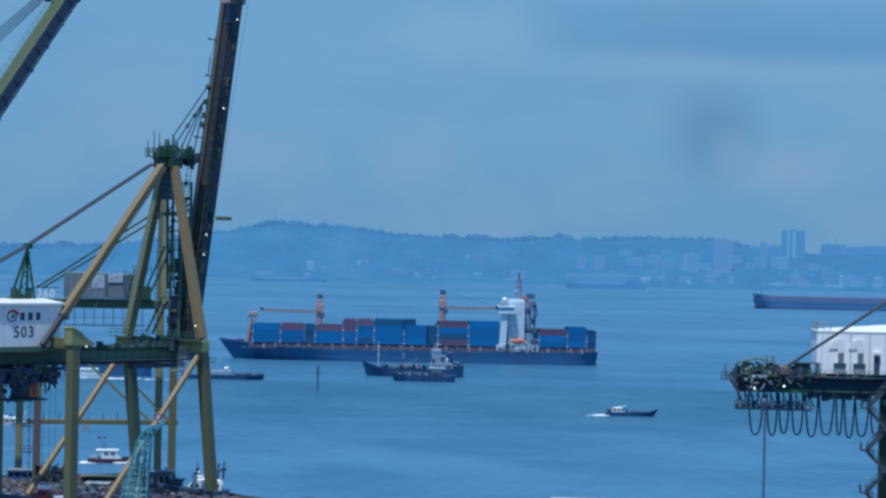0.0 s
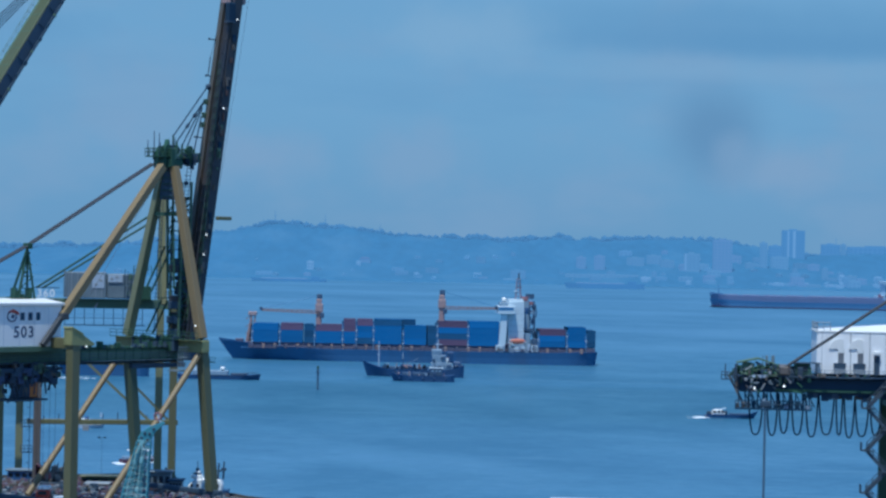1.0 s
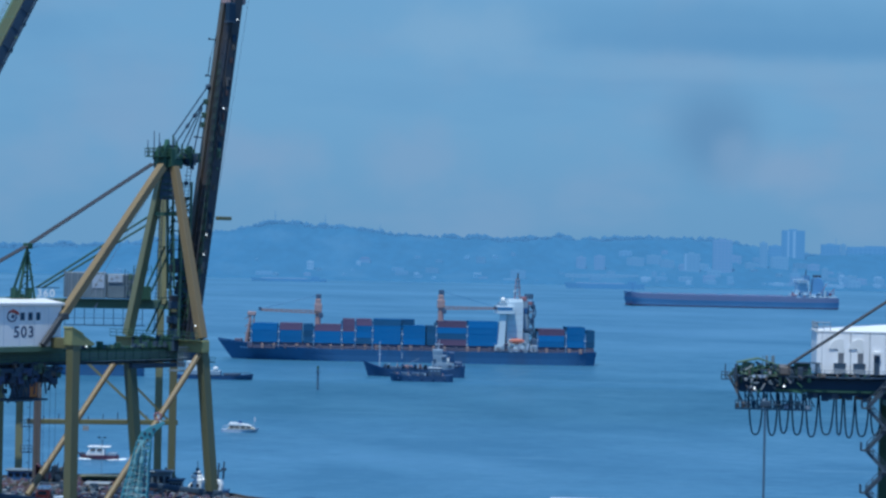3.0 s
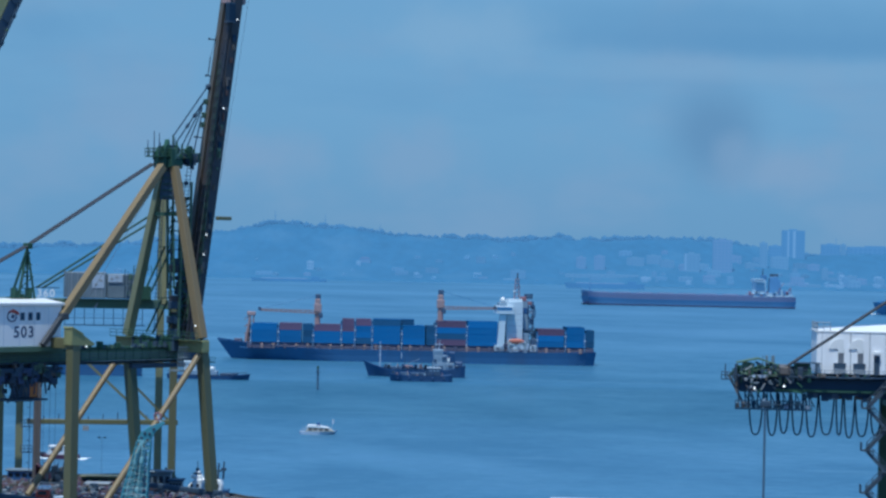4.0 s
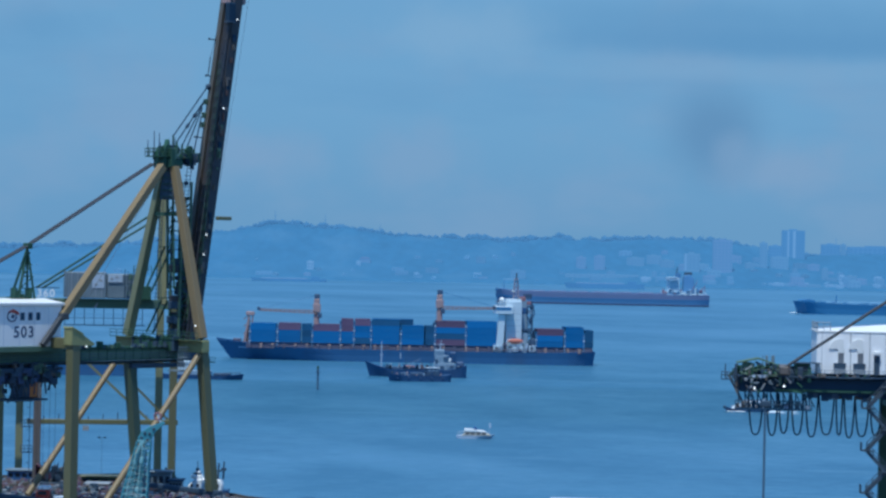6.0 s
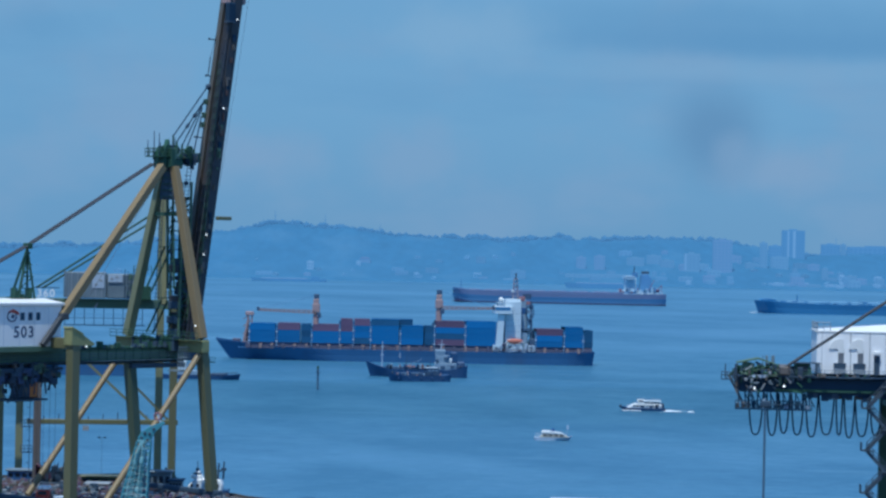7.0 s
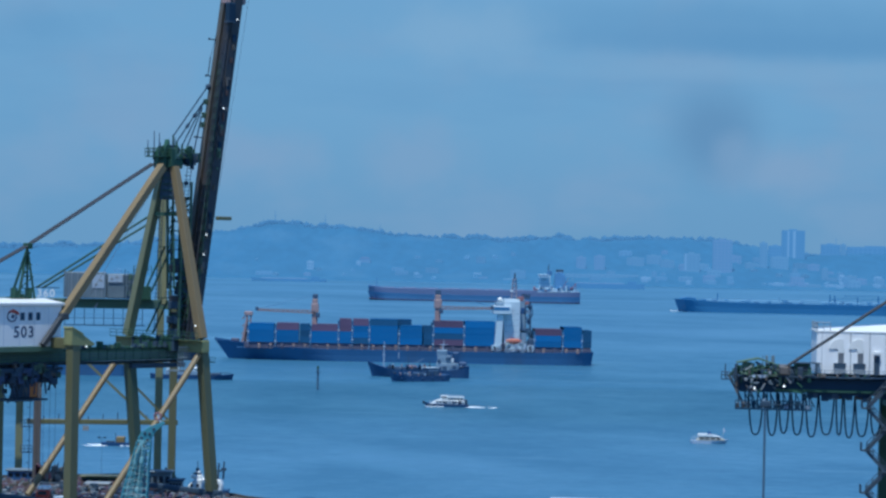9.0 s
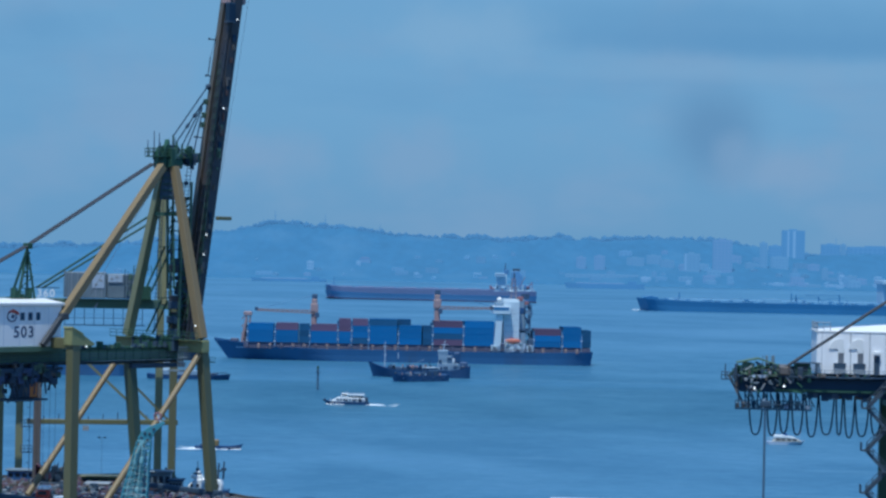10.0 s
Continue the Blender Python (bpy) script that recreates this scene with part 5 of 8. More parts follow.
    railing(lw, [(-19.0, -5.0, 20.7), (-9.4, -5.0, 20.7)], 0.95, 0.8, 0.055)
    part("lower_walkway", lw, M_NAVY, c)
    for i in range(14):
        u = -18.7 + i * 0.68
        part("lower_gear", bevelled(slab(BM(), u - 0.22, u + 0.22, -4.8, -3.8, 20.7, 21.0 + rnd.uniform(0, 0.9)), 0.05), M_BROWNLEG if i < 3 else (M_LASH if i % 4 == 1 else M_NAVY), c)
    for u, z, r in ((-13.0, 23.6, 0.15), (-16.7, 23.3, 0.13)):
        floodlight(c, (u, -5.8, z), r)
    # cable loops
    for i, (u, w) in enumerate(((-17.26, 1.88), (-14.95, 1.43), (-13.43, 1.35), (-11.84, 1.58), (-10.04, 1.58), (-8.38, 1.95), (-6.21, 0.83), (-5.2, 1.35), (-3.83, 1.8), (-1.95, 1.5))):
        k = 5.25 + 0.2 * math.sin(i * 1.9 + 0.5)
        bm = tube(BM(), [(u + w * s, -3.2, 22.6 - k * (1 - abs(2 * s - 1) ** 3.6)) for s in (0, 0.02, 0.05, 0.1, 0.17, 0.27, 0.4, 0.5, 0.6, 0.73, 0.83, 0.9, 0.95, 0.98, 1)], 0.12, 6)
        part("cable_loop", bm, M_LOOP, c, "hanging black cable loop")
    for u in (-6.3, -3.4):
        part("festoon_trolley", bevelled(slab(BM(), u - 0.5, u + 0.7, -3.7, -2.6, 22.0, 22.8), 0.08), M_BROWNLEG, c)
    for i in range(26):
        u = -9.6 + i * 0.62
        part("under_gear", bevelled(slab(BM(), u - rnd.uniform(0.25, 0.5), u + rnd.uniform(0.25, 0.5), -4.6, -3.8, 22.6 - rnd.uniform(0.0, 0.9), 24.6), 0.06), (M_LOOP, M_DARK, M_LOOP, M_LOOP)[i % 4], c)
    part("girder_valance", slab(BM(), -18.4, 30.0, -4.75, -4.62, 22.75, 24.55), M_LOOP, c)
    part("valance_rib", slab(BM(), -14.0, 30.0, -4.85, -4.76, 22.9, 23.25), M_DGREEN, c)
    stairs(c, -1.4, -6.4, 2.6, 23.8, 8, M_STAIR, 2.5)
    return c


crane_right()


def crane_left():
    """Tall crane whose boom is being raised; only the boom comes into view."""
    hinge = Vector((-68.85, 297.0, 40.24))
    c = thing("container_crane", pose(hinge.x, hinge.y, QUAY_Z, 0, 0, TURN), "tall olive container crane with its boom being raised", "container crane", "container cranes")
    hz = hinge.z - QUAY_Z
    for v in (-9, 9):
        part("leg", beam(BM(), (-2, v, 2.6), (-3, v, hz + 1), 1.6), M_OLIVE, c)
        part("leg", beam(BM(), (-30, v, 2.6), (-30, v, hz), 1.6), M_OLIVE, c)
        part("pylon_leg", beam(BM(), (-3, v, hz), (-6, v * 0.2, hz + 28), 1.4), M_OLIVE, c)
        part("main_girder", slab(BM(), -48, -0.6, v * 0.25 - 0.7, v * 0.25 + 0.7, hz - 1.2, hz + 1.2), M_OLIVE, c)
    for u in (-2, -30):
        sill_and_bogies(c, u, 9, M_OLIVE)
    part("pylon_head", slab(BM(), -8, -4, -2.6, 2.6, hz + 27, hz + 29), M_OLIVE, c)
    part("hinge_beam", slab(BM(), -3.2, -1.4, -9.5, 9.5, hz - 0.8, hz + 1), M_OLIVE, c)
    b = new("boom")
    b.parent = c
    tagged(b, "olive box boom with walkway and ropes")
    bm = BM()
    prism_u(bm, 0, 64, ((-2.55, 0.9), (-0.3, 0.9), (-0.3, 2.7), (-2.55, 2.7)))
    part("boom_girder", bevelled(bm, 0.08), M_MOSS, b)
    # dark sheet over the near side, painting in the boom's shaded face
    part("shaded_side_web", slab(BM(), 0, 64, -2.6, -2.56, 0.95, 2.45), M_DARK, b)
    part("rail_flange", slab(BM(), 0, 64, -2.85, -0.1, 0.62, 0.9), M_DARK, b)
    for i in range(20):
        part("web_stiffener", slab(BM(), 1 + i * 3.2, 1.25 + i * 3.2, -2.7, -2.61, 0.95, 2.4), M_DARK, b)
        part("top_joint", slab(BM(), 2.4 + i * 3.2, 2.5 + i * 3.2, -2.5, -0.35, 2.70, 2.73), M_GIRD, b)
    for i in range(26):
        u = 3 + i * 2.35
        part("edge_fitting", bevelled(slab(BM(), u, u + 0.3 + 0.2 * (i % 3), -2.95, -2.62, 0.5 + 0.2 * (i % 2), 1.0), 0.04), M_LOOP if i % 3 else M_GIRD, b)
    wk = slab(BM(), 2, 64, -0.25, 0.5, 2.3, 2.42)
    railing(wk, [(2, 0.5, 2.42), (64, 0.5, 2.42)], 0.7, 1.3, 0.035)
    part("walkway", wk, M_GIRD, b)
    for k in range(5):
        part("luffing_rope", tube(BM(), ((2, 0.7, 16.4 - k * 0.75), (49.6, 0.7 + 0.05 * k, 4.3 - 0.3 * k)), 0.075, 4), M_LOOP, b)
    part("rope_bracket", bevelled(prism(BM(), ((48.2, 2.7), (50.6, 2.7), (50.2, 3.8), (49.2, 4.0)), 0.1, 1.5), 0.1), M_DARK, b)
    part("bracket_sheave", ball(BM(), (49.7, 1.0, 4.0), 0.5, 1, 0.7), M_FUNNEL, b)
    for piece in b.children:
        piece.data.transform(Matrix.Scale(0.9, 4))
    return b, hz


left_boom, LEFT_HZ = crane_left()


# ---------------------------------------------------------------- things on the quay
def lattice_jib():
    j = thing("lattice_crane_jib", pose(-44.45, 352.0, QUAY_Z), "teal lattice jib of a mobile crane on the quay", "crane jib")
    foot, head = Vector((-0.75, 0, 0.9)), Vector((0.75, 0, 10.8))
    rows = 10
    def corner(k, sx, sy):
        w = 4.1 - 2.1 * k
        p = foot.lerp(head, k)
        return p + Vector((sx * w / 2, sy * w / 2 * 0.6, 0))
    for sx in (-1, 1):
        for sy in (-1, 1):
            part("chord", tube(BM(), (corner(0, sx, sy), corner(1, sx, sy)), 0.11, 6), M_TEAL, j)
    for i in range(rows):
        k0, k1 = i / rows, (i + 1) / rows
        for sy in (-1, 1):
            part("lacing", tube(BM(), (corner(k0, -1, sy), corner(k1, 1, sy)), 0.08, 5), M_TEAL, j)
            part("lacing", tube(BM(), (corner(k0, 1, sy), corner(k1, -1, sy)), 0.08, 5), M_TEAL, j)
            part("cross_bar", tube(BM(), (corner(k1, -1, sy), corner(k1, 1, sy)), 0.07, 5), M_TEAL, j)
        for sx in (-1, 1):
            part("side_lacing", tube(BM(), (corner(k0, sx, -1), corner(k1, sx, 1)), 0.06, 5), M_TEAL, j)
    part("jib_head_plate", bevelled(prism(BM(), ((-0.2, 10.6), (1.6, 10.6), (2.0, 11.6), (2.5, 12.4), (3.3, 13.0), (3.75, 13.4), (3.6, 13.8), (2.9, 13.5), (1.6, 13.0), (0.4, 12.2), (-0.1, 11.4)), -0.55, 0.55), 0.06), M_TEAL, j)
    part("pale_plate", beam(BM(), (-0.5, -1.0, 7.4), (0.6, -0.8, 11.0), 0.06, 0.6), M_TEALP, j)
    for i in range(7):
        a = -1.9 + 0.55 * i
        part("hose", tube(BM(), [(a + 0.5 * q * (1.6 - a), -1.1, 1.2 + 8.6 * q + 0.5 * math.sin(5 * q + i)) for q in (0, 0.2, 0.4, 0.6, 0.8, 1)], 0.07, 5), (M_TEALP, M_TEAL, M_NAVY)[i % 3], j)
    for i, (px_, pz) in enumerate(((-1.6, 2.0), (-0.2, 3.4), (0.9, 4.8), (-1.0, 5.6), (0.5, 7.6), (1.2, 2.6))):
        part("gusset", bevelled(slab(BM(), px_ - 0.3, px_ + 0.3, -1.1, -0.9, pz, pz + 0.5 + 0.1 * i), 0.05), (M_TEAL, M_TEALP, M_NAVY)[i % 3], j)
    for p in ((0.4, 11.3), (1.3, 11.0), (0.9, 12.0), (2.2, 12.6), (1.6, 11.9)):
        part("bolt_hole", ball(BM(), (p[0], -0.56, p[1]), 0.26, 1), M_DARK, j)
    part("head_sheave", tube(BM(), [(2.7 + 0.5 * math.cos(a), -0.2, 14.5 + 0.5 * math.sin(a)) for a in np.linspace(0, 2 * math.pi, 13)], 0.15, 6), M_CORAL, j, "faded red head sheave")
    part("sheave_strap", beam(BM(), (3.3, -0.2, 13.2), (2.6, -0.2, 15.1), 0.16, 0.3), M_LASH, j)
    part("base", bevelled(slab(BM(), -3.4, 1.0, -1.6, 1.6, -0.0, 0.95), 0.15), M_DARK, j)


lattice_jib()


def quay_edge(x):
    """How far out the quay reaches."""
    return float(np.interp(x, (-75, -52, -46.6, -42.4, -39.4, -33.2, -30.5), (404, 412.5, 412, 391, 384.5, 382, 378)))


def quay_clutter():
    """Loose cargo, a truck, a shed and other things along the quay edge."""
    rnd = random.Random(12)
    mats = (M_BROWN, M_BROWN, M_SHEET, M_BOOM, M_DARK)
    meshes = []
    for k in range(5):
        bm = bevelled(slab(BM(), -0.7, 0.7, -0.5, 0.5, 0, 0.5 + 0.1 * k), 0.08)
        meshes.append(mesh_of("cargo_crate", bm, mats[k]))
    for i in range(299):
        q = rnd.random()
        x = -76 + 40 * q
        y = 393.5 - 24 * rnd.random() + (4 if x < -46 else -6)
        y = min(y, quay_edge(x) - 1.5 - 8 * rnd.random())
        lay = rnd.choice((0, 0, 1))
        ob = new("cargo_crate", meshes[i % 5])
        s = rnd.uniform(0.3, 0.75)
        ob.matrix_world = Matrix.LocRotScale((x, y, QUAY_Z), Euler((0, 0, rnd.uniform(0, 3))), (s * 1.1, s, s * (1 + 0.6 * lay)))
        tagged(ob, "brown and grey cargo crate on the quay", "crate", "crates on the quay")


quay_clutter()


def cargo_heap():
    """Loose scrap and small cargo strewn over the quay."""
    rnd = random.Random(77)
    verts, faces, mats = [], [], []
    for i in range(1800):
        x = rnd.uniform(-80, -33)
        y = rnd.uniform(362, 400)
        if y > quay_edge(x) - 1:
            continue
        a, b, h = rnd.uniform(0.12, 0.5), rnd.uniform(0.12, 0.4), rnd.uniform(0.2, 0.8)
        o = len(verts)
        verts += [(x + sx * a, y + sy * b, QUAY_Z + z) for z in (0, h) for sx, sy in ((-1, -1), (1, -1), (0.9, 1), (-0.9, 1))]
        faces += [(o, o + 1, o + 5, o + 4), (o + 1, o + 2, o + 6, o + 5), (o + 2, o + 3, o + 7, o + 6), (o + 3, o, o + 4, o + 7), (o + 4, o + 5, o + 6, o + 7)]
        mats += [rnd.choice((0, 0, 1, 2, 3, 0, 4))] * 5
    me = bpy.data.meshes.new("cargo_heap")
    me.from_pydata(verts, [], faces)
    for m in (M_BROWN, M_SHEET, M_GREYH, M_DARK, M_CRED):
        me.materials.append(m)
    me.polygons.foreach_set("material_index", mats)
    tagged(new("cargo_heap", me), "rusty brown loose cargo strewn over the quay", "cargo", kind="stuff")


cargo_heap()


def dark_gantry_bogie():
    b = thing("spreader_rack", pose(-63.6, 389.5, QUAY_Z), "dark red-brown spreader rack standing on the quay", "spreader rack")
    rnd = random.Random(3)
    part("base", bevelled(slab(BM(), -2.4, 2.4, -1.5, 1.5, 0, 0.8), 0.1), M_DARK, b)
    for i in range(34):
        x, z, w = rnd.uniform(-2.2, 2.1), rnd.uniform(0.7, 2.2), rnd.uniform(0.1, 0.4)
        part("hook_arm", bevelled(slab(BM(), x - w, x + w, -1.3, rnd.uniform(0.2, 1.2), z, min(3.9, z + rnd.uniform(0.5, 1.9))), 0.06), (M_DARK, M_HULLR, M_DARK, M_BOOM)[i % 4], b)
    for i in range(10):
        x = rnd.uniform(-2.2, 2.0)
        part("strut", beam(BM(), (x, -1.35, 1.2), (x + rnd.uniform(-0.9, 0.9), -1.35, rnd.uniform(3.0, 4.4)), 0.13), M_DARK, b)
    part("frame", slab(BM(), -2.1, 2.1, -1.2, -0.9, 2.1, 2.6), M_DARK, b)


dark_gantry_bogie()


def truck():
    t = thing("truck", pose(-58.2, 358.4, QUAY_Z), "red and white truck on the quay", "truck")
    part("chassis", bevelled(slab(BM(), -2.4, 2.2, -1.1, 1.1, 0.6, 1.0), 0.05), M_DARK, t)
    part("cab", bevelled(prism(BM(), ((-2.4, 1.0), (-0.4, 1.0), (-0.4, 2.7), (-2.0, 2.7), (-2.4, 1.9)), -1.1, 1.1), 0.08), M_RED, t)
    part("cab_roof", bevelled(slab(BM(), -2.0, -0.3, -1.15, 1.15, 2.72, 3.15), 0.08), M_WHITE, t, "white wind deflector")
    part("windscreen", slab(BM(), -2.0, -0.7, -1.13, -1.105, 1.9, 2.5), M_GLASS, t)
    part("load", bevelled(slab(BM(), 0.3, 2.2, -1.1, 1.1, 1.0, 1.7), 0.08), M_LASH, t)
    for x in (-1.7, 0.6, 1.6):
        for y in (-1.0, 1.0):
            wb = BM()
            bmesh.ops.create_cone(wb, cap_ends=True, segments=14, radius1=0.5, radius2=0.5, depth=0.3, matrix=Matrix.Translation((x, y, 0.5)) @ Matrix.Rotation(math.pi / 2, 4, "X"))
            part("wheel", wb, M_DARK, t)


truck()


def mooring_shed(x, y, w, h, label, mat, top):
    s = thing("quay_shed", pose(x, y, QUAY_Z), label, "shed")
    part("wall", bevelled(slab(BM(), -w / 2, w / 2, -1.4, 1.4, 0, h), 0.08), mat, s)
    part("roof", bevelled(slab(BM(), -w / 2 - 0.3, w / 2 + 0.3, -1.7, 1.7, h, h + 0.25), 0.05), top, s)
    for i in range(4):
        xx = -w / 2 + w * (i + 0.5) / 4
        part("window", slab(BM(), xx - w * 0.08, xx + w * 0.08, -1.44, -1.41, h * 0.45, h * 0.8), M_GLASS, s)
    return s


mooring_shed(-56.3, 396.5, 6.2, 1.1, "low olive shed on the quay edge", M_DGREEN, M_OLIVE)
mooring_shed(-56.0, 391.0, 3.6, 0.45, "low pale-topped kiosk on the quay", M_DARK, M_GREYH)
mooring_shed(-45.6, 388.0, 4.0, 2.9, "blue-grey cabin with dark windows at the quay edge", M_SHEET, M_SHEET)
mooring_shed(-42.6, 386.5, 2.0, 1.7, "low blue-grey hut beside a cabin at the quay edge", M_SHEET, M_NAVY)
mooring_shed(-69.6, 397.5, 4.6, 1.8, "dark blue-grey cabin at the quay edge", M_FUNNEL, M_SHEET)


def quay_lamp(x, y, h):
    l = thing("lamp_post", pose(x, y, QUAY_Z), "slim twin-arm lamp post on the quay", "lamp post")
    part("pole", tube(BM(), ((0, 0, 0), (0, 0, h)), 0.025, 6), M_POLE, l)
    part("arm", slab(BM(), -0.6, 0.6, -0.02, 0.02, h - 0.04, h), M_POLE, l)
    for s in (-1, 1):
        part("lamp_head", bevelled(slab(BM(), s * 0.5 - 0.2, s * 0.5 + 0.2, -0.2, 0.2, h - 0.12, h + 0.12), 0.04), M_NAVY, l)


quay_lamp(-56.2, 396.0, 7.7)
# ---------------------------------------------------------------- vessels (bow towards -x in their own space, waterline at z = 0)
def hull_mesh(L, B, deck, sheer_bow, sheer_stern, rake, name, material, n=28, full=0.72, flare=1.0):
    """A lofted hull with flared raked bow and rounded transom stern."""
    bm = BM()
    rows = []
    for i in range(n + 1):
        t = i / n
        x_deck = L / 2 - L * t
        x_wl = L / 2 - 0.005 * L - (L - rake - 0.005 * L) * t
        k = (t - full) / (1 - full)
        hb = B / 2 * (1 - max(0.0, k) ** 2.2) if k > 0 else B / 2 * (1 - 0.18 * max(0.0, (0.1 - t) / 0.1) ** 2)
        hw = B / 2 * 0.97 * (1 - max(0.0, (t - full + 0.06) / (1.06 - full)) ** 1.7) if t > full - 0.06 else B / 2 * 0.97 * (1 - 0.3 * max(0.0, (0.1 - t) / 0.1) ** 2)
        z = deck + sheer_bow * max(0.0, (t - 0.7) / 0.3) ** 1.6 + sheer_stern * max(0.0, (0.2 - t) / 0.2) ** 1.5
        hw = flare * hw + (1 - flare) * 0.97 * hb
        hb, hw = max(hb, 0.04 * B * 0.5), max(hw, 0.01 * B)
        rows.append([(x_wl, -hw * 0.9, -1.6), (x_wl, -hw, 0.0), (0.5 * (x_wl + x_deck), -(hb + hw) / 2 * 0.99, z * 0.5), (x_deck, -hb, z),
                     (x_deck, hb, z), (0.5 * (x_wl + x_deck), (hb + hw) / 2 * 0.99, z * 0.5), (x_wl, hw, 0.0), (x_wl, hw * 0.9, -1.6)])
    vs = [[bm.verts.new(p) for p in r] for r in rows]
    for a, b in zip(vs, vs[1:]):
        for k in range(7):
            bm.faces.new((a[k], a[k + 1], b[k + 1], b[k]))
        bm.faces.new((a[7], a[0], b[0], b[7]))
    bm.faces.new(vs[0])
    bm.faces.new(vs[-1][::-1])
    return bm


def windows_row(parent, x0, x1, y, z, n, h=0.8, fill=0.6):
    for i in range(n):
        c = x0 + (x1 - x0) * (i + 0.5) / n
        w = (x1 - x0) / n * fill / 2
        part("window", slab(BM(), c - w, c + w, y - 0.05, y + 0.02, z, z + h), M_SWIN, parent)


def wake(parent, L, B, stern, bow, material=None):
    """Low ridges of foam along the sides and astern of a boat that moves with bow towards -x."""
    rnd = random.Random(int(L * 10) + int(stern))
    bm = BM()
    for i in range(int(20 + 3 * stern)):
        q = rnd.random() ** 1.5
        x = L / 2 - 0.6 + stern * q
        s = rnd.uniform(0.10, 0.42) * (1 - 0.5 * q)
        n = len(bm.verts)
        ball(bm, (0, 0, 0), s, 1, 0.3)
        bm.verts.ensure_lookup_table()
        y = rnd.uniform(-1, 1) * B * 0.6 * (1 + 1.5 * q)
        for v in bm.verts[n:]:
            v.co = Vector((x + v.co.x * 4.5, y + v.co.y, v.co.z))
    tagged(part("stern_wake", bm, M_FOAM, parent), "white foam wake", kind="stuff")
    if bow:
        bw = BM()
        for i in range(60):
            q, side = rnd.random(), -1 if i % 2 else 1
            ball(bw, (-L / 2 + L * 0.06 + q * L * bow, side * (B * 0.5 * min(1, 0.3 + 1.3 * q) + 0.15), 0.05), rnd.uniform(0.15, 0.42), 1, 0.45)
        part("bow_wave", bw, M_FOAM, parent, "white bow wave")


def container_mesh(name, material, L=12.0):
    bm = BM()
    n = 18
    pts = []
    for i in range(n):
        x0 = -L / 2 + 0.25 + (L - 0.5) * i / n
        x1 = -L / 2 + 0.25 + (L - 0.5) * (i + 1) / n
        off = 0.0 if i % 2 else 0.09
        pts += [(x0, off), (x1, off)]
    pts = [(-L / 2, 0.0)] + pts + [(L / 2, 0.0)]
    lo = [bm.verts.new((x, -1.2 + o, 0.04)) for x, o in pts]
    hi = [bm.verts.new((x, -1.2 + o, 2.5)) for x, o in pts]
    for i in range(len(pts) - 1):
        bm.faces.new((lo[i], lo[i + 1], hi[i + 1], hi[i]))
    slab(bm, -L / 2, L / 2, -1.08, 1.2, 0.04, 2.5)
    for x in (-L / 2, L / 2 - 0.2):
        slab(bm, x, x + 0.2, -1.24, 1.24, 0.0, 2.55)
    slab(bm, -L / 2, L / 2, -1.22, -1.1, 2.42, 2.54)
    slab(bm, -L / 2, L / 2, -1.22, -1.1, 0.02, 0.16)
    return mesh_of(name, bm, material)


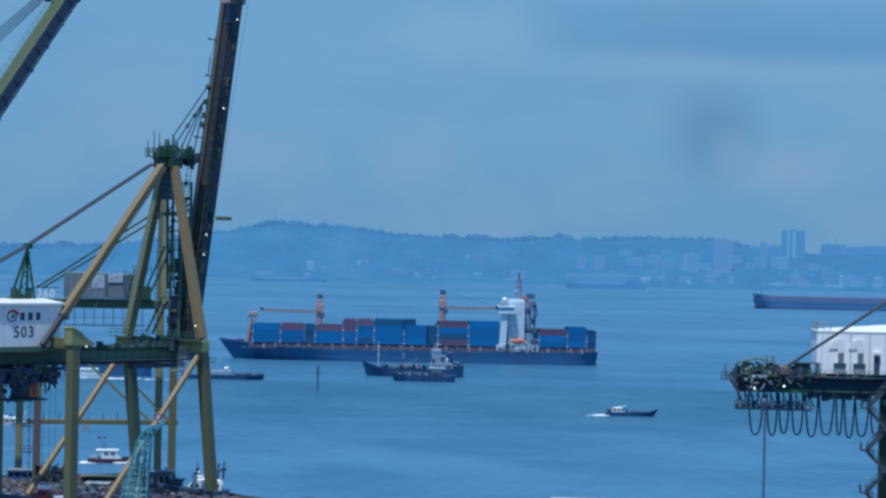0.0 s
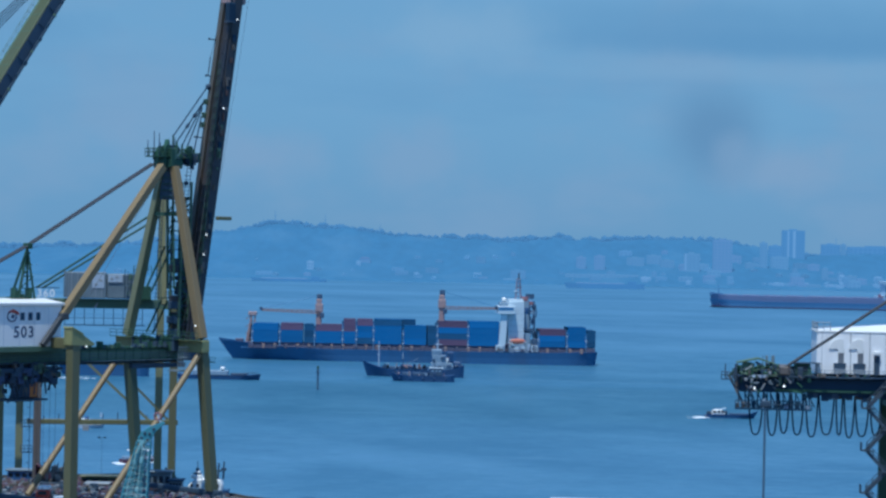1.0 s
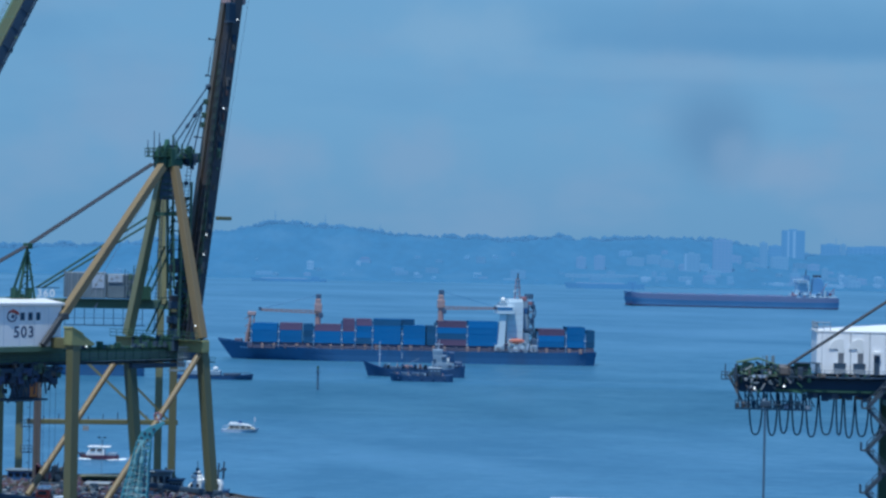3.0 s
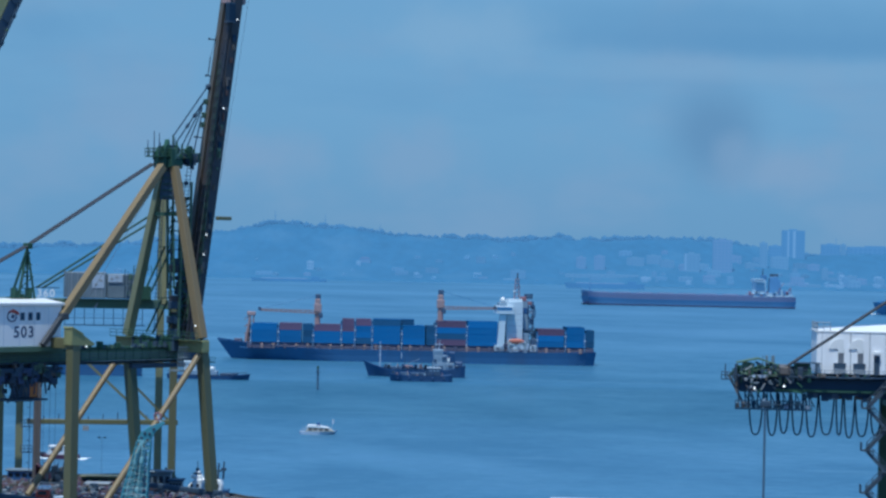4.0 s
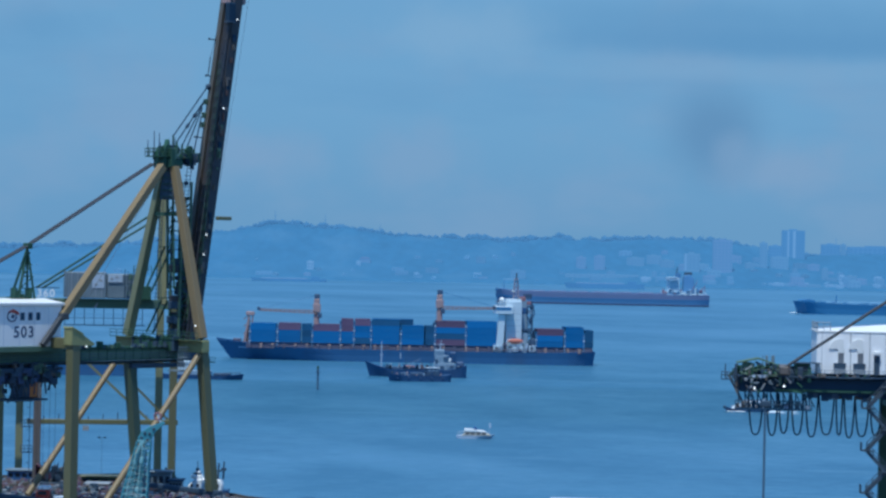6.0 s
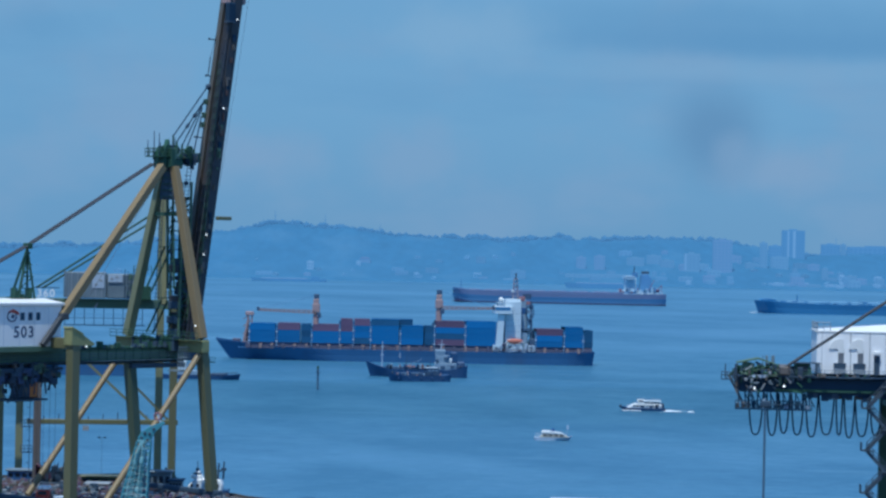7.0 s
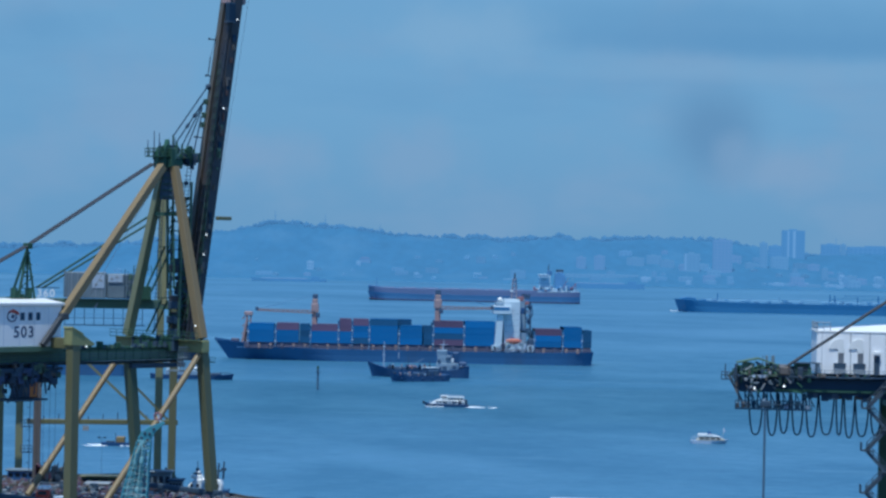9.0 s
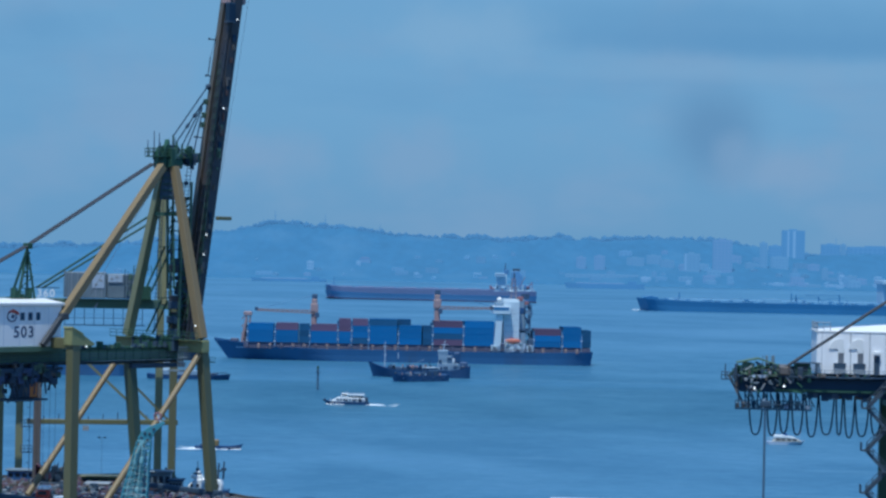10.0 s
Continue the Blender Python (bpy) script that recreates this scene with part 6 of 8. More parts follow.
def container_ship():
    s = thing("container_ship", pose(0, 0, 0), "blue-hulled feeder container ship loaded with blue and red containers", "container ship")
    L = 154.0
    hull = part("hull", hull_mesh(L, 21.5, 4.9, 3.1, 0.7, 6.0, "hull", M_HULL, 40, 0.74), M_HULL, s, "navy blue hull")
    part("bulwark", prism(BM(), ((-76.6, 7.6), (-70, 6.6), (-64, 5.8), (-64, 6.6), (-70, 7.6), (-76.7, 8.5)), -2.2, -2.0), M_HULL, s)
    def X(st):
        """Station along the ship, 0.2309 m apart."""
        return (st - 721.5) * 0.2309
    # kind 4: narrow bays of dark containers in place of shaded stack ends
    bays = ((450, 494, 3, 0, 7.4), (498, 537, 3, 1, 7.6), (539, 556, 3, 4, 7.4), (559, 605, 3, 1, 7.4), (608, 629, 4, 2, 9.8), (632, 659, 4, 1, 9.8), (662, 710, 4, 0, 10.0), (714, 753, 3, 0, 7.6), (755, 771, 3, 4, 7.6), (774, 825, 4, 3, 9.7), (828, 881, 4, 0, 9.8), (952, 998, 3, 1, 7.2), (1002, 1034, 3, 0, 8.2), (1036, 1051, 3, 0, 7.0))
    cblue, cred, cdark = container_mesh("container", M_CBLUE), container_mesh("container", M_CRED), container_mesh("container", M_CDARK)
    rnd = random.Random(21)
    z0 = 7.2
    count = 0
    for a, b, tiers, kind, stack in bays:
        xa, xb = X(a), X(b)
        w = xb - xa
        th = stack / tiers
        # pale lashing posts at the forward end of each bay
        if kind != 4:
            for v in (-9.0, 9.0):
                part("lashing_post", beam(BM(), (xa - 0.35, v, 4.9), (xa - 0.35, v, z0 + th * tiers * 0.75), 0.16, 0.16), M_LASH, s)
            for k in range(2 * tiers - 1):
                part("lashing_bar", slab(BM(), xa - 0.7, xa, -9.15, 9.15, z0 + th * k / 2 + 0.15, z0 + th * k / 2 + 0.75), (M_LASH, M_FUNNELH, M_BULK)[(k + a) % 3], s)
            part("lashing_frame", slab(BM(), xa - 0.72, xa + 0.02, -9.0, 9.0, 4.9, z0 + th * (tiers - 0.4)), M_CDARK, s)
        for row in range(7):
            v = -7.8 + row * 2.6
            for k in range(tiers):
                top = k == tiers - 1
                if kind == 1 and top or kind == 2 and k >= tiers - 2 or kind == 3 and (top or k == 0):
                    me = cred
                elif a > 1030 or kind == 4:
                    # dark colour here stands for shade on stack ends and the stern stack
                    me = cdark
                else:
                    me = cblue if rnd.random() < 0.93 else cdark
                if row > 3 and not top and count > 250:
                    continue
                if row in (1, 2, 3) and not top and a < 1000:
                    continue
                ob = new("container", me)
                ob.parent = s
                ob.matrix_basis = Matrix.LocRotScale(((xa + xb) / 2, v, z0 + th * k), None, (w / 12.0 * 0.995, 1.0, th / 2.51))
                count += 1
        core = slab(BM(), xa + 0.3, xb - 0.3, -6.4, 8.5, z0 - 1.2, z0 + th * (tiers - 1) - 0.05)
        part("hold_stack", core, M_CDARK, s)
    # taller stack on the far side of one bay
    for row in range(3, 7):
        v = -7.8 + row * 2.6
        for k in (2, 3):
            ob = new("container", cdark if k == 3 and row == 3 else cblue)
            ob.parent = s
            ob.matrix_basis = Matrix.LocRotScale((X(723), v, z0 + 2.5 * k), None, (X(735) / 12.0 - X(711) / 12.0, 1.0, 2.5 / 2.51))
    part("hold_stack", slab(BM(), X(713), X(733), 1.2, 9.0, 6.0, z0 + 5.0), M_CDARK, s)
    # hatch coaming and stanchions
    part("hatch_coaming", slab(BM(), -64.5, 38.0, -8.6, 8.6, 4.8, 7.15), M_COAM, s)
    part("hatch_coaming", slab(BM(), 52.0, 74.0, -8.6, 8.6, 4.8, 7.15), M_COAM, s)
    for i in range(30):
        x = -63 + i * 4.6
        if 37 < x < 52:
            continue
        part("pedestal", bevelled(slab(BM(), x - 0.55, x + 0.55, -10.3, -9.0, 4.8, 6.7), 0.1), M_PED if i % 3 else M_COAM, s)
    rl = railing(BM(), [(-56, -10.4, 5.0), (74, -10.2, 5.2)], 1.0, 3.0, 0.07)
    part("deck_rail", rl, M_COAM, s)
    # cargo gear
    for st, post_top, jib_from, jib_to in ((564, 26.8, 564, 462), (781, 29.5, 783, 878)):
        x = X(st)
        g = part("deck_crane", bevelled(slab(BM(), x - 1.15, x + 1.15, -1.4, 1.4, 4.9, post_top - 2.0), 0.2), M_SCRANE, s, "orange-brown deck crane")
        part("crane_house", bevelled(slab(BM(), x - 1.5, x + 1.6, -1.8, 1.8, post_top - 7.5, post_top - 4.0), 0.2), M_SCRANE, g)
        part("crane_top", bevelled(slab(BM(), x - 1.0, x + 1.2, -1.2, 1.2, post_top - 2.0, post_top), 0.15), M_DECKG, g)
        zj = post_top - 7.3
        tip = Vector((X(jib_to), -1.2, zj + (0.5 if st < 700 else 0.2)))
        heel = Vector((X(jib_from), -1.6, zj))
        jb = BM()
        for dz in (-0.45, 0.45):
            beam(jb, heel + Vector((0, 0, dz * 1.2)), tip + Vector((0, 0, dz * 0.6)), 0.6, 0.42)
        for k in range(12):
            beam(jb, heel.lerp(tip, k / 12) + Vector((0, 0, -0.5 if k % 2 else 0.5)), heel.lerp(tip, (k + 1) / 12) + Vector((0, 0, 0.4 if k % 2 else -0.4)), 0.3)
        part("jib", jb, M_PED, g)
        part("operator_cab", bevelled(slab(BM(), x + 0.4, x + 2.1, -2.4, -1.2, post_top - 9.6, post_top - 7.6), 0.15), M_DECKG, g)
        part("jib_sheave", bevelled(slab(BM(), tip.x - 0.6, tip.x + 0.6, -1.7, -0.7, tip.z - 0.2, tip.z + 1.2), 0.1), M_DECKG, g)
        part("luffing_wire", tube(BM(), ((x, -1, post_top - 0.5), (X(jib_to), -1.2, zj + 0.8)), 0.09, 4), M_TANK, g)
    # foremast and jib rest
    f = part("jib_rest", beam(BM(), (X(437), -1.5, 6.0), (X(447), -1.5, 19.0), 1.2, 1.0, 0.7), M_SCRANE, s, "leaning orange-brown jib rest")
    part("jib_rest_strut", beam(BM(), (X(442), 1.5, 6.0), (X(445), -1.0, 17.0), 0.9, 0.9), M_SCRANE, s)
    part("rest_head", bevelled(slab(BM(), X(440), X(455), -2.2, 0.8, 17.6, 19.2), 0.2), M_SCRANE, s)
    rb = BM()
    for q in range(4):
        beam(rb, (X(436), -1.5, 7 + 3 * q), (X(450), -1.5, 9.5 + 3 * q), 0.35)
    beam(rb, (X(450), -1.5, 6.0), (X(452), -1.5, 18.0), 0.6)
    part("rest_lattice", rb, M_PED, s)
    part("windlass", bevelled(slab(BM(), X(418), X(432), -2.5, 2.5, 6.4, 8.2), 0.2), M_COAM, s)
    # superstructure
    h = new("superstructure")
    h.parent = s
    tagged(h, "white accommodation tower with bridge")
    xs0, xs1 = X(881), X(922)
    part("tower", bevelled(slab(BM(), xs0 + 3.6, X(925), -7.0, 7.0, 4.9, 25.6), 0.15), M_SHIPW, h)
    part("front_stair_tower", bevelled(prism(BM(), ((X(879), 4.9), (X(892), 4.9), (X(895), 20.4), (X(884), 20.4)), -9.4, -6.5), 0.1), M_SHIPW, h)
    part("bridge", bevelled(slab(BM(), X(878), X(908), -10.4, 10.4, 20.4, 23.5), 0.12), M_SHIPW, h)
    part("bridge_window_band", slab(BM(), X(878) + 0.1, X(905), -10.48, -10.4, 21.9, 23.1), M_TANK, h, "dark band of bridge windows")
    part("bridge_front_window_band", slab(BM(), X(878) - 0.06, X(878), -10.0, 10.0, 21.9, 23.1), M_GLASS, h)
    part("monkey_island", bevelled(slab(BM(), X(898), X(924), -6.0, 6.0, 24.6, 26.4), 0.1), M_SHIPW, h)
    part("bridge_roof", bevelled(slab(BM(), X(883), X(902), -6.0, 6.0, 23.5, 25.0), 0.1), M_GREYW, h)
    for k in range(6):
        z = 8.2 + k * 2.4
        windows_row(h, X(899), X(923), -7.02, z, 5, 0.5, 0.22)
        part("deck_edge", slab(BM(), X(897), X(926), -7.06, 7.06, z + 1.7, z + 1.8), M_SHIPW, h)
    rd = BM()
    ball(rd, (X(890), -4, 26.0), 1.1, 2)
    slab(rd, X(890) - 0.3, X(890) + 0.3, -4.3, -3.7, 24.8, 25.4)
    part("radome", rd, M_ROOF, h, "white radome")
    rm = BM()
    for du in (-1.1, 1.1):
        for dv in (-1.0, 1.0):
            beam(rm, (X(916) + du, dv, 26.4), (X(916) + du * 0.45, dv * 0.45, 34.8), 0.42)
    for q in range(5):
        slab(rm, X(916) - 1.2 + 0.12 * q, X(916) + 1.2 - 0.12 * q, -1.1, 1.1, 27.4 + 1.7 * q, 27.75 + 1.7 * q)
    part("radar_mast", rm, M_MASTL, h, "grey-brown lattice radar mast")
    part("mast_arm", slab(BM(), X(911), X(922), -0.3, 0.3, 31.0, 31.4), M_DECKG, h)
    part("radar_scanner", bevelled(slab(BM(), X(908), X(914), -1.6, -1.2, 29.4, 29.9), 0.08), M_SHIPW, h)
    part("mast_top", slab(BM(), X(916) - 0.15, X(917) + 0.15, -0.2, 0.2, 34.6, 37.0), M_CABLE, h)
    part("signal_box", bevelled(slab(BM(), X(923), X(932), -3.5, 1.5, 25.6, 27.4), 0.1), M_CORAL, h)
    part("funnel", bevelled(prism(BM(), ((X(925), 4.9), (X(937), 4.9), (X(936), 24.4), (X(934), 26.6), (X(926), 26.6)), -3.4, 3.4), 0.3), M_GREYW, h, "weathered pale funnel")
    part("funnel_band", bevelled(slab(BM(), X(925), X(937), -3.5, 3.5, 20.5, 23.0), 0.1), M_FUNNEL, h, "blue funnel band")
    ft = BM()
    for st2 in (937, 946):
        beam(ft, (X(st2), -3.6, 7.0), (X(st2 - 2), -3.6, 25.6), 0.4)
        beam(ft, (X(st2), 3.0, 7.0), (X(st2 - 2), 3.0, 25.6), 0.4)
    for q in range(7):
        za = 8.5 + 2.4 * q
        beam(ft, (X(937), -3.6, za), (X(945), -3.6, za + 1.2), 0.28)
        slab(ft, X(936), X(946), -4.0, -3.0, za + 1.2, za + 1.4)
    part("engine_room_stairs", ft, M_DECKG, h, "dark open stair tower")
    for q, (a2, z2, m2) in enumerate(((939, 12, M_SHIPW), (942, 16.5, M_DECKG), (940, 20.5, M_GREYW), (943, 8, M_SHIPW), (938, 24, M_CORAL), (944, 22.5, M_DECKG))):
        part("deck_locker", bevelled(slab(BM(), X(a2) - 0.8, X(a2) + 0.8, -3.9, -1.5, z2, z2 + 1.5), 0.12), m2, h)
    part("funnel_casing", bevelled(slab(BM(), X(924), X(937), -5.5, 5.5, 4.9, 13.0), 0.15), M_GREYW, h)
    for k in range(4):
        part("uptake", tube(BM(), ((X(930 + 4 * k), 0, 26.5), (X(931 + 4 * k), 0, 28.6)), 0.4, 8), M_DECKG, h)
    rg = BM()
    tube(rg, [(X(941) + 1.6 * math.cos(a), -4.0, 21.0 + 2.8 * math.sin(a)) for a in np.linspace(0, 2 * math.pi, 13)], 0.25, 5)
    part("casing_hoop", rg, M_DECKG, h)
    part("aft_platform", slab(BM(), X(925), X(942), -5.8, -3.5, 13.6, 14.4), M_DECKG, h)
    lb = BM()
    ball(lb, (0, 0, 0), 1.0, 2)
    bmesh.ops.scale(lb, vec=(3.4, 1.2, 1.15), verts=lb.verts)
    bmesh.ops.translate(lb, vec=(X(914), -8.6, 9.4), verts=lb.verts)
    part("lifeboat", lb, M_LIFE, h, "red-orange lifeboat")
    part("davit", slab(BM(), X(902), X(926), -8.6, -7.0, 7.4, 8.1), M_SHIPW, h)
    part("accommodation_deck", slab(BM(), X(878), X(946), -9.4, 9.4, 4.8, 6.6), M_GREYW, h)
    dk = random.Random(83)
    for i in range(26):
        x, w = X(dk.uniform(877, 948)), dk.uniform(0.25, 0.9)
        part("deck_fitting", bevelled(slab(BM(), x - w, x + w, -9.9, -8.4, 5.0 + dk.uniform(0, 1.2), 6.4 + dk.uniform(0, 2.2)), 0.08), (M_SHIPW, M_GREYW, M_DECKG, M_LASH, M_COAM)[i % 5], h)
    part("boat_deck_rail", railing(BM(), [(X(897), -9.3, 8.2), (X(930), -9.3, 8.2)], 1.1, 1.4, 0.07), M_LASH, h)
    part("aft_equipment", bevelled(slab(BM(), X(940), X(950), -8, -4, 7.0, 10.5), 0.2), M_DECKG, h)
    # hull marks
    part("draught_mark", slab(BM(), -2.2, -1.9, -10.85, -10.7, 1.6, 4.0), M_LASH, s)
    for i in range(5):
        part("bow_name_bar", slab(BM(), -67.5 + i * 1.25, -66.6 + i * 1.25, -5.6 - 0.32 * i, -5.5 - 0.32 * i, 4.6, 5.1), M_BULK, s)
    part("stern_gear", bevelled(slab(BM(), 72, 76, -9, 9, 5.2, 7.0), 0.2), M_COAM, s)
    return s


SHIP = container_ship()


def bulk_carrier():
    s = thing("bulk_carrier", pose(0, 0, 0), "long blue-grey bulk carrier with white aft bridge", "bulk carrier")
    L = 207.0
    part("hull", hull_mesh(L, 32, 10.5, 3.0, 0.6, 3.0, "hull", M_BULKR, 36, 0.965, 0.3), M_BULKR, s, "red-brown topsides tinted with haze")
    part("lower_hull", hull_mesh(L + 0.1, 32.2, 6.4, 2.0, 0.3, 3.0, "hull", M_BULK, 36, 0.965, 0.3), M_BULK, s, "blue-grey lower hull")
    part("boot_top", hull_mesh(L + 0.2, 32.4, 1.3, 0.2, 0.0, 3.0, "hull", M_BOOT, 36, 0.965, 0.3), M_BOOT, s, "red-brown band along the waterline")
    part("deck_strip", hull_deck(L, 31.4, 10.3, 12.1), M_BULKR, s, "red-brown deck edge tinted with haze")
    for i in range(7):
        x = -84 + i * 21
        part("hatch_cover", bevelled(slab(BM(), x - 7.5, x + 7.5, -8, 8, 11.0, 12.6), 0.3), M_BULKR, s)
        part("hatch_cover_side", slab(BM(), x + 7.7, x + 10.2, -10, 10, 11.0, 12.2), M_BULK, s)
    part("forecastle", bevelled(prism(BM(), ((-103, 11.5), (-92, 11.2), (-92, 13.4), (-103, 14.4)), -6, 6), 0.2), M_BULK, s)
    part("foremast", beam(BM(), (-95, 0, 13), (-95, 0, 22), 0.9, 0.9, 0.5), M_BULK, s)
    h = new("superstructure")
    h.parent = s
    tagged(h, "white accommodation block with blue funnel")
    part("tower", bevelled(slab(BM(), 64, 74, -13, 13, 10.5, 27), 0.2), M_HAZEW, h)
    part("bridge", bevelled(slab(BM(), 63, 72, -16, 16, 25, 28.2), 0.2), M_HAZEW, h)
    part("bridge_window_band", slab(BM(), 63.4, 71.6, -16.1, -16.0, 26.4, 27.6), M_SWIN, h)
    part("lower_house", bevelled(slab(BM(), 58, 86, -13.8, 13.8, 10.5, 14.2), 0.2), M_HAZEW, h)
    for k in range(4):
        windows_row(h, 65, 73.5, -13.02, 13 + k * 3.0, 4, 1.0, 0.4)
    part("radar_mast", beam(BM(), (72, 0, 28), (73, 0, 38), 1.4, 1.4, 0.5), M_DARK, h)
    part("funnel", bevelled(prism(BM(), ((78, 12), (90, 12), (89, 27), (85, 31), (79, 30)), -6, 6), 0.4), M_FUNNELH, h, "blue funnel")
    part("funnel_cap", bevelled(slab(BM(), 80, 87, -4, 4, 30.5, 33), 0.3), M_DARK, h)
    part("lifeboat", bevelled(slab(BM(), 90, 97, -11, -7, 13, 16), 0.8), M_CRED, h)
    sr = BM()
    beam(sr, (92, -8, 11), (99, -8, 20), 0.7)
    beam(sr, (99, -8, 11), (99, -8, 20), 0.6)
    beam(sr, (86, -8, 14), (92, -8, 25), 0.5)
    part("boat_ramp", sr, M_BOOT, h)
    bk = random.Random(44)
    for i in range(22):
        x, w = bk.uniform(58, 98), bk.uniform(0.4, 1.6)
        part("deck_house_fitting", bevelled(slab(BM(), x - w, x + w, -14.4, -12.5, 11 + bk.uniform(0, 2.5), 13.5 + bk.uniform(0, 4.5)), 0.15), (M_HAZEW, M_FUNNELH, M_HAZEW, M_BULK, M_BOOT)[i % 5], h)
    part("mast_house", bevelled(slab(BM(), 71, 76, -4, 4, 27, 32), 0.2), M_BULK, h)
    part("stern_rail", railing(BM(), [(74, -15.5, 11), (101, -14, 11)], 1.3, 3, 0.12), M_SHIPW, s)
    return s


def hull_deck(L, B, z0, z1):
    bm = BM()
    prism(bm, ((-L / 2 + 14, z0), (L / 2 - 42, z0), (L / 2 - 42, z1), (-L / 2 + 14, z1)), -B / 2 + 0.2, B / 2 - 0.2)
    return bm


BULKER = bulk_carrier()


def tanker():
    s = thing("oil_tanker", pose(0, 0, 0), "large dark blue-grey oil tanker with deck pipework", "oil tanker")
    L = 250.0
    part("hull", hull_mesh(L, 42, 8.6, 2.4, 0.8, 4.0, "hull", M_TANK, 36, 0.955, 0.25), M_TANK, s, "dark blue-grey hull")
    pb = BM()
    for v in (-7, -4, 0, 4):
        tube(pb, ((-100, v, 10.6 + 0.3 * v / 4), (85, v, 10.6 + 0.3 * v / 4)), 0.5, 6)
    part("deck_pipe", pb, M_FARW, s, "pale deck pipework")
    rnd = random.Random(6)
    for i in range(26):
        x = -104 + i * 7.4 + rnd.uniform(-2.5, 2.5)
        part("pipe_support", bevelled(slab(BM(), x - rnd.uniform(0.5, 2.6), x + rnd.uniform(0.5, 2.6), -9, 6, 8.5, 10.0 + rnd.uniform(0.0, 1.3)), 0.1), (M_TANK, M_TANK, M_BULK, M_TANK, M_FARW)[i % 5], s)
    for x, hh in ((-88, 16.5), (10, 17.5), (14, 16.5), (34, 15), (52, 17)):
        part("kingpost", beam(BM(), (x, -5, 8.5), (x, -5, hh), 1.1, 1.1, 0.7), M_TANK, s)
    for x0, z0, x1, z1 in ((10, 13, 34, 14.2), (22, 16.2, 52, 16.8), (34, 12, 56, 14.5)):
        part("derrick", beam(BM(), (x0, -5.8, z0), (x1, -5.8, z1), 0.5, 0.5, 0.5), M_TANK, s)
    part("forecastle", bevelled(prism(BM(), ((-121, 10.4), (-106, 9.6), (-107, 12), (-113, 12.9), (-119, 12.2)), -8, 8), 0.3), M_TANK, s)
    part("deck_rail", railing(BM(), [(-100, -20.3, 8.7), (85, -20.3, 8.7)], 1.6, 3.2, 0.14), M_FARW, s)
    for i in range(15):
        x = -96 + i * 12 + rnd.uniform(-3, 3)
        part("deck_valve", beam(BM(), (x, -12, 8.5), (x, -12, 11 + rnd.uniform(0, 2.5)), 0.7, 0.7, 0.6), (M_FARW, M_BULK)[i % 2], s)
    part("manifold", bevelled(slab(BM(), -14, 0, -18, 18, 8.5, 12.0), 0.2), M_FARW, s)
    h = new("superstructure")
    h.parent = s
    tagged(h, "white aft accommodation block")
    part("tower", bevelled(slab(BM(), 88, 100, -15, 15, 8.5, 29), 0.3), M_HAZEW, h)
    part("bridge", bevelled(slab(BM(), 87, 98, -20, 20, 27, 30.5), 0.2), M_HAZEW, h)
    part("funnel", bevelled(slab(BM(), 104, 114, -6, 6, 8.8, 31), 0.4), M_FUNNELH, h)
    fo = BM()
    rnd = random.Random(31)
    for i in range(30):
        ball(fo, (-124 + rnd.uniform(-5, 9), rnd.uniform(-7, 3), 0.2), rnd.uniform(0.3, 0.9), 1, 0.7)
    part("bow_wave", fo, M_FOAM, s, "white bow wave")
    return s


TANKER = tanker()


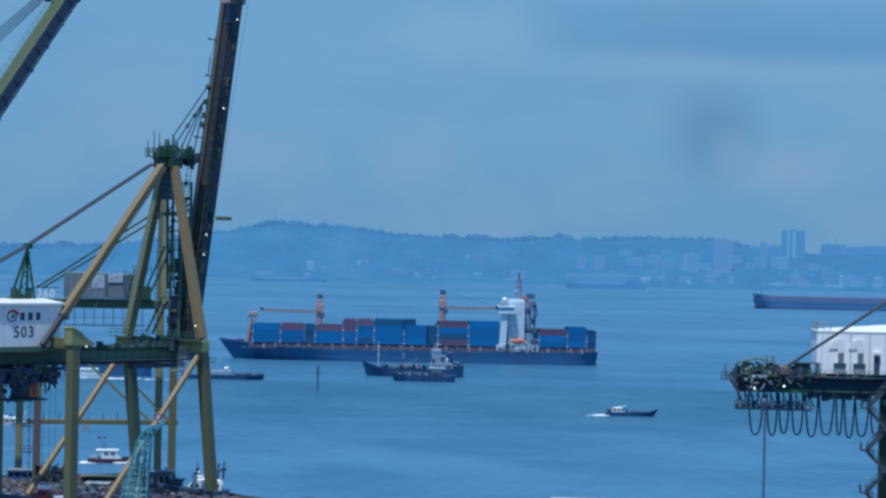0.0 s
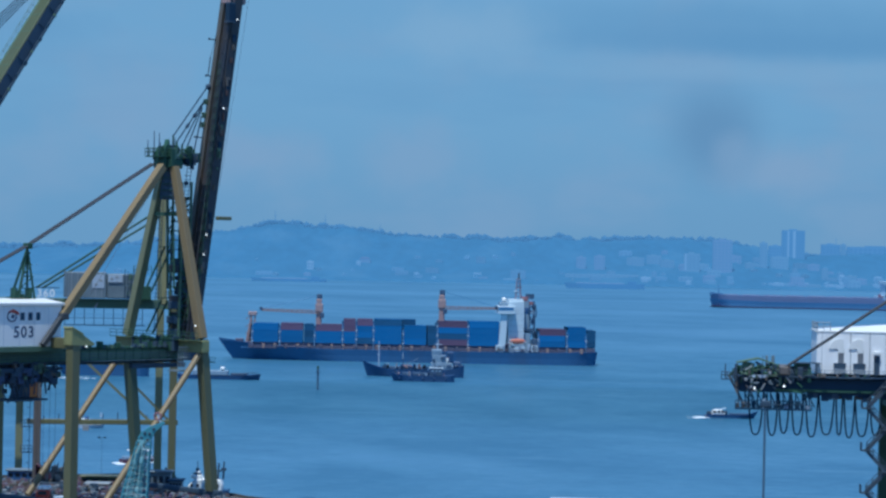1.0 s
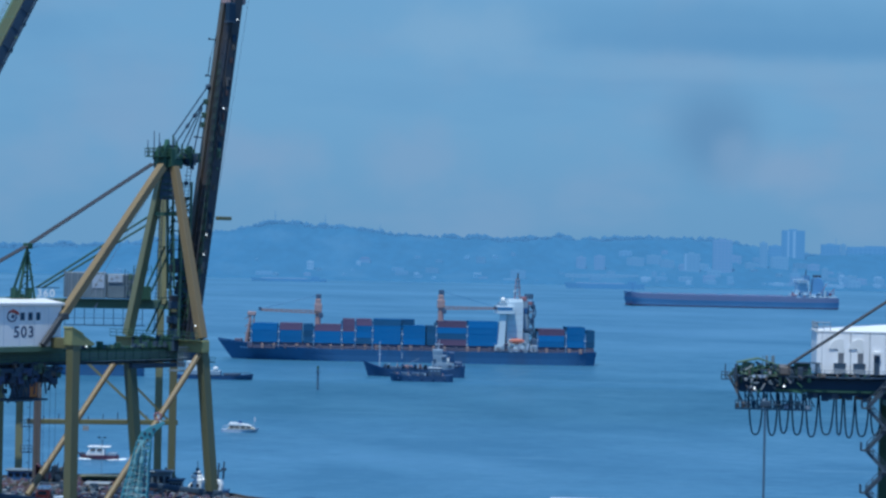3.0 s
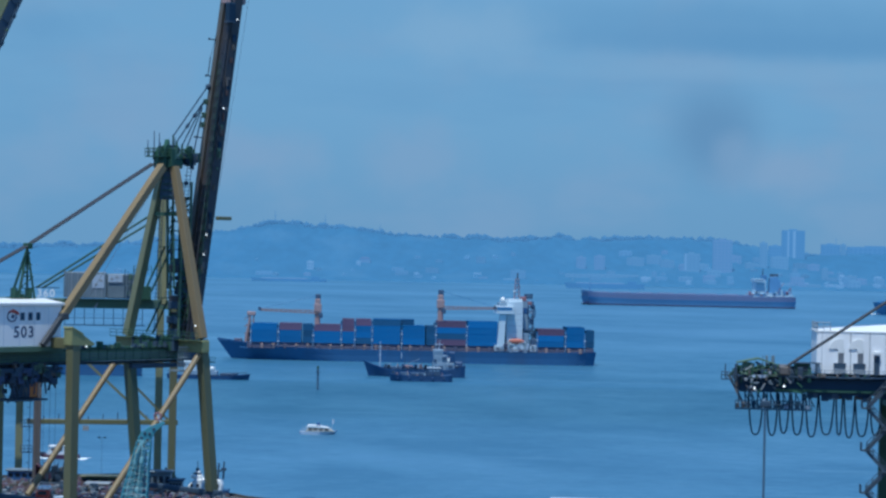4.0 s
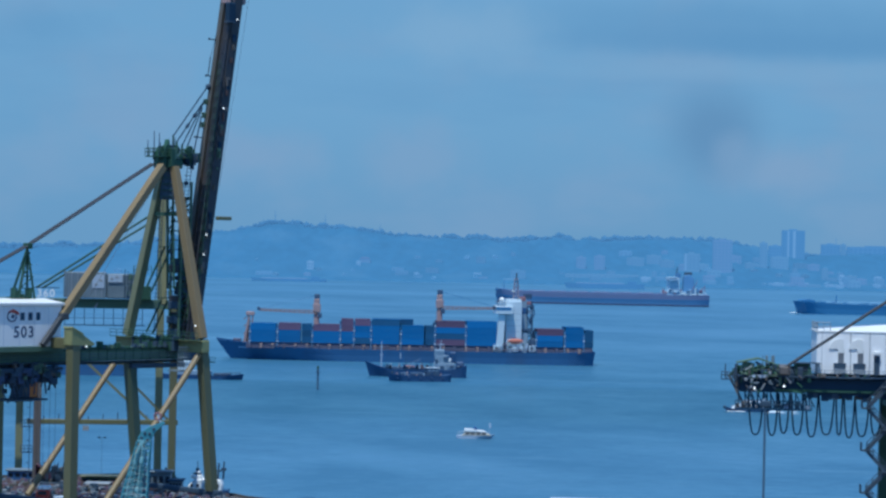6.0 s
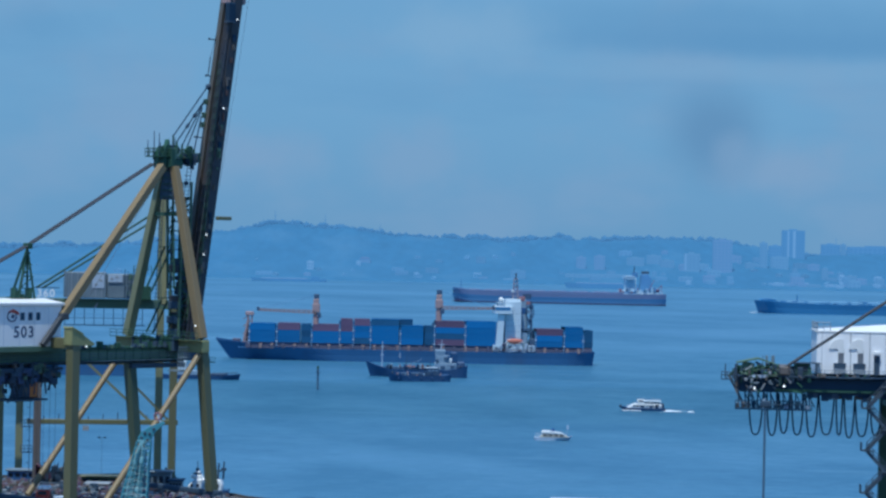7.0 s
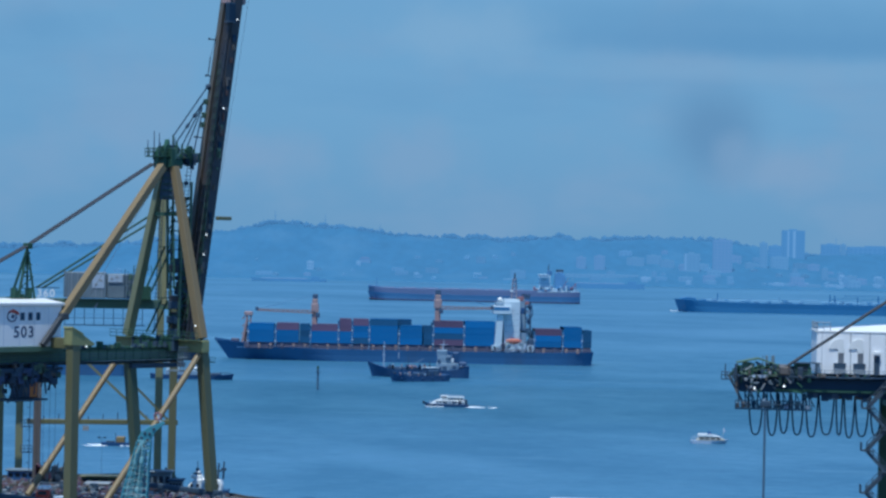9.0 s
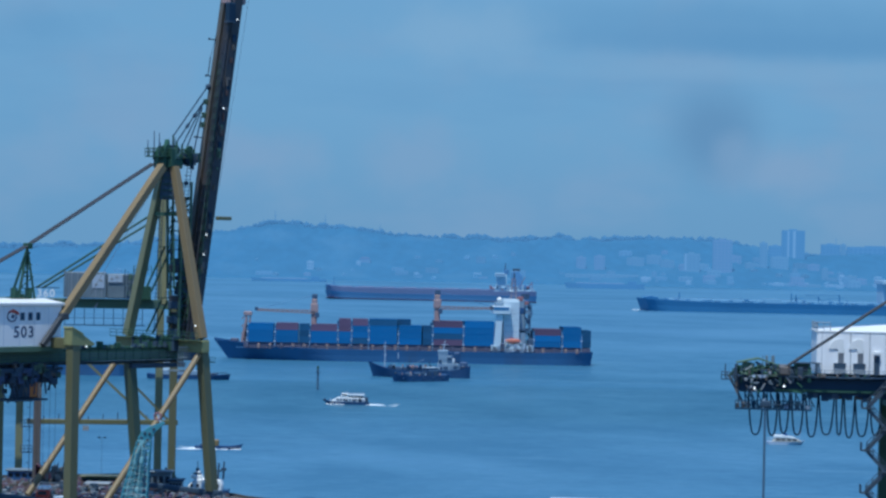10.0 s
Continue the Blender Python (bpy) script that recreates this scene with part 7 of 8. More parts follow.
def coastal_tanker():
    s = thing("coastal_tanker", pose(0, 0, 0), "small dark coastal tanker with white aft wheelhouse", "coastal tanker")
    L = 36.5
    part("hull", hull_mesh(L, 7.5, 2.6, 2.9, 1.8, 1.8, "hull", M_HULLD, 22, 0.78), M_HULLD, s, "dark hull")
    part("trunk_deck", bevelled(slab(BM(), -11, 5, -2.6, 2.6, 2.5, 3.5), 0.1), M_DECKG, s)
    part("hose_stack", bevelled(slab(BM(), -3.6, -0.4, -2.7, -0.6, 3.4, 4.0), 0.3), M_CORAL, s, "red covered deck cargo")
    m = part("foremast", beam(BM(), (-12.3, 0, 3.0), (-12.3, 0, 12.4), 0.4, 0.4, 0.5), M_LASH, s, "pale foremast")
    for k in (7.5, 10.5):
        part("mast_arm", slab(BM(), -12.9, -11.7, -0.1, 0.1, k, k + 0.2), M_LASH, s)
    part("mid_post", beam(BM(), (-3.5, 0, 3), (-3.5, 0, 7.4), 0.25, 0.25, 0.5), M_DARK, s)
    h = new("superstructure")
    h.parent = s
    tagged(h, "white aft deckhouse")
    part("deckhouse", bevelled(slab(BM(), 6.4, 14.0, -3.2, 3.2, 2.6, 5.2), 0.12), M_GREYW, h)
    part("upper_house", bevelled(slab(BM(), 6.8, 11.8, -2.8, 2.8, 5.2, 7.8), 0.12), M_GREYW, h)
    part("wheelhouse", bevelled(slab(BM(), 6.6, 10.2, -2.8, 2.8, 7.8, 9.8), 0.12), M_GREYW, h)
    windows_row(h, 6.8, 10.0, -2.82, 8.6, 4, 0.8, 0.7)
    windows_row(h, 7.0, 11.6, -2.82, 6.2, 4, 0.7, 0.4)
    part("mast", beam(BM(), (8.6, 0, 9.8), (9.0, 0, 13.4), 0.35, 0.35, 0.5), M_LASH, h)
    part("funnel", bevelled(slab(BM(), 12.2, 14.4, -1.6, 1.6, 5.2, 9.0), 0.25), M_HULLD, h)
    for x, z, w in ((7.4, 5.6, 0.5), (10.6, 6.4, 0.7), (9.4, 3.2, 0.8), (12.9, 3.4, 0.6), (7.8, 3.0, 0.4), (11.2, 8.2, 0.4)):
        part("house_gear", bevelled(slab(BM(), x - w, x + w, -3.5, -2.7, z, z + 1.0), 0.08), M_DECKG if w > 0.45 else M_HULLD, h)
    part("radar_arm", slab(BM(), 7.6, 10.2, -0.2, 0.2, 11.6, 11.8), M_LASH, h)
    part("ventilator", bevelled(slab(BM(), 11.8, 12.6, -2.9, -2.2, 5.6, 7.0), 0.1), M_ROOF, h)
    part("stern_rail", railing(BM(), [(11, -3.6, 3.4), (18, -3.0, 3.8)], 1.0, 1.2, 0.05), M_HULLD, s)
    dg = random.Random(52)
    for i in range(44):
        x, w = dg.uniform(-11.5, 6.0) if i < 32 else dg.uniform(11.5, 17.0), dg.uniform(0.12, 0.5)
        z = 3.4 if i < 32 else 3.2
        part("deck_gear", bevelled(slab(BM(), x - w, x + w, -3.0, -3.0 + dg.uniform(0.4, 2.0), z - 0.4, z + dg.uniform(0.2, 1.3)), 0.05), (M_DECKG, M_HULLD, M_GREYW, M_DECKG, M_HULLD, M_SCRANE)[i % 6], s)
    part("hose_derrick", beam(BM(), (-3.4, -0.5, 4.0), (1.8, -0.5, 6.4), 0.18), M_GREYW, s)
    part("stern_cargo", bevelled(slab(BM(), 14.4, 17.2, -2.2, 2.2, 3.4, 5.6), 0.3), M_HULLD, s)
    return s


COASTER = coastal_tanker()


def bunker_barge():
    s = thing("workboat", pose(0, 0, 0), "low dark workboat with small aft wheelhouse", "workboat")
    part("hull", hull_mesh(22.0, 6.0, 2.0, 0.9, 0.4, 0.8, "hull", M_HULLD, 18, 0.82), M_HULLD, s, "dark hull")
    part("deck_box", bevelled(slab(BM(), -7, 1.5, -2.3, 2.3, 2.0, 2.9), 0.1), M_DECKG, s)
    for i in range(5):
        part("fender", ball(BM(), (-8 + i * 4, -3.0, 1.1), 0.45, 1), M_HULLD, s)
    h = part("wheelhouse", bevelled(slab(BM(), 2.6, 6.8, -1.9, 1.9, 2.0, 4.6), 0.12), M_DECKG, s, "dark wheelhouse with pale roof")
    windows_row(h, 2.8, 6.6, -1.92, 3.5, 3, 0.6, 0.7)
    part("roof", slab(BM(), 2.3, 7.1, -2.1, 2.1, 4.6, 4.75), M_SHIPW, h)
    part("mast", beam(BM(), (4.2, 0, 4.7), (4.2, 0, 7.0), 0.18), M_DARK, h)
    dg = random.Random(9)
    for i in range(22):
        x, w = dg.uniform(-9.0, 9.6), dg.uniform(0.12, 0.45)
        part("deck_gear", bevelled(slab(BM(), x - w, x + w, -2.5, -2.5 + dg.uniform(0.4, 1.5), 2.0, 2.3 + dg.uniform(0.1, 1.2)), 0.05), (M_DECKG, M_HULLD, M_GREYW, M_HULLD, M_SCRANE)[i % 5], s)
    part("bollard", bevelled(slab(BM(), -9.6, -9.0, -0.6, 0.6, 2.4, 3.3), 0.08), M_DARK, s)
    return s


BARGE2 = bunker_barge()


def supply_tug():
    s = thing("supply_boat", pose(0, 0, 0), "dark low supply boat with white bridge amid the roadstead", "supply boat")
    part("hull", hull_mesh(28, 6.5, 1.3, 0.7, 0.5, 0.5, "hull", M_HULLD, 20, 0.8), M_HULLD, s, "dark hull")
    h = part("deckhouse", bevelled(slab(BM(), -3.0, 9.0, -2.4, 2.4, 1.4, 2.9), 0.12), M_GREYW, s, "grey deckhouse")
    part("bridge", bevelled(slab(BM(), 4.2, 8.6, -2.1, 2.1, 2.9, 6.0), 0.12), M_SHIPW, h)
    windows_row(h, 4.4, 8.4, 2.12, 4.6, 4, 0.7, 0.7)
    part("radome", ball(BM(), (-1.2, 1.5, 3.6), 0.9, 2, 0.8), M_ROOF, h, "white rounded cover")
    part("mast", beam(BM(), (5.4, 0, 6.0), (5.5, 0, 9.0), 0.25, 0.25, 0.5), M_DARK, h)
    part("deck_cargo", bevelled(slab(BM(), -9.5, -4.0, -2.2, 2.2, 1.3, 2.1), 0.15), M_DECKG, s)
    part("crash_rail", railing(BM(), [(-13, 2.0, 1.8), (-4, 3.0, 1.4)], 0.8, 1.4, 0.05), M_DARK, s)
    return s


SUPPLY = supply_tug()


def dumb_barge():
    s = thing("barge", pose(0, 0, 0), "long dark cargo barge lying beyond the cranes", "barge")
    part("hull", hull_mesh(31, 8, 3.6, 0.5, 0.2, 1.5, "hull", M_HULL, 14, 0.9), M_HULL, s)
    part("cargo", bevelled(slab(BM(), -11, 8, -3, 3, 3.6, 5.6), 0.5), M_CDARK, s)
    part("wheelhouse", bevelled(slab(BM(), 9.5, 13, -2, 2, 3.6, 5.4), 0.12), M_FUNNEL, s)
    return s


BARGE = dumb_barge()


def launch():
    s = thing("launch", pose(0, 0, 0), "white harbour launch speeding with a foam wake", "launch")
    part("hull", hull_mesh(14, 3.8, 1.3, 0.7, 0.1, 1.2, "hull", M_SHIPW, 16, 0.6), M_SHIPW, s)
    h = part("cabin", bevelled(slab(BM(), -4.2, 4.6, -1.5, 1.5, 1.2, 3.3), 0.2), M_SHIPW, s)
    windows_row(h, -4, 4.4, -1.53, 2.1, 6, 0.6, 0.7)
    wake(s, 14, 3.8, 22, 0.5)
    return s


LAUNCH = launch()


def motor_yacht():
    """Cream and white cabin boat with an aft mast; stern towards -x."""
    s = thing("cabin_cruiser", pose(0, 0, 0), "pale grey and cream cabin cruiser with white cabin top", "cabin cruiser")
    part("hull", hull_mesh(9.2, 2.9, 0.68, 0.5, 0.0, 0.9, "hull", M_GREYW, 18, 0.55), M_LASH, s, "pale grey hull")
    part("rubbing_strake", slab(BM(), -3.0, 4.5, -1.52, -1.44, 0.55, 0.7), M_BROWNLEG, s)
    h = part("cabin", bevelled(prism(BM(), ((-3.6, 0.7), (3.3, 0.7), (2.6, 1.5), (-3.2, 1.2)), -1.2, 1.2), 0.08), M_CREAM, s)
    part("cabin_top", bevelled(prism(BM(), ((-2.6, 1.5), (2.9, 1.65), (2.7, 2.25), (0.4, 2.2), (-2.0, 1.75)), -1.3, 1.3), 0.08), M_ROOF, h, "white cabin top")
    for x in (-1.9, -0.6, 0.8, 2.0):
        for y0 in (-1.25, 1.2):
            part("window", slab(BM(), x - 0.45, x + 0.45, y0, y0 + 0.05, 0.95, 1.45), M_BROWNLEG, h)
    part("dodger", bevelled(prism(BM(), ((-0.4, 2.1), (0.7, 2.2), (0.4, 2.8), (-0.1, 2.8)), -0.5, 0.5), 0.06), M_FUNNEL, h)
    part("mast", beam(BM(), (-3.1, 0, 0.9), (-3.3, 0, 4.0), 0.1, 0.1, 0.6), M_LASH, s)
    part("pennant", bevelled(slab(BM(), -3.6, -3.1, -0.04, 0.04, 2.6, 3.6), 0.01), M_LASH, s)
    part("bow_rail", railing(BM(), [(3.0, -1.1, 0.9), (4.3, -0.7, 0.8)], 0.7, 0.6, 0.03), M_LASH, s)
    return s


YACHT = motor_yacht()


def ferry():
    s = thing("passenger_ferry", pose(0, 0, 0), "white passenger ferry with dark hull and row of windows", "ferry")
    L = 13.4
    part("hull", hull_mesh(L, 3.6, 0.75, 0.75, 0.0, 1.3, "hull", M_HULLD, 18, 0.6), M_HULLD, s, "dark navy hull")
    h = part("saloon", bevelled(prism(BM(), ((-4.4, 0.8), (5.6, 0.8), (5.5, 1.9), (-1.9, 2.1), (-3.2, 1.6)), -1.5, 1.5), 0.08), M_ROOF, s, "white saloon")
    for i in range(9):
        part("window", slab(BM(), -2.6 + i * 0.88, -2.0 + i * 0.88, -1.56, -1.49, 1.15, 1.65), M_GLASS, h)
    part("upper_deck", bevelled(slab(BM(), 0.2, 5.4, -1.3, 1.3, 2.75, 2.9), 0.05), M_ROOF, h, "white canopy")
    part("upper_bench", bevelled(slab(BM(), 0.8, 5.0, -0.9, 0.9, 1.95, 2.4), 0.08), M_DARK, h)
    for i in range(6):
        part("canopy_post", beam(BM(), (0.4 + i * 0.96, -1.25, 1.9), (0.4 + i * 0.96, -1.25, 2.76), 0.12), M_ROOF, h)
    part("mast", beam(BM(), (0.3, 0, 2.9), (0.5, 0, 4.0), 0.1), M_LASH, h)
    part("wheelhouse", bevelled(slab(BM(), -1.4, 0.6, -1.0, 1.0, 2.3, 3.2), 0.1), M_ROOF, h)
    part("wheelhouse_window", slab(BM(), -1.2, 0.4, -1.04, -1.0, 2.6, 3.0), M_GLASS, h)
    part("roof_rail", railing(BM(), [(0.8, -1.3, 2.9), (5.2, -1.3, 2.9)], 0.5, 0.8, 0.03), M_LASH, h)
    fr = random.Random(15)
    for i in range(16):
        x, w = fr.uniform(-4.6, 5.6), fr.uniform(0.1, 0.4)
        part("deck_fitting", bevelled(slab(BM(), x - w, x + w, -1.6, -1.45, 0.7 + fr.uniform(0, 0.5), 1.2 + fr.uniform(0, 0.7)), 0.03), (M_DARK, M_LASH, M_HULLD, M_GREYW)[i % 4], s)
    part("engine_box", bevelled(slab(BM(), 5.0, 6.3, -1.3, 1.3, 0.8, 2.1), 0.1), M_DARK, s)
    part("bow_fender", ball(BM(), (-6.2, 0, 1.2), 0.5, 1), M_DARK, s)
    wake(s, L, 3.6, 9, 0.4)
    return s


FERRY = ferry()


def pilot_boat():
    s = thing("pilot_boat", pose(0, 0, 0), "maroon-hulled pilot boat with long white cabin", "pilot boat")
    L = 6.2
    part("hull", hull_mesh(L, 2.2, 0.62, 0.4, 0.0, 0.7, "hull", M_HULLR, 16, 0.6), M_HULLR, s, "maroon hull")
    h = part("cabin", bevelled(prism(BM(), ((-1.7, 0.6), (1.1, 0.6), (1.1, 1.75), (-1.1, 1.75)), -0.8, 0.8), 0.06), M_ROOF, s, "white cabin")
    for side in (-0.88, 0.86):
        for k in range(2):
            part("window", slab(BM(), -1.0 + k * 1.0, -0.3 + k * 1.0, side, side + 0.02, 1.25, 1.6), M_BROWNLEG, h)
    part("awning", bevelled(slab(BM(), -1.4, 1.9, -0.9, 0.9, 1.75, 1.95), 0.05), M_ROOF, h)
    part("searchlight", ball(BM(), (-0.6, 0, 2.0), 0.14, 1), M_LASH, h)
    part("mast", beam(BM(), (0.6, 0, 1.8), (0.7, 0, 2.9), 0.08), M_DARK, h)
    part("aft_bench", bevelled(slab(BM(), 1.5, 2.8, -0.7, 0.7, 0.55, 1.0), 0.06), M_GREYW, s)
    wake(s, L, 1.6, 1.4, 0.3)
    part("deck_box", bevelled(slab(BM(), -2.7, -2.0, -0.5, 0.5, 0.65, 0.95), 0.05), M_DARK, s)
    for piece in s.children_recursive:
        piece.data.transform(Matrix.Scale(1.38, 4))
    return s


PILOT = pilot_boat()


def crew_boat():
    s = thing("crew_boat", pose(0, 0, 0), "long low dark workboat with white aft cabin", "workboat")
    L = 14.8
    part("hull", hull_mesh(L, 3.4, 0.95, 1.2, 0.0, 1.3, "hull", M_HULLD, 18, 0.66), M_HULLD, s, "dark blue hull")
    h = part("cabin", bevelled(prism(BM(), ((1.9, 0.95), (5.7, 0.95), (5.3, 2.0), (4.4, 2.35), (2.9, 2.3), (2.3, 1.8)), -1.3, 1.3), 0.15), M_ROOF, s, "white aft cabin")
    for x, w in ((2.7, 0.35), (3.7, 0.3), (4.9, 0.5)):
        for y in (-1.34, 1.29):
            part("window", slab(BM(), x - w, x + w, y, y + 0.05, 1.35, 2.05), M_BROWNLEG if w > 0.32 else M_GLASS, h)
    part("engine_cover", bevelled(slab(BM(), 5.7, 6.9, -1.0, 1.0, 0.95, 1.7), 0.1), M_DARK, s)
    part("cabin_front", bevelled(slab(BM(), 1.3, 2.0, -1.1, 1.1, 0.95, 1.9), 0.1), M_DARK, s)
    part("visor", beam(BM(), (3.2, 0, 2.3), (1.7, 0, 2.75), 2.0, 0.12), M_SHIPW, h)
    part("deck_box", bevelled(slab(BM(), -4.5, 0.6, -1.2, 1.2, 0.95, 1.3), 0.08), M_DECKG, s)
    part("bitt", bevelled(slab(BM(), -6.3, -6.0, -0.4, 0.4, 1.2, 1.8), 0.05), M_DARK, s)
    wake(s, L, 3.4, 6, 0)
    return s


CREW = crew_boat()


def yellow_workboat():
    s = thing("workboat", pose(0, 0, 0), "low dark workboat with yellow deckhouse and foam wake", "workboat")
    L = 10.5
    part("hull", hull_mesh(L, 2.8, 0.7, 0.5, 0.0, 0.8, "hull", M_HULLD, 16, 0.66), M_HULLD, s, "dark hull")
    h = part("deckhouse", bevelled(slab(BM(), 0.1, 1.9, -1.0, 1.0, 0.7, 2.0), 0.1), M_YELLOW, s, "dull yellow deckhouse")
    windows_row(h, 0.2, 1.8, -1.02, 1.3, 2, 0.45, 0.6)
    part("mast", beam(BM(), (2.1, 0, 0.8), (2.2, 0, 2.8), 0.12), M_DARK, s)
    part("aft_gear", bevelled(slab(BM(), 2.4, 4.2, -0.8, 0.8, 0.6, 1.0), 0.08), M_DARK, s)
    wake(s, L, 2.8, 4, 0.5)
    return s


WORKER = yellow_workboat()


def white_tug():
    s = thing("harbour_tug", pose(-40.0, 406.4, 0), "white harbour tug with dark twin masts beyond the quay", "tug")
    part("hull", hull_mesh(8.4, 4.4, 2.2, 0.5, 0.2, 0.6, "hull", M_HULLD, 16, 0.7), M_HULLD, s, "dark hull")
    h = part("deckhouse", bevelled(prism(BM(), ((-2.9, 2.2), (3.2, 2.2), (3.3, 3.2), (2.8, 4.1), (1.6, 4.2), (-0.6, 4.3), (-1.6, 4.1), (-2.6, 3.2)), -1.6, 1.6), 0.2), M_ROOF, s, "white rounded deckhouse")
    for x in (-2.0, -1.0, 0.4, 1.4, 2.4):
        part("window", slab(BM(), x - 0.22, x + 0.22, -1.66, -1.58, 2.9, 3.4), M_GLASS, h)
    part("wheelhouse", bevelled(slab(BM(), -1.9, -0.6, -0.7, 0.7, 4.1, 5.2), 0.1), M_DARK, h)
    part("wheelhouse_roof", bevelled(slab(BM(), -1.7, -0.7, -0.6, 0.6, 5.2, 5.5), 0.08), M_ROOF, h, "white wheelhouse top")
    part("radar_box", bevelled(slab(BM(), -1.5, -0.9, -0.3, 0.3, 5.5, 6.0), 0.08), M_NAVY, h)
    part("mast", beam(BM(), (-1.2, 0, 6.0), (-1.2, 0, 7.2), 0.12), M_DARK, h)
    for x, z in ((1.6, 5.6), (3.3, 5.9)):
        part("mast_gear", bevelled(slab(BM(), x - 0.5, x + 0.4, -0.3, 0.4, z - 0.3, z + 0.2), 0.06), M_DARK, h)
    part("bow_shelter", bevelled(slab(BM(), -2.2, -0.4, -1.0, 1.0, 4.2, 4.9), 0.15), M_ROOF, h)
    for x, z in ((2.3, 6.9), (3.2, 7.2)):
        part("funnel", beam(BM(), (x, 0.2, 4.1), (x + 0.1, 0.2, z), 0.34, 0.34, 0.7), M_DARK, h)
    part("funnel_brace", slab(BM(), 1.8, 2.9, 0.1, 0.3, 5.4, 5.7), M_DARK, h)


white_tug()


def beacon():
    s = thing("channel_beacon", pose(-38.9, 754, 0), "dark slender channel beacon pile standing in the water", "beacon")
    part("beacon_post", tube(BM(), ((0, 0, -3), (0, 0, 6.6)), 0.36, 10), M_POLE, s)
    part("topmark", bevelled(slab(BM(), -0.35, 0.35, -0.35, 0.35, 6.6, 7.5), 0.1), M_DGREEN, s)
    part("collar", bevelled(slab(BM(), -0.6, 0.6, -0.6, 0.6, 5.6, 5.8), 0.05), M_DARK, s)


beacon()


def far_freighter(x, y, L, deck, label):
    s = thing("freighter", pose(x, y, 0), label, "freighter")
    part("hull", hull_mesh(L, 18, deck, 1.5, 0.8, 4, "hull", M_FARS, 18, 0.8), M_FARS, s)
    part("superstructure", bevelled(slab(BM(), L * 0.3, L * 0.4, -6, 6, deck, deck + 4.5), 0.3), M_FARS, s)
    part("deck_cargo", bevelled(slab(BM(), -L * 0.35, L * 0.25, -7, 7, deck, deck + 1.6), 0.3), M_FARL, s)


far_freighter(-241, 3712, 120, 3.5, "hazy blue freighter at anchor off the far shore")
far_freighter(246, 3610, 122, 7.0, "hazy freighter with pale deck at anchor off the far shore")


def pier_roof():
    s = thing("quay_shed", pose(25.1, 332, QUAY_Z, 0, 0, 1), "long pale flat-roofed shed on the quay", "shed")
    part("wall", slab(BM(), -8.8, 8.8, -3, 3, 0, 5.0), M_GREYH, s)
    part("roof", bevelled(slab(BM(), -9.2, 9.2, -3.3, 3.3, 5.0, 5.35), 0.06), M_ROOF, s)


pier_roof()


def quay_mast():
    s = thing("light_mast", pose(39.75, 290, QUAY_Z), "tall slim grey lighting mast on the quay", "light mast")
    part("pole", tube(BM(), ((0, 0, 0), (0, 0, 21.5)), 0.14, 8), M_POLE, s)
    part("mast_head", bevelled(slab(BM(), -0.6, 0.6, -0.3, 0.3, 21.5, 22.2), 0.08), M_DARK, s)


quay_mast()


# ---------------------------------------------------------------- what moves
def course(ob, legs):
    """Key a vessel along (seconds, x, y, heading of its bow from the -x direction) with an even pace between the points."""
    ts = [l[0] for l in legs]
    rows = []
    for i in range(41):
        t = i * 0.25
        x, y, rz = (float(np.interp(t, ts, [l[k] for l in legs])) for k in (1, 2, 3))
        rows.append((t, pose(x, y, 0, 0, 0, rz)))
    walk(ob, rows)


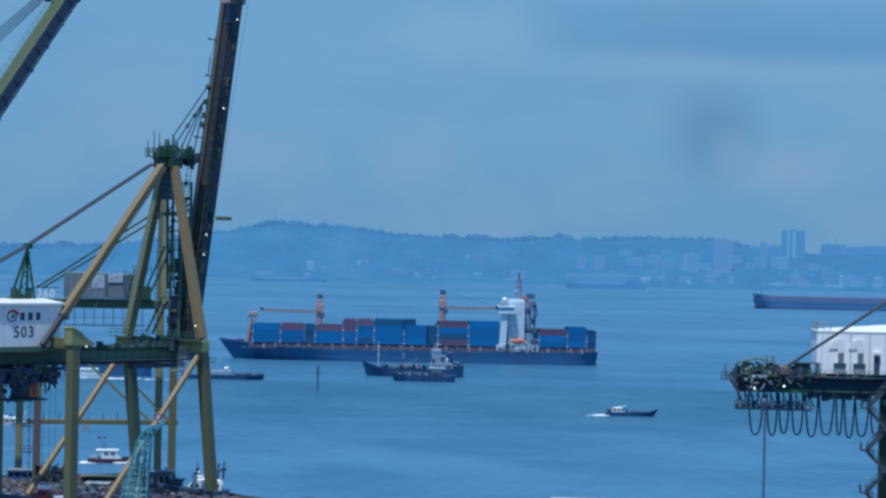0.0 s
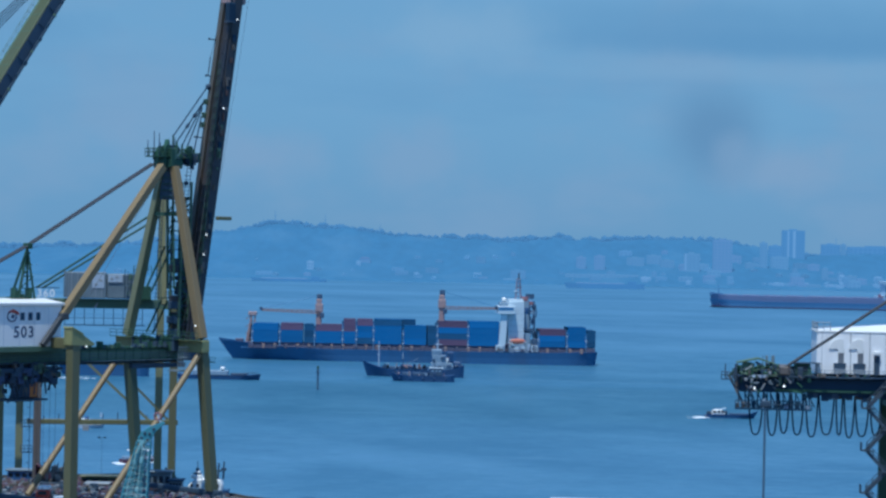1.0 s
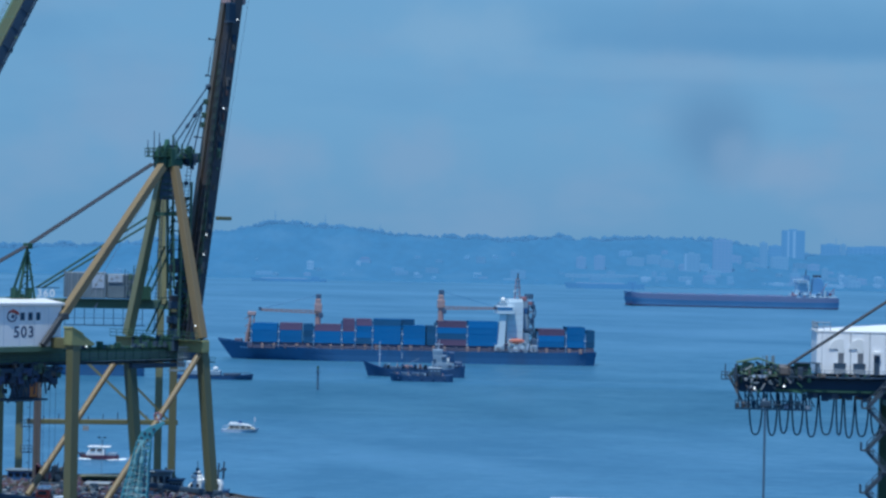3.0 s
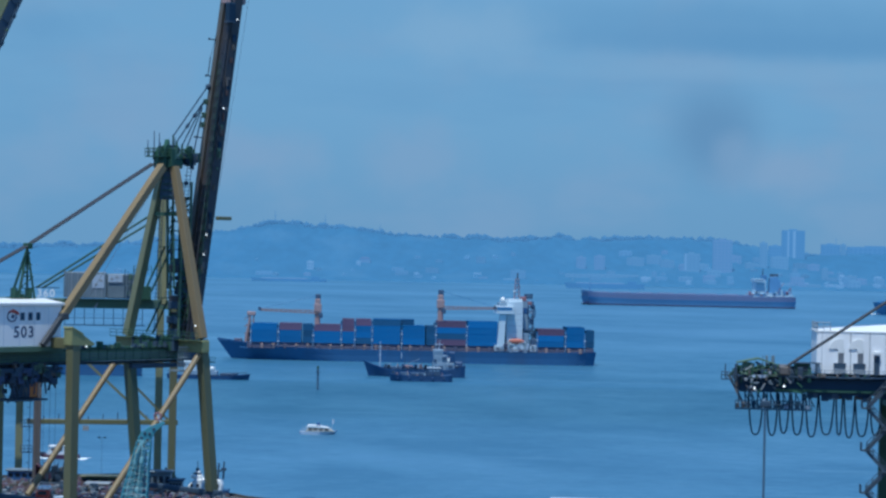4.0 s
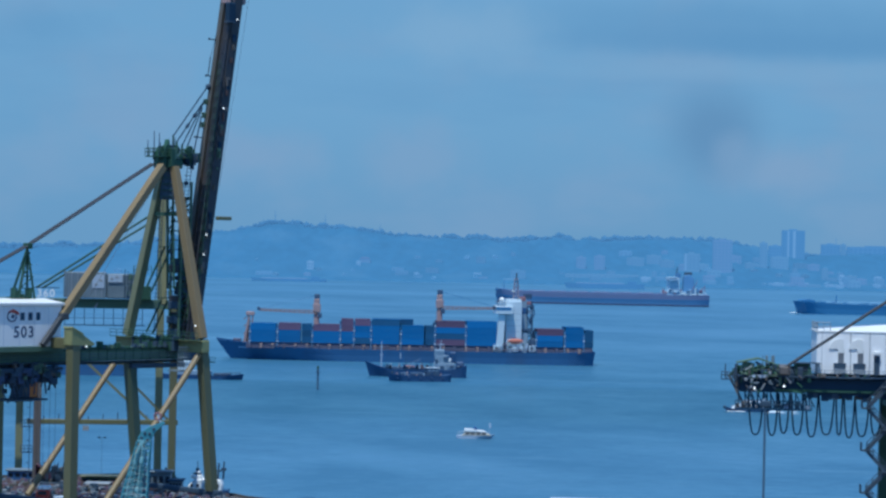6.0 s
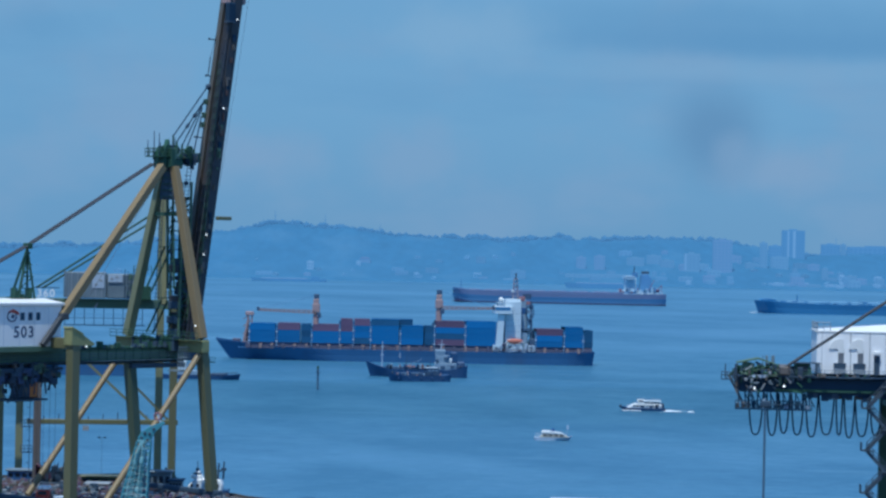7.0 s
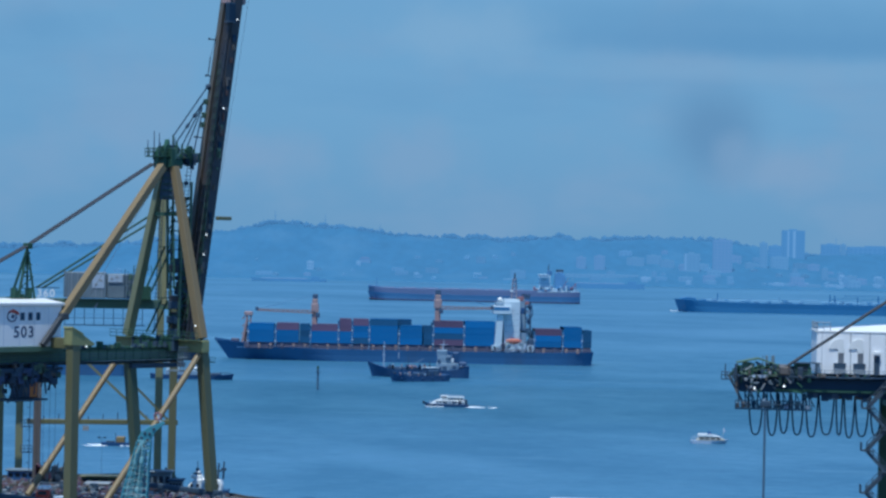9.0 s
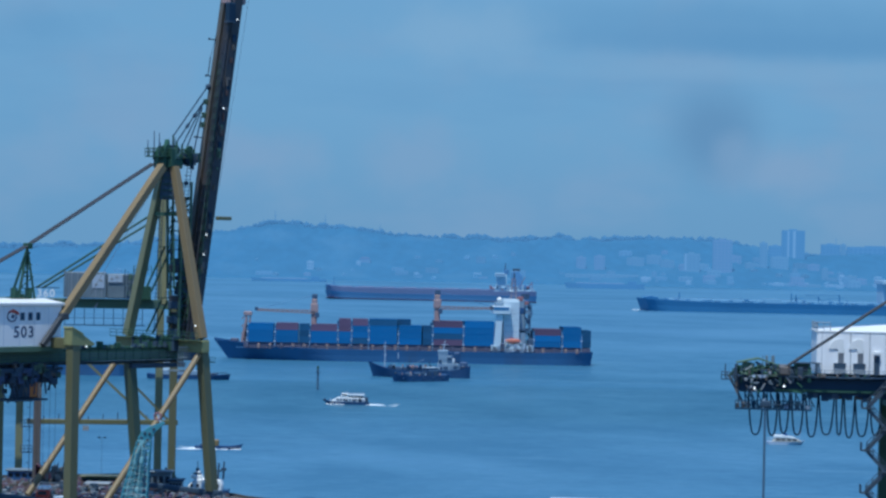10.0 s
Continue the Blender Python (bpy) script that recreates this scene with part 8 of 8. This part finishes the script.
def motions():
    course(SHIP, [(0, -13.5, 969.7, 2.5), (2.5, -14.0, 969.6, 2.5), (5.5, -14.5, 969.4, 2.5), (10, -15.6, 969.0, 2.5)])
    course(COASTER, [(0, -10.0, 850, 0), (4.5, -9.3, 849, 0), (7.5, -8.5, 848, 0), (10, -7.6, 846, 0)])
    course(BARGE2, [(0, -5.9, 818, 0), (2.5, -6.5, 818, 2), (5.5, -7.4, 818, 10), (7.5, -7.6, 818, 20), (10, -7.4, 818, 32)])
    course(SUPPLY, [(0, -73.7, 806, 180), (2.5, -76.8, 805, 180), (5.5, -80.0, 804, 180), (10, -84.9, 802, 180)])
    course(BARGE, [(0, -115, 815, 0), (10, -123, 815, 0)])
    course(LAUNCH, [(0, -119, 795, 0), (0.5, -131, 794, 0), (1.0, -143, 793, 0), (10, -360, 780, 0)])
    course(YACHT, [(0, -103.7, 575, 180), (2.5, -57.0, 570, 180), (5.5, -0.5, 565, 180), (7.5, 36.4, 564, 180), (8.0, 46.2, 564, 180), (10, 82.7, 566, 180)])
    course(FERRY, [(0, 265, 705, 0), (4.5, 133, 697, 0), (5.5, 104.2, 692, 0), (7.0, 58.2, 683, 0), (7.5, 44.2, 682, 0), (9.0, 1.6, 682, 0), (10, -27.0, 683, 0)])
    course(CREW, [(0, 53.4, 659, 180), (2.5, 122.5, 658, 180), (10, 330, 655, 180)])
    course(PILOT, [(0, -66.6, 480, 180), (0.5, -62.9, 480, 180), (1.0, -60.3, 481, 210), (1.5, -60.2, 484, 275), (2.0, -62.6, 487, 340), (2.5, -66.0, 488, 360), (4.0, -78.0, 487, 360), (4.5, -83.0, 486, 360), (5.0, -88.2, 485.5, 360), (10, -140, 482, 360)])
    course(WORKER, [(0, -275, 526, 180), (7.5, -97.0, 526, 180), (8.5, -78.0, 525, 180), (9.0, -69.0, 522.5, 180), (9.5, -58.5, 520.5, 180), (10, -48.0, 519, 180)])
    course(BULKER, [(0, 405, 2302, 0), (2.5, 300.5, 2302, 0), (5.5, 176.0, 2306, 0), (7.5, 92.5, 2306, 0), (9.0, 30.9, 2318, 0), (10, -11.2, 2326, 0)])
    course(TANKER, [(0, 653, 2115, 0), (4.5, 489, 2103, 0), (5.5, 452, 2094, 0), (7.5, 380.5, 2074, 0), (9.0, 327.6, 2070, 0), (10, 295.4, 2080, 0)])
    lifts = ((0, 51.8), (2.5, 57.8), (3.8, 61.5), (5.2, 66.6), (7.5, 73.5), (10, 79.0))
    rows = []
    for i in range(41):
        t = i * 0.25
        a = float(np.interp(t, [l[0] for l in lifts], [l[1] for l in lifts]))
        rows.append((t, pose(0, 0, LEFT_HZ, 0, -a, 0)))
    walk(left_boom, rows)


motions()
